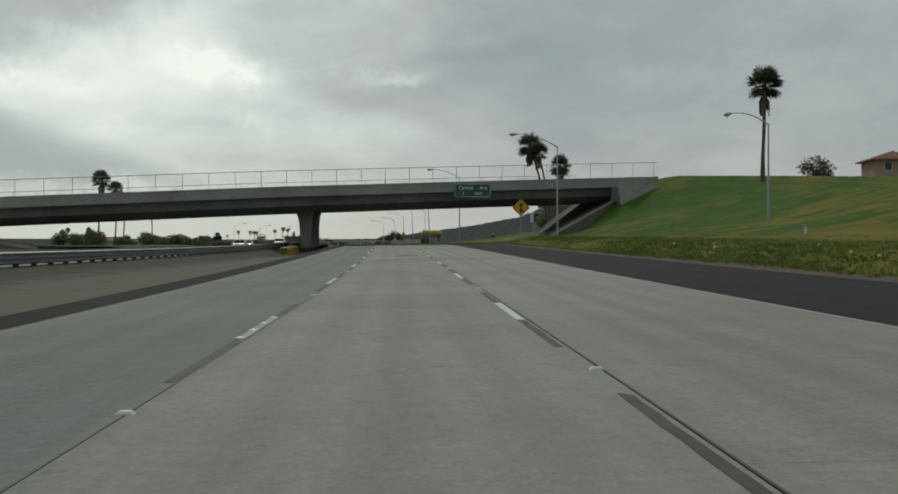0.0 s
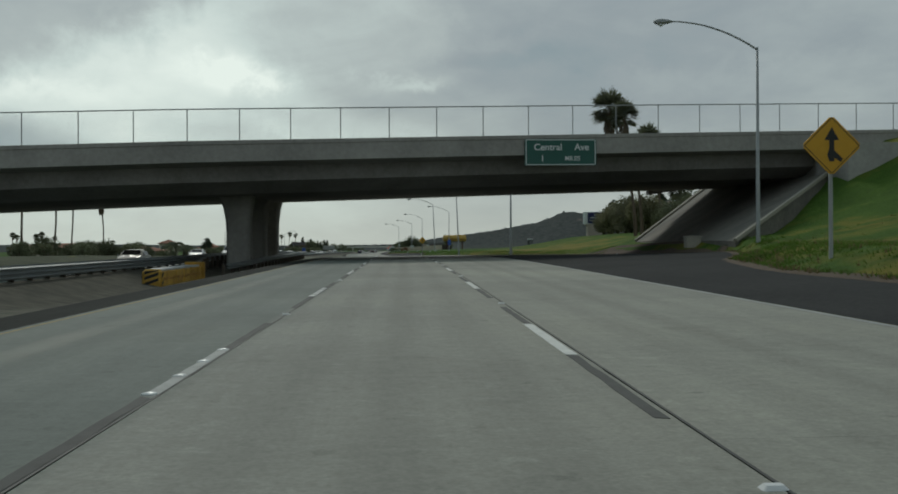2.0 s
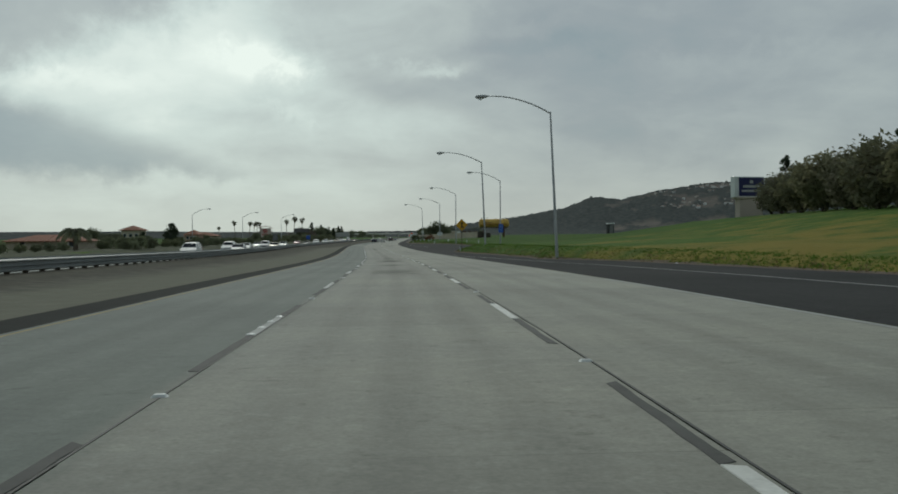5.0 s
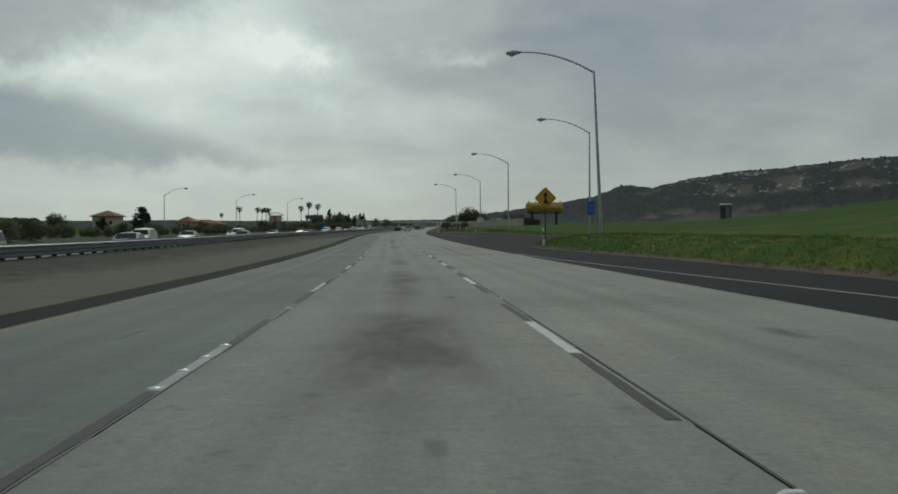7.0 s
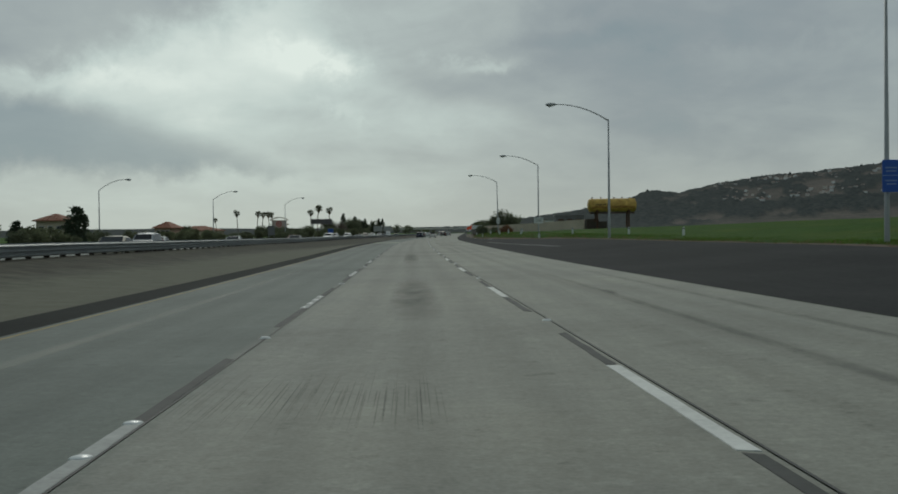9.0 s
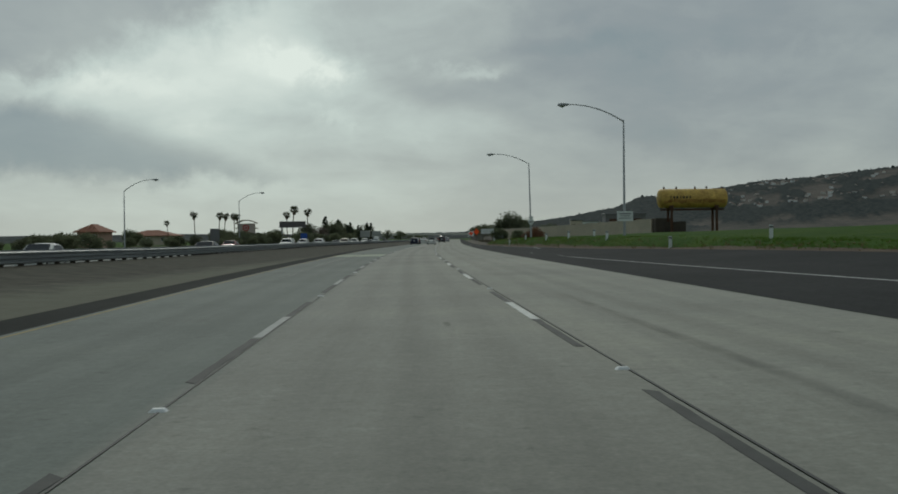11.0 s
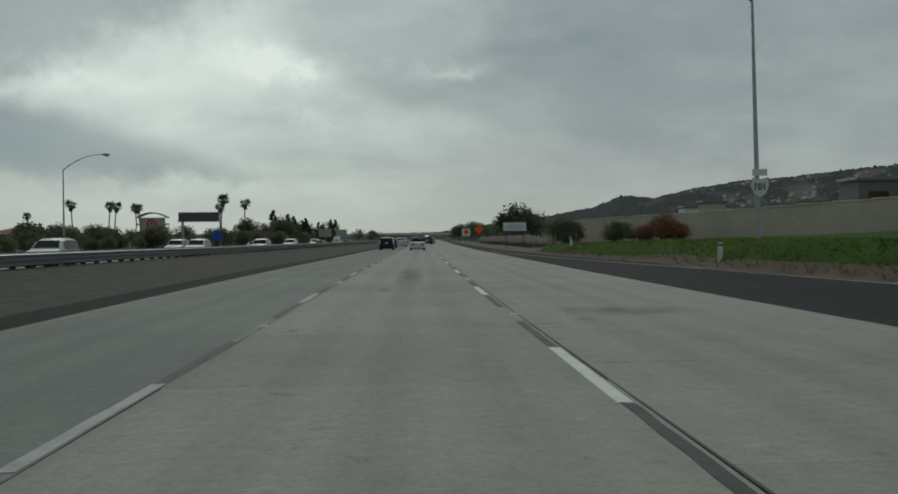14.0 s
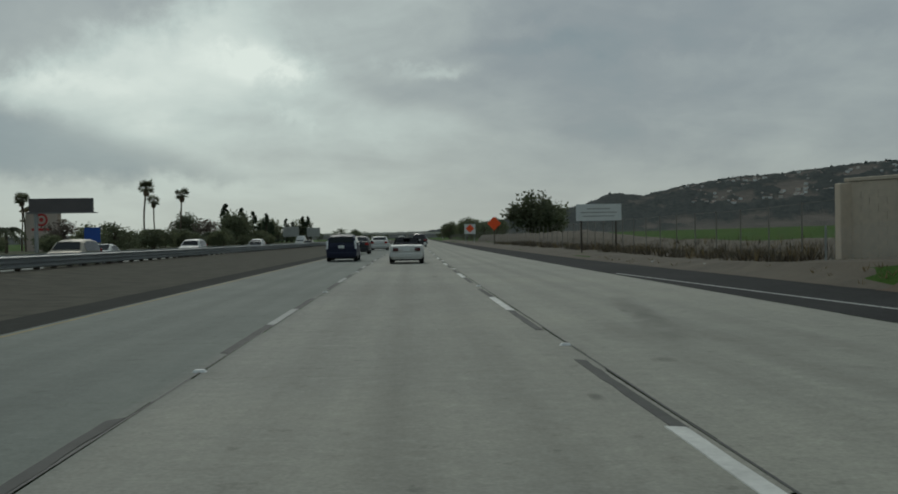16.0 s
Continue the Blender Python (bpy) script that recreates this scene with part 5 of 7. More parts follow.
# ---------------------------------------------------------------- road signs
def arrow_shape(k):
    """Upright arrow with a side branch joining it, one sheet."""
    sh = Shape()
    y = -0.022
    for pts in (((-0.055, -0.34), (0.055, -0.34), (0.055, 0.12), (-0.055, 0.12)), ((-0.16, 0.12), (0.16, 0.12), (0, 0.40)), ((0.055, -0.10), (0.055, -0.26), (0.20, -0.36), (0.24, -0.28)), ((-0.055, -0.34), (-0.055, -0.05), (-0.1, -0.2))):
        sh.quad(*[(x * k, y, z * k) for x, z in pts])
    return sh


def diamond_sign(s, d, top, half, mat, name, label, symbol, post_mat=POST_WOOD, turn=0.0):
    z0 = land(s, d)
    sg = thing(name, label, "road sign", place(s, d, turn))
    cz = top - half - z0
    sh = Shape()
    n = 0.06
    ring = [(half - n, n), (n, half - n), (-n, half - n), (-(half - n), n), (-(half - n), -n), (-n, -(half - n)), (n, -(half - n)), (half - n, -n)]
    for y in (-0.015, 0.015):
        sh.v += [(x, y, cz + z) for x, z in ring]
    sh.f = [tuple(range(8)), tuple(range(15, 7, -1))] + [(i, i + 8, (i + 1) % 8 + 8, (i + 1) % 8) for i in range(8)]
    part("plate", sh, mat, sg)
    if mat is SIGN_YELLOW:
        bd = Shape()
        o, i_ = half - 0.06, half - 0.085
        c = [(0, 1), (1, 0), (0, -1), (-1, 0)]
        for a, b in zip(c, c[1:] + c[:1]):
            bd.quad((a[0] * o, -0.02, cz + a[1] * o), (b[0] * o, -0.02, cz + b[1] * o), (b[0] * i_, -0.02, cz + b[1] * i_), (a[0] * i_, -0.02, cz + a[1] * i_))
        part("border", bd, SIGN_BLACK, sg)
    if symbol:
        sy = arrow_shape(half / 0.66)
        sy.v = [(x, y, z + cz) for x, y, z in sy.v]
        part("symbol", sy, SIGN_BLACK, sg, "black merging arrow")
    part("post", Shape().box((0, 0.07, (cz + half * 0.6) / 2 - 0.2), (0.085, 0.085, cz + half * 0.6 + 0.4), 0.01), post_mat, sg)
    return sg


diamond_sign(89.2, 10.5, 4.13, 0.755, SIGN_YELLOW, "merge_sign", "yellow diamond merge sign with black arrow on a steel post", True, GALV_OLD)
diamond_sign(297.5, 10.8, 4.36, 0.80, SIGN_YELLOW, "merge_sign", "yellow diamond merge sign on a dark timber post", True)
diamond_sign(645.0, 10.6, 3.85, 0.92, SIGN_ORANGE, "roadwork_sign", "bright orange diamond roadwork sign", False)


def board_sign(name, label, s, d, z, w, h, mat, bars=(), bar_mat=None, posts=True, post_mat=GALV_OLD, off=-0.1, thick=0.04):
    """A flat rectangular sign, its middle z above the road; bars (x, z, w, h) stand for unreadable lines."""
    g = land(s, d)
    sg = thing(name, label, "sign", place(s, d))
    cz = z - g
    part("plate", Shape().box((0, off, cz), (w, thick, h), 0.008), mat, sg)
    for x, bz, bw, bh in bars:
        part("text_bar", Shape().box((x, off - thick / 2 - 0.004, cz + bz), (bw, 0.008, bh)), bar_mat or SIGN_BLACK, sg)
    if posts:
        for x in ((-w * 0.38, w * 0.38) if w > 1.4 else (0,)):
            part("post", Shape().box((x, off + 0.08, cz / 2 - 0.15), (0.09, 0.09, cz + h + 0.1), 0.01), post_mat, sg)
    return sg


board_sign("call_box_sign", "small blue rectangular sign strapped to a lamp post", 329.2, 20.15, 3.4, 0.74, 1.35, SIGN_BLUE, [(0, 0.34, 0.5, 0.05), (0, 0.2, 0.44, 0.05), (0, 0.02, 0.72, 0.03), (0, -0.2, 0.5, 0.05), (0, -0.34, 0.4, 0.05)], SIGN_PALE_BLUE, False, off=-0.18)
board_sign("notice_sign", "weathered white notice board on a lamp post", 435.1, 17.0, 2.72, 1.3, 0.8, SIGN_WHITE, [(0, 0.2, 1.0, 0.08), (0, 0.03, 0.75, 0.06), (0, -0.15, 1.0, 0.06)], SIGN_BACK, False, off=-0.2)
board_sign("roadside_board", "white rectangular notice board with faded lines", 571.0, 11.5, 2.58, 2.75, 1.0, SIGN_WHITE, [(0, 0.22, 1.4, 0.07), (0, 0.0, 2.2, 0.07), (0, -0.22, 1.9, 0.06)], PAINT_FADED, True, POST_WOOD)
rb = board_sign("roadwork_board", "white square roadwork board with an orange diamond", 690, 9.6, 2.6, 1.9, 1.7, SIGN_WHITE)
cz = 2.6 - land(690, 9.6)
part("diamond", Shape().quad((-0.75, -0.13, cz + 0.1), (0, -0.13, cz - 0.62), (0.75, -0.13, cz + 0.1), (0, -0.13, cz + 0.8)), SIGN_ORANGE, rb, "orange diamond")
board_sign("median_notice", "grey rectangular sign seen from behind beyond the oncoming lanes", 531, -36.5, 2.2, 1.6, 2.2, SIGN_BACK)
board_sign("blue_guide_sign", "small blue sign among shrubs beyond the oncoming lanes", 622, -34, 2.1, 1.7, 1.6, SIGN_BLUE)
board_sign("back_of_sign", "grey back of a large road sign", 790, -33, 3.4, 4.2, 2.6, PAINT_FADED)
board_sign("back_of_sign", "grey back of a large road sign", 850, -33, 3.6, 4.2, 2.8, PAINT_FADED)


def route_shield(s, d, z):
    sg = thing("route_marker", "white route shield with black numerals strapped to a lamp post", "road sign", place(s, d))
    cz = z - land(s, d)
    sh = Shape()
    ring = [(-0.3, 0.36), (0, 0.30), (0.3, 0.36), (0.36, 0.05), (0.24, -0.28), (0, -0.42), (-0.24, -0.28), (-0.36, 0.05)]
    for y in (-0.17, -0.19):
        sh.v += [(x, y, cz + zz) for x, zz in ring]
    sh.f = [tuple(range(8)), tuple(range(15, 7, -1))] + [(i, i + 8, (i + 1) % 8 + 8, (i + 1) % 8) for i in range(8)]
    part("shield", sh, SIGN_WHITE, sg)
    part("direction_plate", Shape().box((0, -0.18, cz + 0.56), (0.6, 0.02, 0.26)), SIGN_WHITE, sg)
    lettering("101", sg, (0, -0.2, cz - 0.12), 0.36, SIGN_BLACK)


route_shield(485.7, 13.7, 3.15)


def delineator(s, d, h=0.62):
    m = place(s, d, 0, 0.04)
    p = thing("marker_post", "white plastic marker post in the grass", "marker post", m, "marker posts")
    part("paddle", Shape().box((0, 0, h / 2 - 0.1), (0.19, 0.05, h + 0.2), 0.02), SIGN_WHITE, p)
    part("band", Shape().box((0, 0, h * 0.86), (0.196, 0.056, 0.1)), SIGN_BACK, p, "grey reflector band")


for s, d in ((65, 25.2), (296, 10.45), (364, 20.4), (381, 19.7), (398, 17.0), (407.2, 14.4), (423.8, 13.7), (437.1, 14.8), (440.5, 13.1), (452.5, 12.4), (467.8, 11.6), (480.3, 10.6), (514.5, 10.4)):
    delineator(s, d)


# ---------------------------------------------------------------- plants
def leaf_cloud(rnd, clumps, leaves, radius, size, height_scale=1.0, base=0.0, taper=None):
    """Leaf blades gathered in clumps; clumps are (x, y, z) centres."""
    sh = Shape()
    for c in clumps:
        r = radius * rnd.uniform(0.7, 1.25)
        for _ in range(leaves):
            u, w = rnd.uniform(-1, 1), rnd.uniform(0, 2 * math.pi)
            k = math.sqrt(1 - u * u)
            q = r * rnd.random() ** 0.45
            p = Vector((c[0] + q * k * math.cos(w), c[1] + q * k * math.sin(w), c[2] + q * u * 0.8))
            a = Vector((rnd.gauss(0, 1), rnd.gauss(0, 1), rnd.gauss(0, 0.6))).normalized()
            b = a.orthogonal().normalized()
            s_ = size * rnd.uniform(0.6, 1.4)
            sh.quad(p - a * s_, p - b * s_ * 0.55, p + a * s_, p + b * s_ * 0.55)
    return sh


def round_tree(seed, h, w, mat, name="tree", label="leafy dark green tree", clumps=46, leaves=34, low=0.22, cat="tree", leaf=None):
    rnd = random.Random(seed)
    t = thing(name, label, cat)
    sh = Shape().tube([(0, 0, -0.4), (0.05, 0, h * 0.18), (0.1, 0.05, h * 0.42), (0.05, 0, h * 0.7)], [0.05 * h, 0.034 * h, 0.024 * h, 0.008 * h], 8)
    cs = []
    for i in range(clumps):
        u, q = rnd.uniform(-1, 1), rnd.uniform(0, 2 * math.pi)
        k = math.sqrt(1 - u * u)
        r = rnd.uniform(0.55, 1.0)
        c = (w / 2 * 0.82 * k * r * math.cos(q), w / 2 * 0.82 * k * r * math.sin(q), h * (low + (1 - low) / 2 + (1 - low) / 2 * 0.86 * u * r))
        cs.append(c)
        if i % 5 == 0:
            z0 = h * rnd.uniform(0.2, 0.5)
            sh.tube([(0.05, 0, z0), (c[0] * 0.5, c[1] * 0.5, (z0 + c[2]) / 2 + 0.1 * h), c], [0.016 * h, 0.01 * h, 0.004 * h], 5)
    part("trunk", sh, BARK, t)
    part("crown", leaf_cloud(rnd, cs, leaves, 0.19 * w, leaf or 0.028 * w + 0.06), mat, t)
    return t


def conifer(seed, h, w, mat=None, label="tall dark conifer", flat=0.0):
    rnd = random.Random(seed)
    t = thing("conifer", label, "tree")
    part("trunk", Shape().tube([(0, 0, -0.4), (0, 0, h * 0.9)], [0.03 * h, 0.006 * h], 7), BARK, t)
    cs = []
    for i in range(54):
        z = rnd.uniform(0.06, 1.0)
        r = w / 2 * (0.12 + 0.88 * (1 - z) ** 0.5) * rnd.uniform(0.5, 1.0) * (0.6 if z > 0.9 else 1)
        q = rnd.uniform(0, 2 * math.pi)
        cs.append((r * math.cos(q), r * math.sin(q), z * h))
    part("crown", leaf_cloud(rnd, cs, 44, 0.15 * w, 0.04 * w + 0.06), mat or LEAF_DARK, t)
    return t


def fan_palm(seed, h, r, skirt=0.3, thick=0.22, lean=0.3, n=46, low=-22, high=70):
    rnd = random.Random(seed)
    t = thing("fan_palm", "tall fan palm with a ragged round crown", "palm tree")
    pts = [(lean * (i / 8) ** 2, 0.1 * math.sin(i), -0.5 + (h + 0.5) * i / 8) for i in range(9)]
    part("trunk", Shape().tube(pts, [thick * (1.35 - 0.5 * min(1, i / 3)) for i in range(9)], 9), TRUNK, t)
    top = Vector(pts[-1])
    sh = Shape()
    for i in range(n):
        az, el = rnd.uniform(0, 2 * math.pi), radians(rnd.uniform(low, high))
        out = Vector((math.cos(az) * math.cos(el), math.sin(az) * math.cos(el), math.sin(el)))
        side = Vector((-math.sin(az), math.cos(az), 0))
        up = side.cross(out) * -1
        st = r * rnd.uniform(0.36, 0.5)
        hub = top + out * st
        sh.tube([top, hub], [0.03, 0.018], 3, False)
        L = r * rnd.uniform(0.48, 0.6)
        for k in range(-4, 5):
            a = radians(k * 20)
            dirv = out * math.cos(a) + side * math.sin(a) + Vector((0, 0, -0.30 - 0.1 * abs(k) / 4)) * rnd.uniform(0.5, 1.1)
            dirv.normalize()
            wv = dirv.cross(up).normalized() * L * 0.085
            sh.quad(hub - wv * 0.4, hub + dirv * L * 0.55 - wv, hub + dirv * L * rnd.uniform(0.9, 1.05), hub + dirv * L * 0.55 + wv)
    part("crown", sh, PALM_LEAF, t)
    if skirt:
        sk = Shape()
        for i in range(40):
            az, z = rnd.uniform(0, 2 * math.pi), rnd.uniform(0, 1)
            o = Vector((math.cos(az), math.sin(az), 0))
            p = top + Vector((0, 0, -0.1 - z * skirt * r * 2)) + o * thick * 0.8
            q = p + o * r * 0.22 * (1 - 0.4 * z) + Vector((0, 0, -r * 0.42))
            w = Vector((-o.y, o.x, 0)) * r * 0.11
            sk.quad(p, q - w, q + w * 0.2 - Vector((0, 0, 0.2)), q + w)
        part("dead_fronds", sk, PALM_DRY, t, "dry brown skirt of dead fronds")
    return t


def feather_palm(seed, h, r):
    rnd = random.Random(seed)
    t = thing("feather_palm", "short palm with arching feathery fronds", "palm tree")
    part("trunk", Shape().tube([(0, 0, -0.4), (0.05, 0, h * 0.5), (0, 0, h)], [0.24, 0.18, 0.16], 8), TRUNK, t)
    sh = Shape()
    for i in range(20):
        az = i * 2.4
        o = Vector((math.cos(az), math.sin(az), 0))
        side = Vector((-o.y, o.x, 0))
        rise = rnd.uniform(0.15, 0.85)
        prev = None
        for k in range(9):
            u = k / 8
            p = Vector((0, 0, h)) + o * r * u * (1 - 0.15 * rise) + Vector((0, 0, r * (rise * 1.1 * u - (0.75 + 0.3 * rise) * u * u)))
            if k:
                for sgn in (-1, 1):
                    e = p + side * sgn * r * 0.22 * (1 - u * 0.6) + Vector((0, 0, -0.10 * r))
                    sh.quad(prev, e, e + (p - prev) * 0.55, p)
            prev = p
    part("crown", sh, PALM_LEAF, t)
    return t


def set_out(proto, spots):
    """Copies of a plant at (s, d, turn, size); the prototype itself is removed."""
    for s, d, turn, k, *tall in spots:
        c = copy_thing(proto, place(s, d, turn))
        c.scale = (k, k, k * (tall[0] if tall else 1))
    for o in (*proto.children_recursive, proto):
        bpy.data.objects.remove(o)


rnd = random.Random(11)
# palms, by height
set_out(fan_palm(1, 17.6, 3.9, 0.5, 0.36, 0.5, 84, -38, 85), [(125.0, 44.3, 20, 0.66)])
set_out(fan_palm(2, 16.2, 2.9, 0.4, 0.2, 3.3, 74, -40, 85), [(194.4, 30.3, 180, 1.0)])
set_out(fan_palm(12, 14.7, 2.3, 0.45, 0.18, 2.2, 64, -40, 85), [(191.0, 30.2, 180, 1.0)])
set_out(fan_palm(7, 13.4, 2.7, 0.8, 0.22, 2.0, 80, -50, 85), [(206.5, 37.2, 180, 1.0)])
set_out(fan_palm(3, 4.9, 2.0, 0.5, 0.2, 0.1, 66, -36, 85), [(188.3, 34.1, 0, 1.0)])
set_out(fan_palm(4, 10.2, 1.8, 0.16, 0.17, 0.6, 40, -30, 60), [(657.4, -78.5, 150, 0.64), (667.6, -73.1, 227, 0.88), (672.2, -67.0, 304, 0.86), (665.9, -64.1, 21, 0.83), (688.6, -65.9, 98, 0.87), (683.1, -63.3, 175, 0.85), (749.7, -58.7, 252, 1.03), (705.2, -49.8, 329, 1.10), (729.1, -48.5, 46, 1.07)])
set_out(fan_palm(5, 11.2, 2.1, 0.3, 0.16, 0.5, 66, -34, 85), [(265.9, -65.3, 0, 1.47), (294.3, -66.4, 100, 1.40), (314.9, -68.0, 40, 1.24), (299.7, -57.7, 150, 1.05), (352, -92, 20, 0.52), (366, -88, 200, 0.55), (395, -104, 10, 0.52), (345, -84, 90, 0.48), (420, -100, 60, 0.52)])
set_out(feather_palm(6, 2.9, 2.6), [(345, -50.5, 0, 1.0), (362, -49, 50, 0.9), (330, -47, 100, 1.1), (378, -52, 200, 0.95), (640, -50, 30, 1.0), (672, -40, 70, 0.9), (700, -42, 10, 1.0), (690, -38, 130, 0.8), (712, -38.5, 220, 0.85)])
# broad trees and hedge beyond the oncoming lanes
big = [(640, -84, 20, 0.75), (652, -88, 90, 0.7), (632, -80, 200, 0.6), (507, -91.7, 0, 0.9), (749, -40.3, 20, 1.25), (742, -50, 80, 1.2), (770, -44, 160, 1.1), (610, -54, 40, 0.6), (632, -58, 200, 0.7), (650, -56, 60, 0.6), (800, -50, 50, 1.2), (840, -46, 0, 1.3)]
set_out(round_tree(21, 6.0, 6.6, LEAF, clumps=60), big)
hedge = []
for i in range(150):
    s = 175 + i * 4.1 + rnd.uniform(-2, 2)
    hedge.append((s, -35.5 - rnd.random() ** 2 * 16 - (6 if s < 300 else 0), rnd.uniform(0, 360), rnd.uniform(0.6, 1.2) * (0.58 if 300 < s < 590 else 0.9)))
hedge += [(558, -41, 0, 1.0), (563, -43, 90, 1.1), (570, -42, 30, 0.95), (576, -44, 200, 1.15), (584, -42, 60, 1.0), (592, -44, 140, 1.1), (600, -45, 250, 1.0), (608, -42, 20, 1.0)]
set_out(round_tree(22, 3.0, 5.0, LEAF, "shrub", "dark green roadside shrub", 34, 34, 0.02, "shrub"), hedge[::2])
set_out(round_tree(23, 2.7, 4.4, LEAF, "shrub", "dense dark green roadside shrub", 30, 34, 0.02, "shrub"), hedge[1::2])
set_out(conifer(31, 6.0, 5.4, label="broad dark cypress behind the hedge"), [(464, -57.9, 0, 0.98), (452, -63, 90, 0.6)])
cs = [(760 + i * 9 + rnd.uniform(-3, 3), -38 - rnd.random() * 10, rnd.uniform(0, 360), rnd.uniform(0.6, 1.2)) for i in range(16)]
set_out(conifer(32, 9.0, 3.4, label="slim dark conifer in a far row"), cs)
set_out(round_tree(24, 7.0, 7.5, LEAF_BARE, "bare_tree", "leafless tree with pale twigs", 40, 22, 0.3), [(735, -44.5, 0, 0.85), (645, -45, 30, 0.6), (725, -41, 30, 0.5)])
# right-hand side
set_out(round_tree(25, 11.5, 13.0, LEAF, "oak_tree", "wide spreading dark oak tree", 90, 36, 0.12), [(716, 23.0, 0, 0.84), (724, 27.5, 120, 0.7)])
set_out(round_tree(26, 6.5, 7.5, LEAF_OLIVE, "tree", "rounded olive green tree in a dense row on the rise", 72, 60, 0.0), [(290, 49.5, 0, 0.62), (283, 48, 50, 0.7), (276, 47.5, 100, 0.82), (269, 47, 150, 0.9), (261, 46.5, 20, 0.92), (254, 45.5, 70, 1.0), (247, 46.5, 190, 0.95), (262, 52, 30, 0.95), (276, 53, 240, 0.9), (234, 52, 320, 0.9), (228.5, 51, 200, 1.0), (222, 53.5, 10, 0.85), (205, 50, 60, 0.8), (197, 56, 130, 0.9)])
set_out(conifer(33, 8.5, 3.2, label="slender dark cypress on the bank"), [(267, 54.8, 0, 1.0), (270, 56.5, 90, 0.8), (291.5, 52, 20, 0.85), (286, 55, 140, 0.8)])
set_out(round_tree(27, 3.0, 4.6, LEAF_RED, "shrub", "shrub with reddish brown leaves by the wall", 46, 130, 0.02, "shrub", 0.085), [(515.2, 16.6, 0, 0.72, 0.82), (513.4, 17.0, 90, 0.55, 0.75), (517.0, 15.6, 30, 0.52, 0.7)])
set_out(round_tree(28, 2.9, 4.2, LEAF, "shrub", "dense green shrub by the wall", 46, 150, 0.02, "shrub", 0.085), [(527.4, 11.7, 0, 0.64, 1.22), (518.6, 14.3, 120, 0.58, 0.95), (528.6, 12.4, 200, 0.58, 1.2)])
set_out(round_tree(34, 2.4, 3.4, LEAF, "shrub", "green shrub at the top of the paved slope", 34, 60, 0.02, "shrub", 0.09), [(168.5, 27.5, 0, 1.0), (169, 30, 80, 1.1), (172, 27.5, 160, 0.9), (174, 30.5, 220, 1.2), (178, 33, 20, 1.0), (170, 32.5, 20, 1.1)])
set_out(round_tree(29, 4.5, 6.0, LEAF_BARE, "bare_tree", "leafless twiggy tree at the top of the bank", 36, 22, 0.2), [(151, 62, 0, 0.9), (156, 65, 100, 0.8)])
far = []
for i in range(58):
    s = 900 + i * 17 + rnd.uniform(-6, 6)
    far.append((s, rnd.uniform(14, 60) * (1 if i % 3 else -1.1) - (20 if i % 3 == 0 else 0), rnd.uniform(0, 360), rnd.uniform(0.7, 1.3)))
far += [(860 + i * 11, 18 + 5 * (i % 3), i * 40, 0.75 + 0.1 * (i % 4)) for i in range(9)]
set_out(round_tree(30, 8.0, 9.0, LEAF, "tree", "dark tree in the far row beside the freeway", 40, 26, 0.05), far)


# ---------------------------------------------------------------- buildings
def hip_house(s, d, turn, w, l, wall_h, roof_h, wall_mat=STUCCO, label="stucco house with a hipped terracotta tile roof", windows=3, dz=0.0):
    h = thing("house", label, "house", place(s, d, turn, dz))
    part("wall", Shape().box((0, 0, wall_h / 2 - 0.5), (w, l, wall_h + 1)), wall_mat, h)
    o = 0.7
    rf = Shape()
    a, b = w / 2 + o, l / 2 + o
    r = max(0.0, a - b)
    q = max(0.0, b - a)
    z0, z1 = wall_h - 0.05, wall_h + roof_h
    rf.v = [(-a, -b, z0), (a, -b, z0), (a, b, z0), (-a, b, z0), (-r, -q, z1), (r, -q if r else q, z1), (-a, -b, z0 - 0.18), (a, -b, z0 - 0.18), (a, b, z0 - 0.18), (-a, b, z0 - 0.18)]
    if r:
        rf.f = [(0, 1, 5, 4), (1, 2, 5), (2, 3, 4, 5), (3, 0, 4)]
    else:
        rf.f = [(0, 1, 4), (1, 2, 5, 4), (2, 3, 5), (3, 0, 4, 5)]
    rf.f += [(6, 7, 1, 0), (7, 8, 2, 1), (8, 9, 3, 2), (9, 6, 0, 3), (9, 8, 7, 6)]
    roof = part("roof", rf, ROOF_TILE, h)
    ribs = Shape()
    for i in range(int(w / 0.9)):
        x = -a + 0.5 + i * 0.95
        t = 1 - abs(x) / a if not r else min(1.0, (a - abs(x)) / (a - r))
        t = max(0.05, min(1, t))
        ribs.tube([(x, -b, z0 + 0.04), (x, -b + (b - q) * t * 0.98, z0 + (z1 - z0) * t * 0.98 + 0.04)], 0.07, 5)
    part("tile_relief", ribs, ROOF_TILE, roof)["kind"] = "stuff"
    for i in range(windows):
        x = (i - (windows - 1) / 2) * w / max(1, windows) * 0.9
        win = part("window", Shape().box((x, -l / 2 - 0.02, wall_h * 0.62), (1.2, 0.08, 1.3), 0.02), SIGN_WHITE, h)
        part("pane", Shape().box((x, -l / 2 - 0.07, wall_h * 0.62), (1.0, 0.03, 1.1)), WINDOW, win)
    return h


hip_house(524, -83.3, 0, 6.3, 8.0, 5.0, 1.5)
hip_house(585.7, -75.4, -8, 4.8, 7, 3.6, 1.7, STUCCO_PINK)
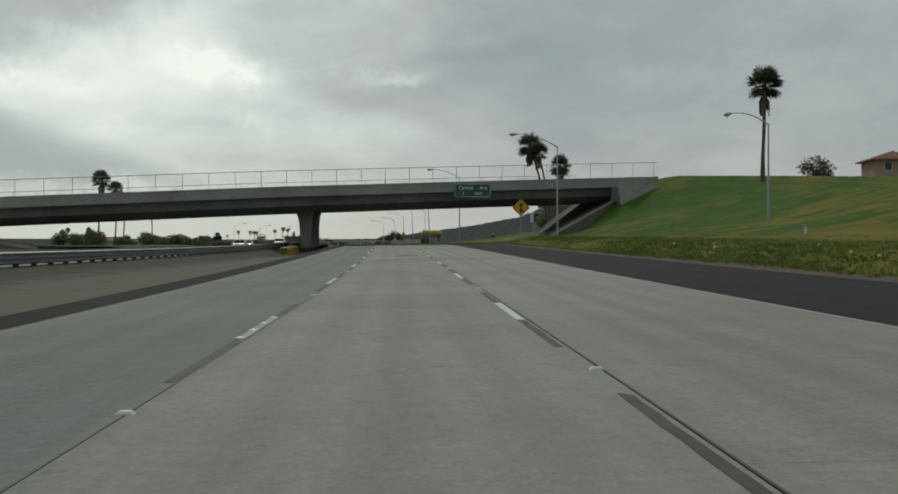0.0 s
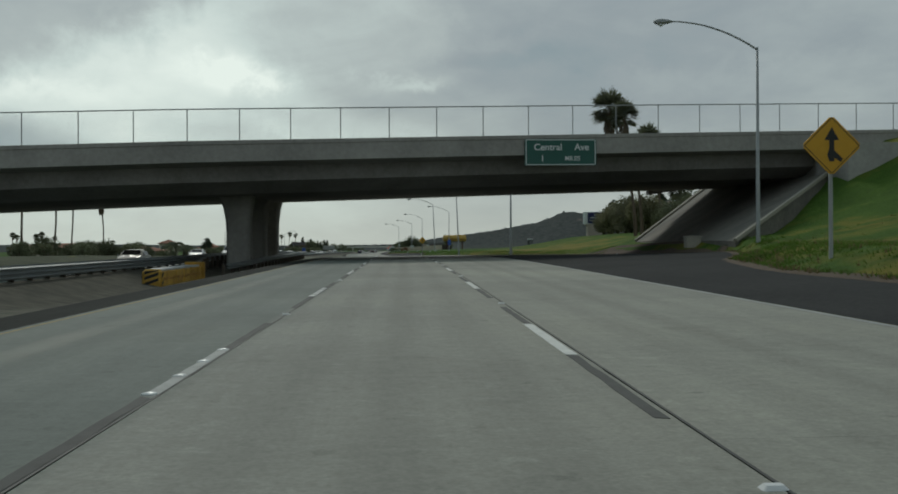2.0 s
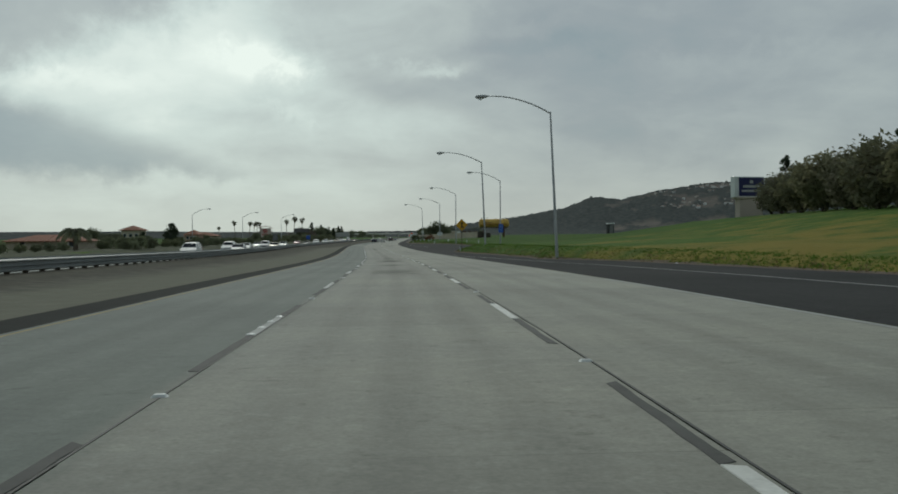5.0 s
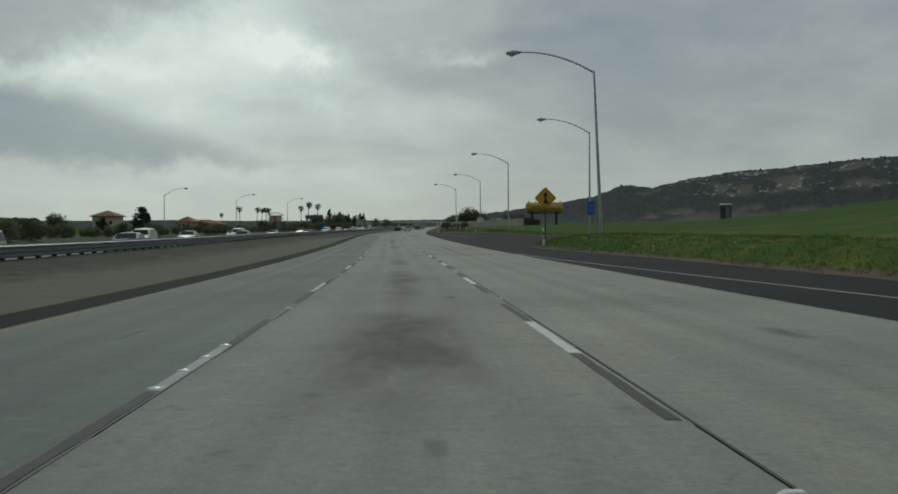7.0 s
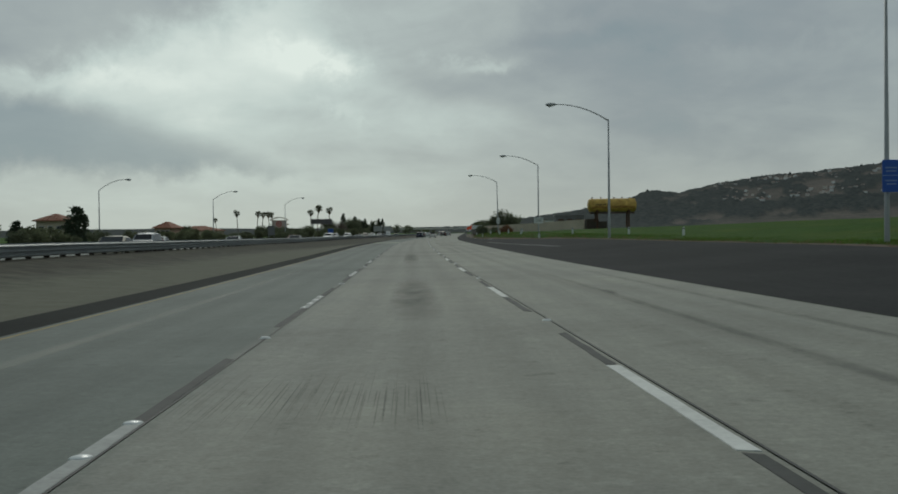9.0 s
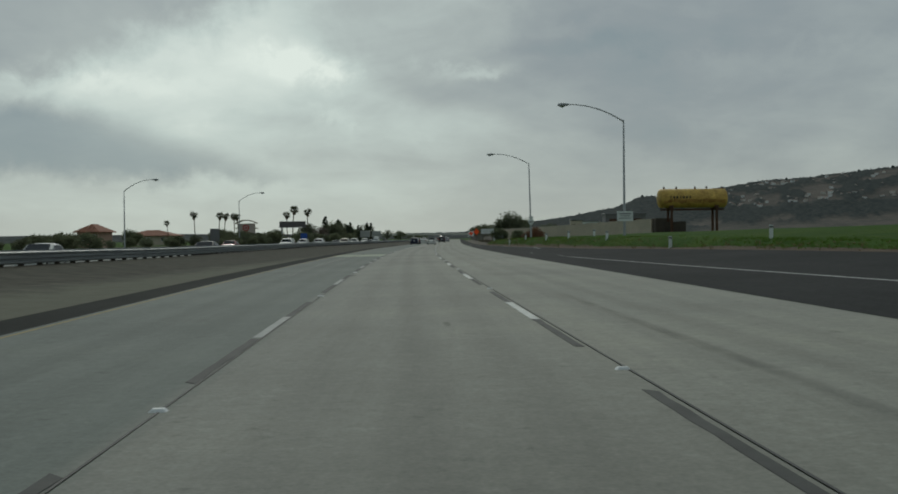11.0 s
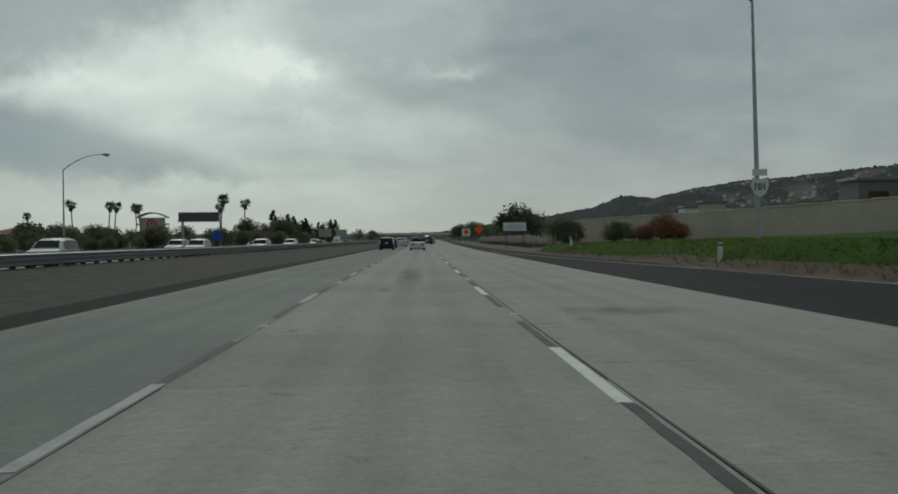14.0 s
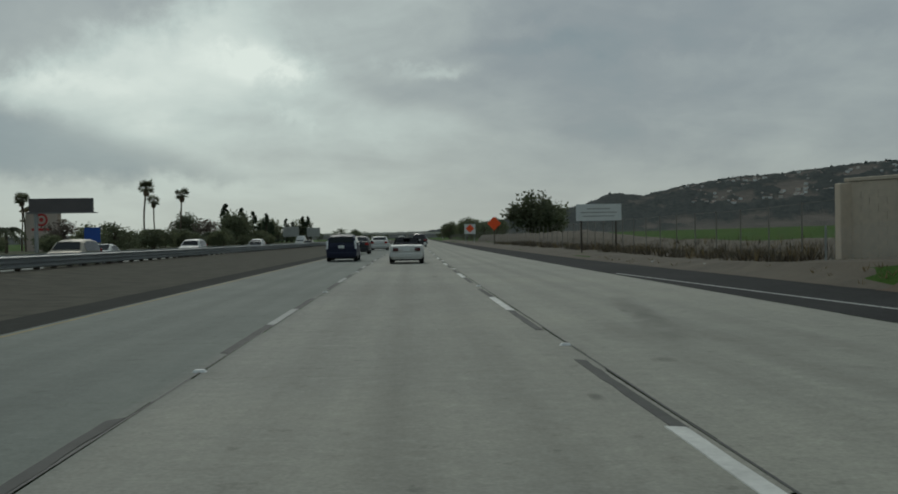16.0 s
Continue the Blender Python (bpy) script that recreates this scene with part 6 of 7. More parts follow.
hip_house(385, -66, 3, 16, 10, 1.8, 1.2)
hip_house(366, -84, 3, 22, 12, 2.6, 1.3, label="long low pale building with a tiled roof")
hip_house(700, -95, 0, 16, 12, 3.2, 1.8)
hip_house(155, 75.5, -10, 7.0, 7.0, 3.0, 1.4, STUCCO_PINK, "pink stucco house with a tiled roof on the rise", 2, 9.4 - land(155, 75.5))


def tower_sign():
    m = place(686, -61.4, 2)
    t = thing("tower_sign", "white mission-style sign tower with a curved roof and red roundel", "sign tower", m)
    part("tower", Shape().box((0, 0, 3.0), (5.2, 2.2, 7.2), 0.05), STUCCO_PALE, t)
    rf = Shape()
    rows = []
    for i in range(11):
        x = -3.4 + 6.8 * i / 10
        z = 6.75 + 1.05 * (1 - (x / 3.4) ** 2)
        rows.append([(x, y, z) for y in (-1.5, 1.5)])
    rf.grid(rows)
    rows2 = [[(a, b, c - 0.28) for a, b, c in r][::-1] for r in rows]
    rf.grid(rows2)
    for r0, r1 in zip(rows, rows[1:]):
        for k in (0, 1):
            a, b = r0[k], r1[k]
            rf.quad(a, b, (b[0], b[1], b[2] - 0.28), (a[0], a[1], a[2] - 0.28))
    part("curved_roof", rf, STUCCO, t)
    ring = Shape()
    for k in range(24):
        a0, a1 = 2 * math.pi * k / 24, 2 * math.pi * (k + 1) / 24
        ring.quad(*[(r * math.cos(a), -1.13, 5.2 + r * math.sin(a)) for r, a in ((1.05, a0), (1.05, a1), (0.7, a1), (0.7, a0))])
    part("roundel", ring, LOGO_RED, t)
    disc = Shape().quad(*[(0.36 * math.cos(2 * math.pi * k / 16), -1.13, 5.2 + 0.36 * math.sin(2 * math.pi * k / 16)) for k in range(16)])
    part("roundel_centre", disc, LOGO_RED, t)
    part("name_bar", Shape().box((0, -1.12, 3.6), (3.2, 0.04, 0.4)), LOGO_RED, t)
    for x in (-3.1, 3.1):
        part("side_ledge", Shape().box((x, 0, 5.1), (1.0, 1.6, 0.35), 0.03), STUCCO, t)


tower_sign()


def billboard():
    t = thing("billboard", "dark blank billboard on a single steel post", "billboard", place(620, -36.6, 2))
    part("face", Shape().box((0, 0, 4.95), (6.6, 0.35, 1.45), 0.03), PAPER, t)
    part("frame", Shape().box((0, 0.05, 4.16), (7.0, 0.6, 0.12), 0.02), SIGN_BACK, t)
    part("post", Shape().tube([(-2.7, 0.3, -0.4), (-2.7, 0.3, 4.9)], 0.22, 10), GALV_OLD, t)
    part("catwalk", Shape().box((3.4, -0.4, 4.12), (0.8, 0.6, 0.06)), SIGN_BACK, t)


billboard()


def monument():
    m = Matrix.Translation(at(297, 49.0, 4.5)) @ Matrix.Rotation(heading(297) + radians(8), 4, "Z")
    t = thing("monument_sign", "navy and white illuminated sign box on a stucco plinth", "sign", m)
    part("plinth", Shape().box((0.2, 0, 0.6), (3.3, 1.4, 3.6), 0.05), STUCCO_PALE, t)
    part("cap", Shape().box((0.2, 0, 2.45), (4.1, 1.7, 0.22), 0.03), STUCCO, t)
    part("cabinet", Shape().box((0, 0, 3.9), (4.3, 1.2, 2.7), 0.04), SIGN_WHITE, t)
    part("panel", Shape().box((0.25, -0.62, 3.9), (3.6, 0.06, 2.45)), MONUMENT_BLUE, t, "navy sign face")
    for x, z, w, h in ((0.25, 4.55, 0.5, 0.4), (0.25, 3.95, 2.4, 0.32), (0.25, 3.35, 2.9, 0.26)):
        part("text_bar", Shape().box((x, -0.66, z), (w, 0.03, h)), PAINT_FADED, t)


monument()


def yellow_tank():
    t = thing("storage_tank", "weathered yellow cylindrical tank on rusty steel legs", "tank", place(493, 36.2, 4))
    z = 6.2 - land(493, 36.2)
    sh = Shape().tube([(-4.75, 0, z), (-4.6, 0, z), (-4.4, 0, z), (4.4, 0, z), (4.6, 0, z), (4.75, 0, z)], [0.5, 1.05, 1.3, 1.3, 1.05, 0.5], 28)
    part("shell", sh, TANK_YELLOW, t, soft=True)
    for x in (-3.0, -1.0, 1.0, 3.0):
        part("band", Shape().tube([(x - 0.05, 0, z), (x + 0.05, 0, z)], 1.325, 28), TANK_YELLOW, t)
    for x in (-3.9, -2.2, 0.4, 2.0, 4.1):
        part("valve", Shape().tube([(x, 0, z + 1.25), (x, 0, z + 1.6)], 0.12, 8), RUST, t)
    rows = []
    for i in range(43):
        x = -4.2 + 8.4 * i / 42
        n0, n1 = noise.noise(Vector((x * 0.9, 3, 0))), noise.noise(Vector((x * 1.3, 9, 0)))
        rows.append([(x, -1.308 * math.cos(a), z - 1.308 * math.sin(a)) for a in [0.12 + 0.25 * n0 + (0.36 + 0.2 * n1) * q / 4 for q in range(5)]])
    part("rust_stain", Shape().grid(rows), TANK_RUST, t, "long rusty stain along the side")
    for i in range(7):
        x = -3.3 + i * 0.44
        part("letter_bar", Shape().box((x, -1.29, z + 0.12), (0.26 if i % 3 else 0.14, 0.06, 0.3)), SIGN_BLACK, t, "dark painted bar")
    for x in (-3.1, 3.1):
        for y in (-0.9, 0.9):
            part("leg", Shape().box((x, y, (z - 0.9) / 2 - 0.2), (0.32, 0.22, z - 0.7), 0.02), RUST, t)
        part("saddle", Shape().box((x, 0, z - 1.2), (0.5, 2.2, 0.5), 0.03), RUST, t)
    part("beam", Shape().box((0, 0, z - 1.5), (8.8, 0.3, 0.25)), RUST, t)
    part("pump_house", Shape().box((-3.6, 1.8, 0.9), (2.4, 1.8, 2.0), 0.03), POST_WOOD, t)


yellow_tank()


# ---------------------------------------------------------------- block wall, field fence, sheds
WALL_LINE = [(495.0, 31.0), (505, 26.6), (516, 21.8), (527, 17.0), (537, 12.6)]


def make_wall():
    wall = tagged(new("field_wall"), "long tan block wall beside the verge", "wall", "", "structure")
    pts = []
    for (s0, d0), (s1, d1) in zip(WALL_LINE, WALL_LINE[1:]):
        k = max(1, round((s1 - s0) / 3))
        for i in range(k):
            pts.append((s0 + (s1 - s0) * i / k, d0 + (d1 - d0) * i / k))
    pts.append(WALL_LINE[-1])
    for (s0, d0), (s1, d1) in zip(pts, pts[1:]):
        a, b = at(s0, d0), at(s1, d1)
        v = (b - a).normalized()
        L = (b - a).length
        top = float(np.interp(s0, [495, 505, 516, 527, 537], [3.48, 3.25, 2.98, 2.8, 2.64]))
        m = Matrix.Translation(a) @ v.to_track_quat("Y", "Z").to_matrix().to_4x4()
        bay = part("wall_bay", Shape().box((0.1, L / 2, top / 2 - 0.35), (0.17, L, top + 0.5)), BLOCKWALL, wall)
        bay.matrix_world = m
        courses = Shape()
        for r in range(int((top - 0.28) / 0.203)):
            z = r * 0.203 + 0.1
            for c in range(int(L / 0.61) + 1):
                y = c * 0.61 + (0.305 if r % 2 else 0)
                if y < L:
                    w = min(0.6, L - y)
                    courses.box((0.012, y + w / 2, z + 0.1), (0.014, w - 0.004, 0.2), 0.002)
        ob = part("blocks", courses, BLOCKWALL, bay, "rows of tan blocks")
        ob["kind"] = "stuff"
        part("coping", Shape().box((0.1, L / 2, top - 0.03), (0.26, L, 0.1), 0.015), BLOCKWALL, bay)
    p = part("end_pier", Shape().box((0, 0, 1.02), (0.42, 0.42, 3.1), 0.02), BLOCKWALL, wall)
    p.matrix_world = Matrix.Translation(at(537, 12.6)) @ Matrix.Rotation(heading(537), 4, "Z")


make_wall()


def plank_fence():
    """Dark boards that close the gap between the block wall and the field."""
    f = tagged(new("plank_fence"), "dark weathered timber plank fence beyond the grass", "fence", "", "structure")
    rnd = random.Random(41)
    boards = [Shape().box((0, 0, 0.75), (0.03, 0.285, 2.2 + 0.05 * i), 0.006).mesh("board", POST_WOOD) for i in range(3)]
    n = 18
    for i in range(n):
        u = i / (n - 1)
        s, d = 491.6 + 3.3 * u, 34.9 - 3.6 * u
        piece("board", boards[rnd.randrange(3)], Matrix.Translation(at(s, d + rnd.uniform(-0.01, 0.01), 1.2)) @ Matrix.Rotation(heading(s) + radians(47 + rnd.uniform(-1.5, 1.5)), 4, "Z"), f)
    for u in (0.0, 0.5, 1.0):
        s, d = 491.6 + 3.3 * u, 34.9 - 3.6 * u
        piece("post", Shape().box((0.09, 0, 0.75), (0.12, 0.12, 2.2), 0.01).mesh("post", POST_WOOD), Matrix.Translation(at(s, d, 1.1)) @ Matrix.Rotation(heading(s) + radians(47), 4, "Z"), f)
    for z in (1.6, 2.6):
        part("rail", Shape().tube([at(491.65, 34.95, z), at(493.3, 33.15, z), at(494.95, 31.35, z)], 0.045, 6), POST_WOOD, f)


plank_fence()


def make_fence():
    f = tagged(new("field_fence"), "rusty chain-link fence on steel posts along the field", "fence", "", "structure")
    post = Shape().tube([(0, 0, -0.2), (0, 0, 1.95)], 0.024, 6).mesh("fence_post", FENCE_OLD)

    def off(s):
        return float(np.interp(s, [538, 560, 620, 900], [12.9, 12.4, 12.0, 12.0]))
    ss = frame_steps(538, 900, 3.0)
    for s in ss:
        piece("fence_post", post, place(s, off(s)), f)
    for s0, s1 in zip(ss, ss[1:]):
        if s0 > 700:
            break
        a, b = at(s0, off(s0), land(s0, off(s0))), at(s1, off(s1), land(s1, off(s1)))
        sh = Shape()
        n = 12
        for i in range(n):
            for u0, u1 in ((i / n, (i + 6) / n), (i / n, (i - 6) / n)):
                z0, z1 = 0.05, 1.85
                if u1 > 1:
                    z1 = z0 + (z1 - z0) * (1 - u0) / (u1 - u0)
                    u1 = 1
                if u1 < 0:
                    z1 = z0 + (z1 - z0) * u0 / (u0 - u1)
                    u1 = 0
                p, q = a.lerp(b, u0) + Vector((0, 0, z0)), a.lerp(b, u1) + Vector((0, 0, z1))
                w = (b - a).normalized() * 0.004
                sh.quad(p - w, p + w, q + w, q - w)
        part("mesh_panel", sh, FENCE_OLD, f)
        part("top_wire", Shape().tube([a + Vector((0, 0, 1.9)), b + Vector((0, 0, 1.9))], 0.006, 5), FENCE_OLD, f)


make_fence()


def wire_panel():
    t = thing("wire_fence_panel", "short chain-link panel on pale steel posts before the wall", "fence", place(526.6, 10.9))
    inv = t.matrix_world.inverted()
    spots = [inv @ at(s, d, land(s, d)) for s, d in ((525.1, 12.3), (526.6, 10.9), (535.4, 11.4))]
    for p in spots:
        part("post", Shape().tube([p - Vector((0, 0, 0.3)), p + Vector((0, 0, 1.0)), p + Vector((0, 0, 1.04))], [0.03, 0.03, 0.012], 8), GALV_OLD, t)
    for a, b in zip(spots, spots[1:]):
        sh = Shape()
        n = max(8, int((b - a).length / 0.12))
        w = (b - a).normalized() * 0.003
        for i in range(n):
            for k in (-6, 6):
                u0, u1 = i / n, (i + k) / n
                z1 = 0.9
                if u1 > 1:
                    z1, u1 = 0.9 * (1 - u0) / (u1 - u0), 1
                if u1 < 0:
                    z1, u1 = 0.9 * u0 / (u0 - u1), 0
                p, q = a.lerp(b, u0) + Vector((0, 0, 0.05)), a.lerp(b, u1) + Vector((0, 0, 0.05 + z1))
                sh.quad(p - w, p + w, q + w, q - w)
        part("wire_mesh", sh, GALV_OLD, t)


wire_panel()
# low earth bank behind the fence
strip("field_bank", 14.6, 17.5, 0.0, DRY_WEED, 538, 760, "low bank of dry brown weeds behind the fence", "bank", 4, 5, lambda s, d: land(s, d) + (0.62 * smooth(538, 546, s) + 0.75 * smooth(570, 605, s)) * smooth(14.6, 15.6, d) * (1 - 0.4 * smooth(16.5, 17.5, d)) + 0.2 * noise.noise(Vector((s * 0.3, d, 0))))


def shed(s, d, turn, w, l, h, mat, label):
    t = thing("farm_building", label, "building", place(s, d, turn))
    part("wall", Shape().box((0, 0, h / 2 - 0.3), (w, l, h + 0.6)), mat, t)
    part("roof", Shape().box((0, 0, h + 0.12), (w + 0.3, l + 0.3, 0.2), 0.04), SIGN_BACK, t)
    for i in range(3):
        part("door", Shape().box(((i - 1) * w * 0.3, -l / 2 - 0.03, h * 0.4), (w * 0.2, 0.08, h * 0.8), 0.01), RUST, t)


shed(508, 29.5, 0, 6.0, 3, 4.4 - land(508, 29.5), SIGN_BACK, "dark open shed beyond the block wall")
shed(536, 25.8, 0, 1.9, 1.9, 4.05 - land(536, 25.8), STUCCO, "small cream store behind the block wall")
shed(550, 29.0, 0, 5.0, 2.4, 4.0 - land(550, 29.0), SIGN_WHITE, "low white shed behind the block wall")


def crest_post(s, d):
    t = thing("timber_post", "short dark timber post on the crest of the bank", "post", place(s, d), "bank posts")
    part("shaft", Shape().box((0, 0, 0.5), (0.26, 0.2, 1.5), 0.03), POST_WOOD, t)
    part("cap", Shape().box((0, 0, 1.27), (0.3, 0.24, 0.06), 0.02), POST_WOOD, t)


for k in range(2):
    crest_post(163.4 + 0.4 * k, 48.9 + 1.0 * k)


def foot_block():
    # plain block added for a pale rectangle here; its real use is unknown
    t = thing("drain_headwall", "plain pale concrete block at the foot of the paved slope", "drain", place(130.9, 18.6, 4, 0.35))
    part("block", Shape().box((0, 0, 0.1), (1.0, 0.5, 0.7), 0.04), SLOPE_CONC, t)
    part("lid", Shape().box((0, 0, 0.48), (1.1, 0.6, 0.08), 0.02), SLOPE_CONC, t)


foot_block()


def portable_toilet(s, d):
    t = thing("field_cabin", "small dark cabin with a pale roof in the field", "cabin", place(s, d, 10))
    part("body", Shape().box((0, 0, 1.0), (1.2, 1.2, 2.2), 0.04), BUMPER, t)
    part("roof", Shape().box((0, 0, 2.2), (1.35, 1.35, 0.22), 0.08), SIGN_WHITE, t)
    part("door", Shape().box((0, -0.62, 1.0), (0.8, 0.04, 1.8), 0.01), SIGN_BACK, t)


portable_toilet(376, 49)


def far_overpass():
    m = Matrix.Translation(at(1420, 0, 0)) @ Matrix.Rotation(heading(1420), 4, "Z")
    t = thing("far_overpass", "concrete overpass crossing the freeway in the distance, paled with a haze tint", "bridge", m, kind="structure")
    # haze-tinted wall colour in place of bridge concrete, to push it back
    part("deck", Shape().box((-10, 0, 4.9), (150, 12, 0.9), 0.1), STUCCO_HAZE, t)
    part("parapet", Shape().box((-10, -6.1, 5.7), (150, 0.3, 0.7)), STUCCO_HAZE, t)
    for x in (-40, -10, 20):
        part("pier", Shape().box((x, 0, 1.7), (1.4, 6, 5.6), 0.1), STUCCO_HAZE, t)


far_overpass()


# ---------------------------------------------------------------- vehicles
CARS = {
    # length, width, stations of (y, top, belt, half-width share); y from the tail
    "hatchback": (4.45, 1.73, [(0.0, 0.80, 0.80, 0.86), (0.05, 0.98, 0.95, 0.95), (0.30, 1.36, 0.98, 0.98), (1.0, 1.44, 0.97, 1.0), (1.9, 1.49, 0.96, 1.0), (2.6, 1.42, 0.95, 1.0), (3.45, 0.97, 0.92, 0.99), (4.1, 0.82, 0.80, 0.93), (4.38, 0.66, 0.66, 0.84), (4.45, 0.5, 0.5, 0.78)]),
    "sedan": (4.7, 1.8, [(0.0, 0.78, 0.78, 0.84), (0.06, 0.98, 0.96, 0.93), (0.75, 1.02, 0.98, 0.98), (1.35, 1.36, 0.98, 1.0), (1.9, 1.45, 0.97, 1.0), (2.6, 1.42, 0.96, 1.0), (3.35, 1.0, 0.95, 1.0), (4.2, 0.85, 0.83, 0.95), (4.62, 0.68, 0.68, 0.86), (4.7, 0.5, 0.5, 0.8)]),
    "suv": (4.7, 1.86, [(0.0, 0.9, 0.9, 0.88), (0.06, 1.15, 1.05, 0.95), (0.3, 1.66, 1.08, 0.98), (1.0, 1.74, 1.08, 1.0), (2.2, 1.73, 1.07, 1.0), (2.8, 1.62, 1.06, 1.0), (3.45, 1.14, 1.06, 1.0), (4.3, 1.02, 1.0, 0.96), (4.64, 0.86, 0.86, 0.9), (4.7, 0.6, 0.6, 0.84)]),
    "pickup": (5.6, 1.95, [(0.0, 1.0, 1.0, 0.95), (0.04, 1.08, 1.06, 0.97), (2.1, 1.09, 1.07, 1.0), (2.2, 1.66, 1.09, 1.0), (2.6, 1.82, 1.09, 1.0), (3.5, 1.80, 1.08, 1.0), (4.2, 1.18, 1.09, 1.0), (5.2, 1.06, 1.04, 0.97), (5.54, 0.9, 0.9, 0.93), (5.6, 0.6, 0.6, 0.88)]),
    "van": (5.4, 2.0, [(0.0, 1.2, 1.2, 0.95), (0.04, 2.2, 1.25, 0.98), (0.4, 2.35, 1.25, 1.0), (2.5, 2.36, 1.25, 1.0), (3.6, 2.3, 1.25, 1.0), (4.4, 1.5, 1.2, 1.0), (5.1, 1.15, 1.1, 0.96), (5.34, 0.95, 0.95, 0.9), (5.4, 0.6, 0.6, 0.85)]),
    "roadster": (3.95, 1.68, [(0.0, 0.66, 0.66, 0.80), (0.05, 0.84, 0.84, 0.90), (0.5, 0.90, 0.89, 0.97), (1.2, 0.90, 0.885, 1.0), (2.2, 0.90, 0.885, 1.0), (2.5, 0.90, 0.885, 1.0), (3.3, 0.78, 0.77, 0.97), (3.8, 0.62, 0.62, 0.86), (3.95, 0.45, 0.45, 0.76)]),
}


def vehicle(kind, paint, name, label):
    length, width, st = CARS[kind]
    car = thing(name, label, "car")
    hw = width / 2
    zb = 0.22 if kind not in ("suv", "pickup", "van") else 0.32

    def half(share, z, top, belt):
        """Half-width at height z: full at the belt, leaning in above it."""
        if z <= belt:
            k = (z - zb) / max(0.01, belt - zb)
            return hw * share * (0.93 + 0.07 * math.sin(math.pi * min(1, k * 0.9 + 0.1)))
        t = (z - belt) / max(0.01, 1.75 * width / 1.86 - belt)
        return hw * share * (0.965 - 0.26 * min(1.0, t))
    rows = []
    for y, top, belt, share in st:
        zm = zb + (belt - zb) * 0.5
        ring = [(0.0, zb), (0.85, zb), (1, zb + 0.1), (1, zm), (1, belt)]
        pts = [(0, zb), (half(share, zb, top, belt) * 0.92, zb), (half(share, zb + 0.1, top, belt), zb + 0.1), (half(share, zm, top, belt), zm), (half(share, belt, top, belt), belt - 0.02)]
        over = top - belt
        if over > 0.1:
            pts += [(half(share, belt + 0.02, top, belt), belt + 0.02), (half(share, top - 0.09, top, belt), top - 0.09), (half(share, top, top, belt) * 0.88, top - 0.02), (0, top + 0.015)]
        else:
            pts += [(half(share, belt, top, belt) * 0.985, belt + over * 0.3), (half(share, belt, top, belt) * 0.94, belt + over * 0.7), (hw * share * 0.7, top), (0, top + 0.02)]
        rows.append([(x, y, z) for x, z in pts] + [(-x, y, z) for x, z in pts[-2:0:-1]] + [(0, y, zb)])
    sh = Shape().grid(rows)
    n = len(rows[0])
    sh.f.append(tuple(range(n - 1)))
    sh.f.append(tuple(reversed(range(len(sh.v) - n, len(sh.v) - 1))))
    part("body", sh, paint, car, soft=False)

    def edge(i, j):
        return Vector(rows[i][j])
    # glass: follow the shell a little outside it
    glass_i = [i for i, s_ in enumerate(st) if s_[1] - s_[2] > 0.25]
    if glass_i:
        i0, i1 = glass_i[0], glass_i[-1]
        if kind != "pickup":
            back0 = i0 - 1

            def screen(ia, ib, nm, f0, f1):
                """A window between two stations, over the middle of the shell."""
                a, b = st[ia], st[ib]
                sh_ = Shape()
                z0, z1 = a[1] + (b[1] - a[1]) * f0, a[1] + (b[1] - a[1]) * f1
                y0, y1 = a[0] + (b[0] - a[0]) * f0, a[0] + (b[0] - a[0]) * f1
                n_ = Vector((0, b[1] - a[1], -(b[0] - a[0])))
                n_ = n_.normalized() * (1 if n_.z > 0 else -1) * 0.022
                w0 = half(0.97, max(z0, b[2]), 0, b[2]) * 0.86
                w1 = half(0.99, z1, 0, b[2]) * 0.84
                sh_.quad((-w0, y0 + n_.y, z0 + n_.z), (w0, y0 + n_.y, z0 + n_.z), (w1, y1 + n_.y, z1 + n_.z), (-w1, y1 + n_.y, z1 + n_.z))
                part(nm, sh_, GLASS, car)
            screen(back0, i0, "rear_window", 0.12 if kind != "sedan" else 0.1, 0.93)
            screen(i1 + 1, i1, "windscreen", 0.12, 0.94)
        else:
            screen_z = Shape().quad((-0.72, st[3][0] - 0.06, 1.2), (0.72, st[3][0] - 0.06, 1.2), (0.62, st[4][0] - 0.32, 1.7), (-0.62, st[4][0] - 0.32, 1.7))
            part("rear_window", screen_z, GLASS, car)
            part("windscreen", Shape().quad((-0.8, 4.16, 1.22), (0.8, 4.16, 1.22), (0.68, 3.56, 1.76), (-0.68, 3.56, 1.76)), GLASS, car)
        for sx in (-1, 1):
            sh_ = Shape()
            ii = [i for i in range(i0, i1 + 1)]
            lo, hi = [], []
            for i in ii:
                y, top, belt, share = st[i]
                lo.append((sx * (half(share, belt + 0.05, top, belt) + 0.012), y, belt + 0.05))
                hi.append((sx * (half(share, top - 0.12, top, belt) + 0.012), y, top - 0.12))
            sh_.grid([lo, hi] if sx > 0 else [hi, lo])
            part("side_window", sh_, GLASS, car)
    if kind == "roadster":
        part("cockpit", Shape().box((0, 1.75, 0.9), (1.25, 1.5, 0.06), 0.02), BUMPER, car)
        for x in (-0.34, 0.34):
            part("seat", Shape().box((x, 1.55, 0.93), (0.48, 0.16, 0.5), 0.06, 0.8), BUMPER, car)
        fr = Shape()
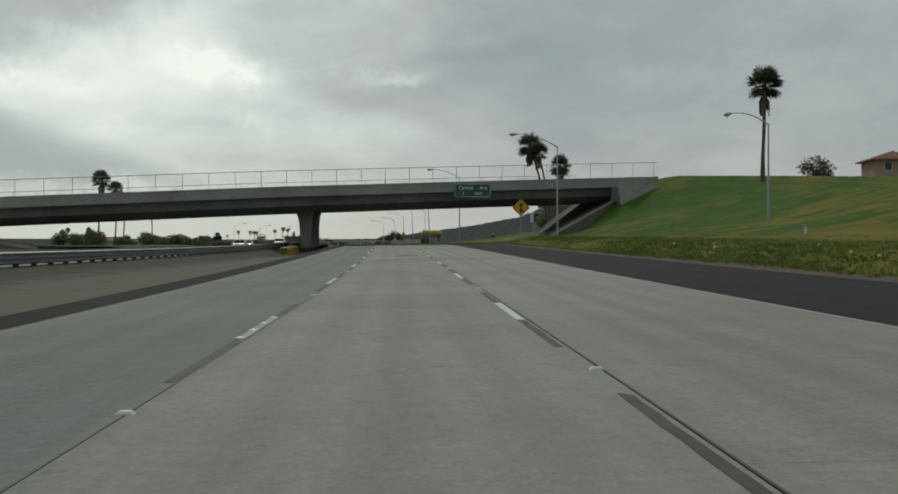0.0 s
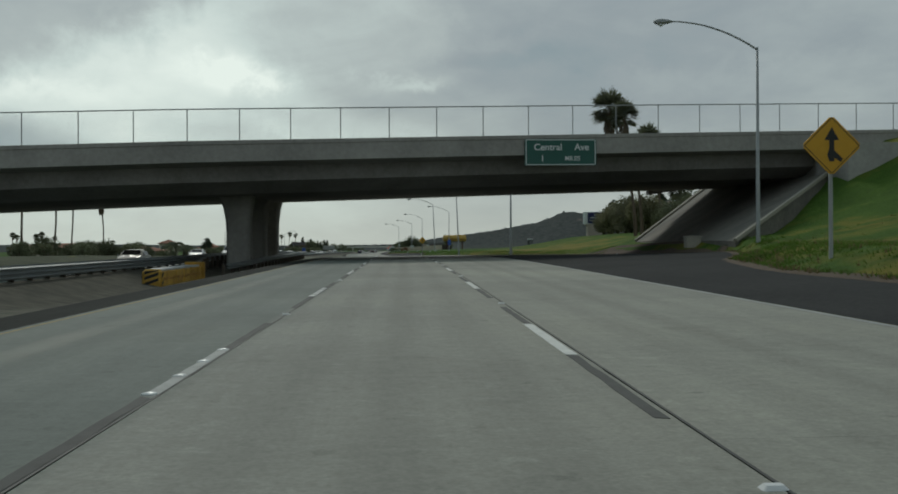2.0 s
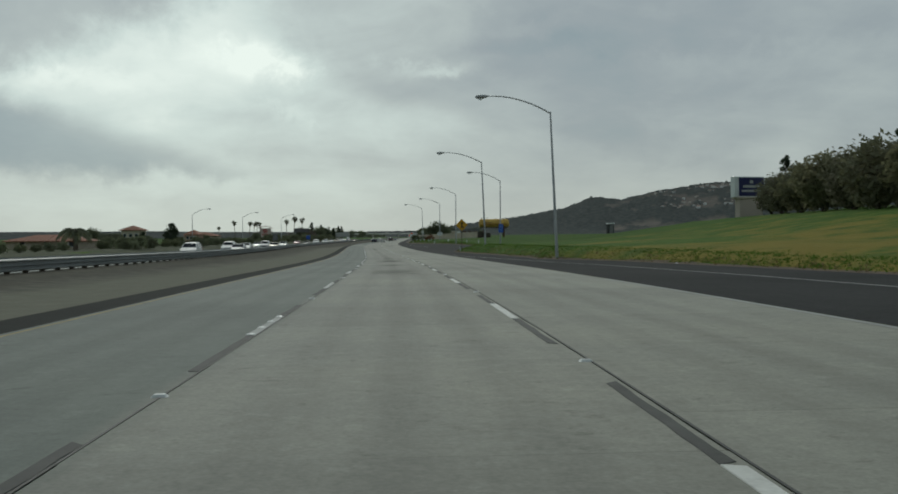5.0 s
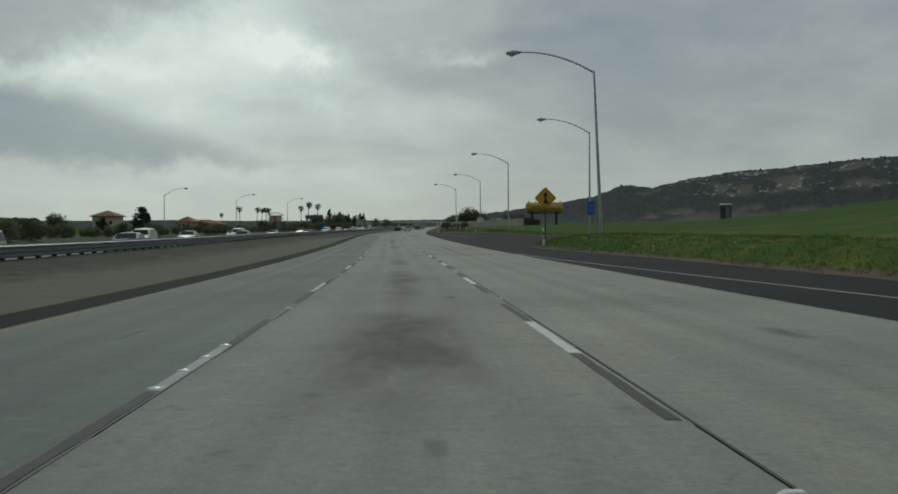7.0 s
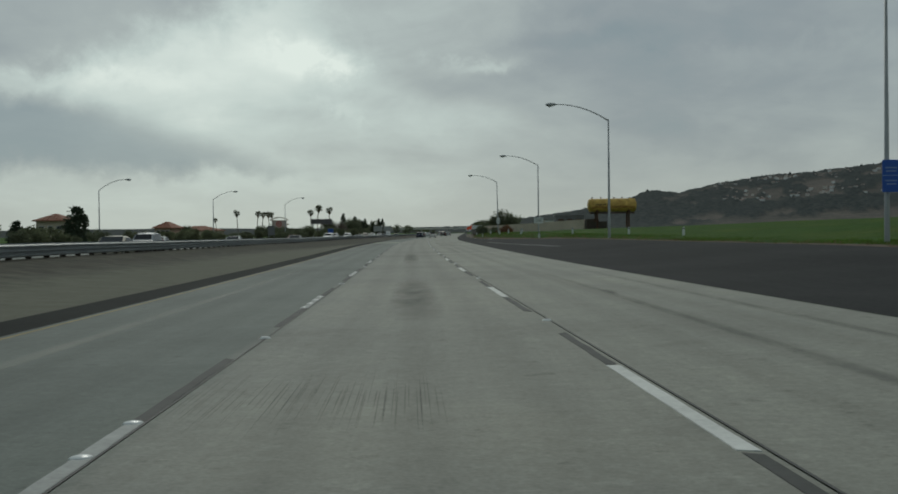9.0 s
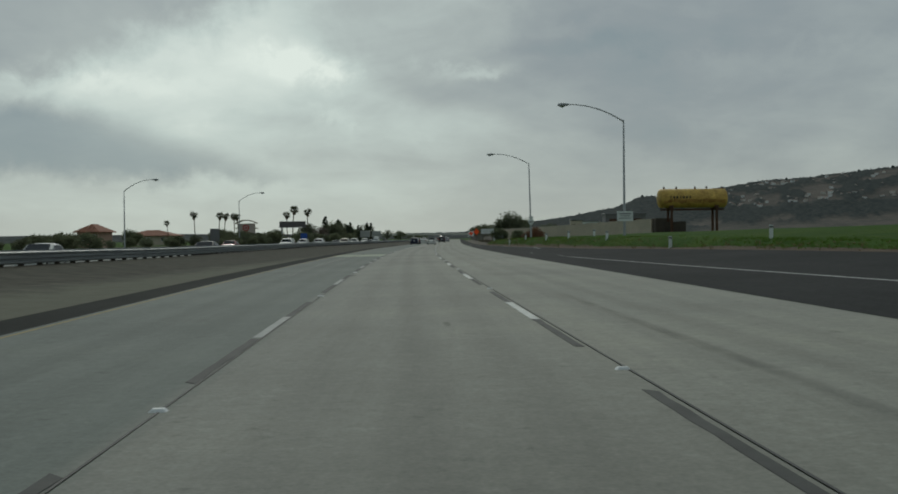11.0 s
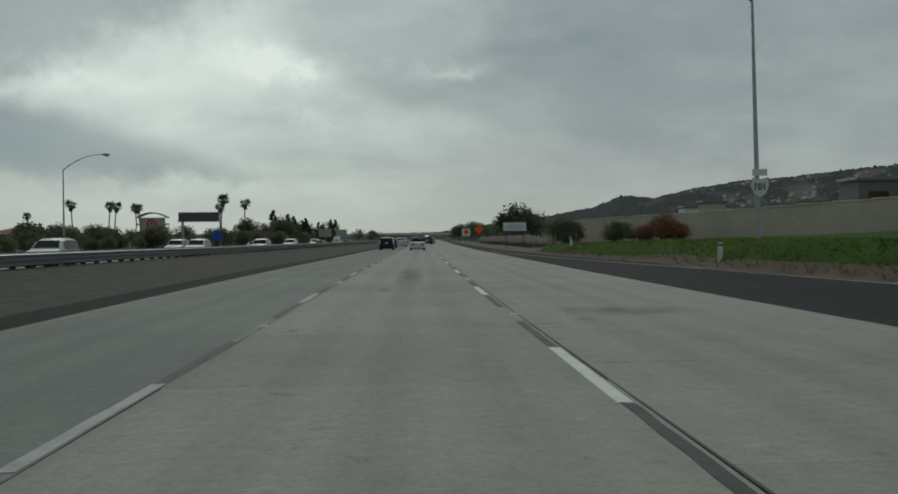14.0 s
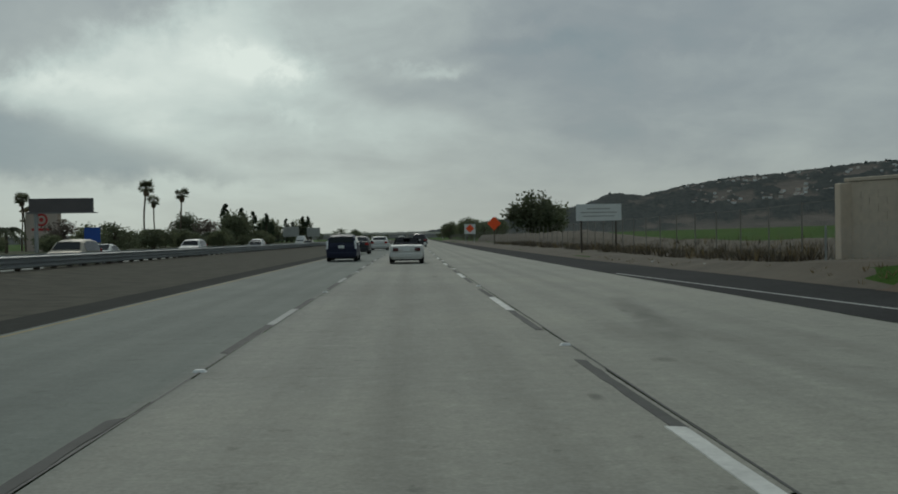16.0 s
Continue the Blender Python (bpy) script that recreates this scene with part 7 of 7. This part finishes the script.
        fr.tube([(-0.66, 2.62, 0.88), (-0.55, 2.28, 1.2), (0.55, 2.28, 1.2), (0.66, 2.62, 0.88)], 0.035, 6)
        part("windscreen_frame", fr, BUMPER, car)
        part("windscreen", Shape().quad((-0.64, 2.62, 0.9), (0.64, 2.62, 0.9), (0.54, 2.29, 1.19), (-0.54, 2.29, 1.19)), GLASS, car)
        part("folded_top", Shape().box((0, 1.0, 0.95), (1.3, 0.5, 0.16), 0.06, 0.85), BUMPER, car, "folded black soft top")
    # wheels
    r = 0.31 if kind in ("hatchback", "sedan", "roadster") else 0.37
    for y in (length * 0.19, length * 0.80):
        for sx in (-1, 1):
            x = sx * (hw * 0.965 - 0.1)
            wh = part("wheel", Shape().tube([(x - 0.11, y, r), (x - 0.09, y, r), (x + 0.09, y, r), (x + 0.11, y, r)], [r * 0.86, r, r, r * 0.86], 20), TYRE, car)
            part("rim", Shape().tube([(x + sx * 0.1, y, r), (x + sx * 0.125, y, r)], [r * 0.62, r * 0.5], 14), RIM, wh)
    # lamps, bumper, plate, mirrors
    tz = {"hatchback": 0.92, "sedan": 0.82, "suv": 1.05, "pickup": 0.95, "van": 1.1, "roadster": 0.68}[kind]
    for sx in (-1, 1):
        if kind == "hatchback":
            lamp = Shape().box((sx * hw * 0.88, 0.06, 0.92), (0.13, 0.12, 0.44), 0.04, 0.8)
            part("tail_lamp", lamp, LAMP_CLEAR, car, "tall clear tail lamp")
        elif kind == "roadster":
            part("tail_lamp", Shape().tube([(sx * 0.52 - 0.13, -0.02, tz), (sx * 0.52 + 0.13, -0.02, tz)], [0.085, 0.085], 10), LAMP_DARK, car, "oval dark red tail lamp")
        else:
            part("tail_lamp", Shape().box((sx * hw * 0.78, 0.02, tz), (0.3, 0.14, 0.2 if kind != "suv" else 0.4), 0.03), LAMP_RED, car)
        part("headlamp", Shape().box((sx * hw * 0.72, length - 0.2, zb + (0.44 if kind in ("suv", "pickup", "van") else 0.4)), (0.36, 0.28, 0.15), 0.04), LAMP_CLEAR, car)
        part("mirror", Shape().box((sx * (hw + 0.07), length * 0.66, 1.0 if kind != "roadster" else 0.92), (0.16, 0.1, 0.14), 0.03), paint, car)
    part("rear_bumper", Shape().box((0, 0.0, zb + 0.2), (width * 0.86, 0.16, 0.2), 0.04), paint if kind != "pickup" else BUMPER, car)
    part("underside", Shape().box((0, length / 2, zb - 0.02), (width * 0.78, length * 0.9, 0.1)), BUMPER, car)
    part("front_bumper", Shape().box((0, length - 0.06, zb + 0.16), (width * 0.82, 0.14, 0.18), 0.04), paint if kind != "pickup" else BUMPER, car)
    part("number_plate", Shape().box((0, -0.045 if kind != "hatchback" else 0.0, tz - (0.0 if kind != "suv" else 0.2) - (0.12 if kind == "hatchback" else 0)), (0.32, 0.03, 0.16)), SIGN_WHITE, car, "pale plate with a plain bar")
    part("grille", Shape().box((0, length - 0.03, zb + 0.36), (width * 0.42, 0.06, 0.12), 0.02), BUMPER, car)
    return car


def park(car, s, d, oncoming=False):
    dz = 0.01 if d < -6 else 0.004
    m = place(s, d, 180 if oncoming else 0, dz)
    car.matrix_world = m


park(vehicle("roadster", WHITE_CAR, "convertible", "white open two-seat convertible seen from behind on the lane"), 557.5, -0.02)
park(vehicle("hatchback", NAVY, "hatchback", "dark blue hatchback with tall clear tail lamps"), 565.0, -3.6)
park(vehicle("sedan", DARK_CAR, "sedan", "dark sedan following the traffic"), 592, -4.1)
park(vehicle("sedan", WHITE_CAR, "sedan", "white sedan ahead in the inner lane"), 617, -3.3)
park(vehicle("pickup", DARK_CAR, "pickup_truck", "dark pickup truck ahead in the middle lane"), 650, 0.9)
park(vehicle("sedan", SILVER_CAR, "sedan", "silver sedan far ahead"), 712, 1.6)
park(vehicle("suv", WHITE_CAR, "suv", "white sport utility car far ahead"), 770, -3.4)
ONCOMING = [("sedan", WHITE_CAR, 148, -20.2), ("sedan", WHITE_CAR, 205, -24.8), ("suv", SILVER_CAR, 182, -17.5), ("suv", WHITE_CAR, 277, -20.5), ("sedan", SILVER_CAR, 296, -17.6), ("suv", WHITE_CAR, 316, -21.2), ("sedan", WHITE_CAR, 335, -20.8), ("sedan", TAN_CAR, 352, -17.6), ("suv", SILVER_CAR, 374, -21.2), ("sedan", WHITE_CAR, 392, -24.6), ("sedan", WHITE_CAR, 412, -20.9), ("sedan", DARK_CAR, 441, -17.7), ("suv", WHITE_CAR, 506, -20.2), ("sedan", RED_CAR, 486, -24.5), ("suv", WHITE_CAR, 545, -20.2), ("suv", SILVER_CAR, 556, -24.6), ("suv", TAN_CAR, 566, -17.6), ("sedan", WHITE_CAR, 583, -21.0), ("suv", WHITE_CAR, 604, -19.2), ("sedan", SILVER_CAR, 632, -17.8), ("suv", WHITE_CAR, 655, -21.2), ("sedan", TAN_CAR, 690, -17.8), ("van", WHITE_CAR, 735, -24.0)]
COLOURS = {WHITE_CAR.name: "white", SILVER_CAR.name: "silver", TAN_CAR.name: "beige", DARK_CAR.name: "dark grey", RED_CAR.name: "dark red"}
KINDS = {"sedan": "sedan", "suv": "sport utility car", "pickup": "pickup truck", "van": "high-roofed van"}
protos = {}
for kind, paint, s, d in ONCOMING:
    key = (kind, paint.name)
    if key in protos:
        c = copy_thing(protos[key], Matrix())
    else:
        c = vehicle(kind, paint, kind if kind != "pickup" else "pickup_truck", COLOURS[paint.name] + " " + KINDS[kind] + " on the oncoming carriageway")
        protos[key] = c
    tagged(c, group="oncoming traffic")
    park(c, s, d, True)


# ---------------------------------------------------------------- litter and weeds on the verge
def litter(s, d, size, seed):
    r = random.Random(seed)
    sh = Shape()
    ring = [(math.cos(a) * size * r.uniform(0.5, 1), math.sin(a) * size * r.uniform(0.4, 0.9)) for a in [i * 2 * math.pi / 7 for i in range(7)]]
    sh.v = [(x, y, 0) for x, y in ring] + [(x * 0.6, y * 0.6, size * r.uniform(0.3, 0.6)) for x, y in ring]
    sh.f = [(i, (i + 1) % 7, 7 + (i + 1) % 7, 7 + i) for i in range(7)] + [tuple(range(7, 14))]
    ob = new("litter", sh.mesh("litter", LITTER))
    ob.matrix_world = place(s, d, r.uniform(0, 360), 0.03)
    tagged(ob, "crumpled pale scrap of litter on the verge", "litter", "litter on the verge")


for i, (s, d) in enumerate(((26, 11.0), (31, 12.2), (37, 10.9), (44, 11.3), (24, 10.8), (52, 13.0), (150, 17.8), (166.6, 24.5), (166, 16.5), (212, 14.3), (226, 13.9), (262, 12.9), (272, 12.2), (470, 14.6), (493, 12.7), (507, 11.6), (543, 10.2), (549, 9.8), (566, 9.6))):
    litter(s, d, 0.07 + 0.06 * ((i * 37) % 5) / 4, i)


def verge_weeds():
    """Tufts of grass and dry stalks along the asphalt edge."""
    r = random.Random(3)
    for nm, mat, n, lab, h in (("grass_tufts", BLADE, 36000, "rough green grass tufts along the verge", 0.1), ("dry_stalks", STALK, 3600, "dry straw-coloured weed stalks along the verge", 0.15)):
        sh = Shape()
        for _ in range(n):
            s = r.uniform(5, 560) if r.random() < 0.7 else r.uniform(14, 118)
            if 124 < s < 160:
                continue
            d = grass_edge(s) + (0.25 + abs(r.gauss(0, 1.5)) if nm == "grass_tufts" else r.uniform(0.0, 1.1))
            if s < 118 and r.random() < 0.75:
                d = grass_edge(s) + 0.2 + 16 * r.random() ** 1.6
            if s > 526:
                if nm == "grass_tufts":
                    continue
                d = grass_edge(s) + r.uniform(0.1, 4.2)
            p = at(s, d, land(s, d) + 0.01)
            size = h * r.uniform(0.5, 1.5)
            for k in range(5):
                a = r.uniform(0, 6.28)
                o = Vector((math.cos(a), math.sin(a), 0))
                w = Vector((-o.y, o.x, 0)) * r.uniform(0.012, 0.03)
                q = p + o * r.uniform(0, 0.16)
                sh.quad(q - w, q + w, q + o * size * r.uniform(0.3, 1.2) + Vector((0, 0, size * r.uniform(0.5, 1.0))))
        tagged(new(nm, sh.mesh(nm, mat)), lab, "grass", "", "stuff")


verge_weeds()


def dry_brush():
    """Knee-high dead weeds in clumps along the field fence and over the low bank behind it."""
    r = random.Random(19)
    for nm, mat, lab in (("dead_weeds", DEAD_STALK, "knee-high dead brown weeds along the field fence"), ("straw_weeds", STALK, "straw-coloured dry weeds along the field fence")):
        sh = Shape()
        for _ in range(1500 if nm == "dead_weeds" else 420):
            s = 538 + 120 * r.random() ** 1.4
            d = r.choice((r.uniform(11.2, 13.4), r.uniform(13.4, 17.0)))
            if noise.noise(Vector((s * 0.35, d * 0.5, 2))) < -0.12:
                continue
            p = at(s, d, land(s, d) + (0.3 if d > 15 else 0.05))
            size = r.uniform(0.25, 0.7)
            for k in range(9):
                a = r.uniform(0, 6.28)
                o = Vector((math.cos(a), math.sin(a), 0))
                w = Vector((-o.y, o.x, 0)) * r.uniform(0.012, 0.035)
                q = p + o * r.uniform(0, 0.3)
                sh.quad(q - w, q + w, q + o * size * r.uniform(0.1, 0.7) + Vector((0, 0, size * r.uniform(0.5, 1.0))))
        tagged(new(nm, sh.mesh(nm, mat)), lab, "weeds", "", "stuff")


dry_brush()

# ---------------------------------------------------------------- concrete slabs of the carriageway, last
def make_slabs():
    length = 4.572
    meshes = [slab_mesh(a, b, length, CONCRETE) for a, b in LANES]
    pale = slab_mesh(*LANES[0], length, CONCRETE_NEW)
    rest, uv = Shape(), []
    for lane, (a, b) in enumerate(LANES):
        s = -20 + length / 2 + lane * 1.3
        while s < 1500:
            c = lane_c(s)
            if s < 455:
                new_patch = lane == 0 and 419 < s < 426.5
                piece("slab", pale if new_patch else meshes[lane], slope_pose(s, (a + b) / 2 + c, length), ROAD)
                s += length
            else:
                l = length if s < 620 else length * 4
                m = slope_pose(s + (l - length) / 2, (a + b) / 2 + c, l)
                hx, hy = (b - a) / 2 - 0.004, l / 2 - 0.001
                rest.quad(*(m @ Vector(p) for p in ((-hx, -hy, 0), (hx, -hy, 0), (hx, hy, 0), (-hx, hy, 0))))
                uv += [(a, s), (b, s), (b, s), (a, s)]
                s += l
    me = rest.mesh("far_slabs", CONCRETE)
    lay = me.uv_layers.new(name="UVMap")
    lay.data.foreach_set("uv", np.array(uv, dtype=np.float32).ravel())
    ob = new("far_slabs", me)
    ob.parent = ROAD
    tagged(ob, kind="stuff")


make_slabs()
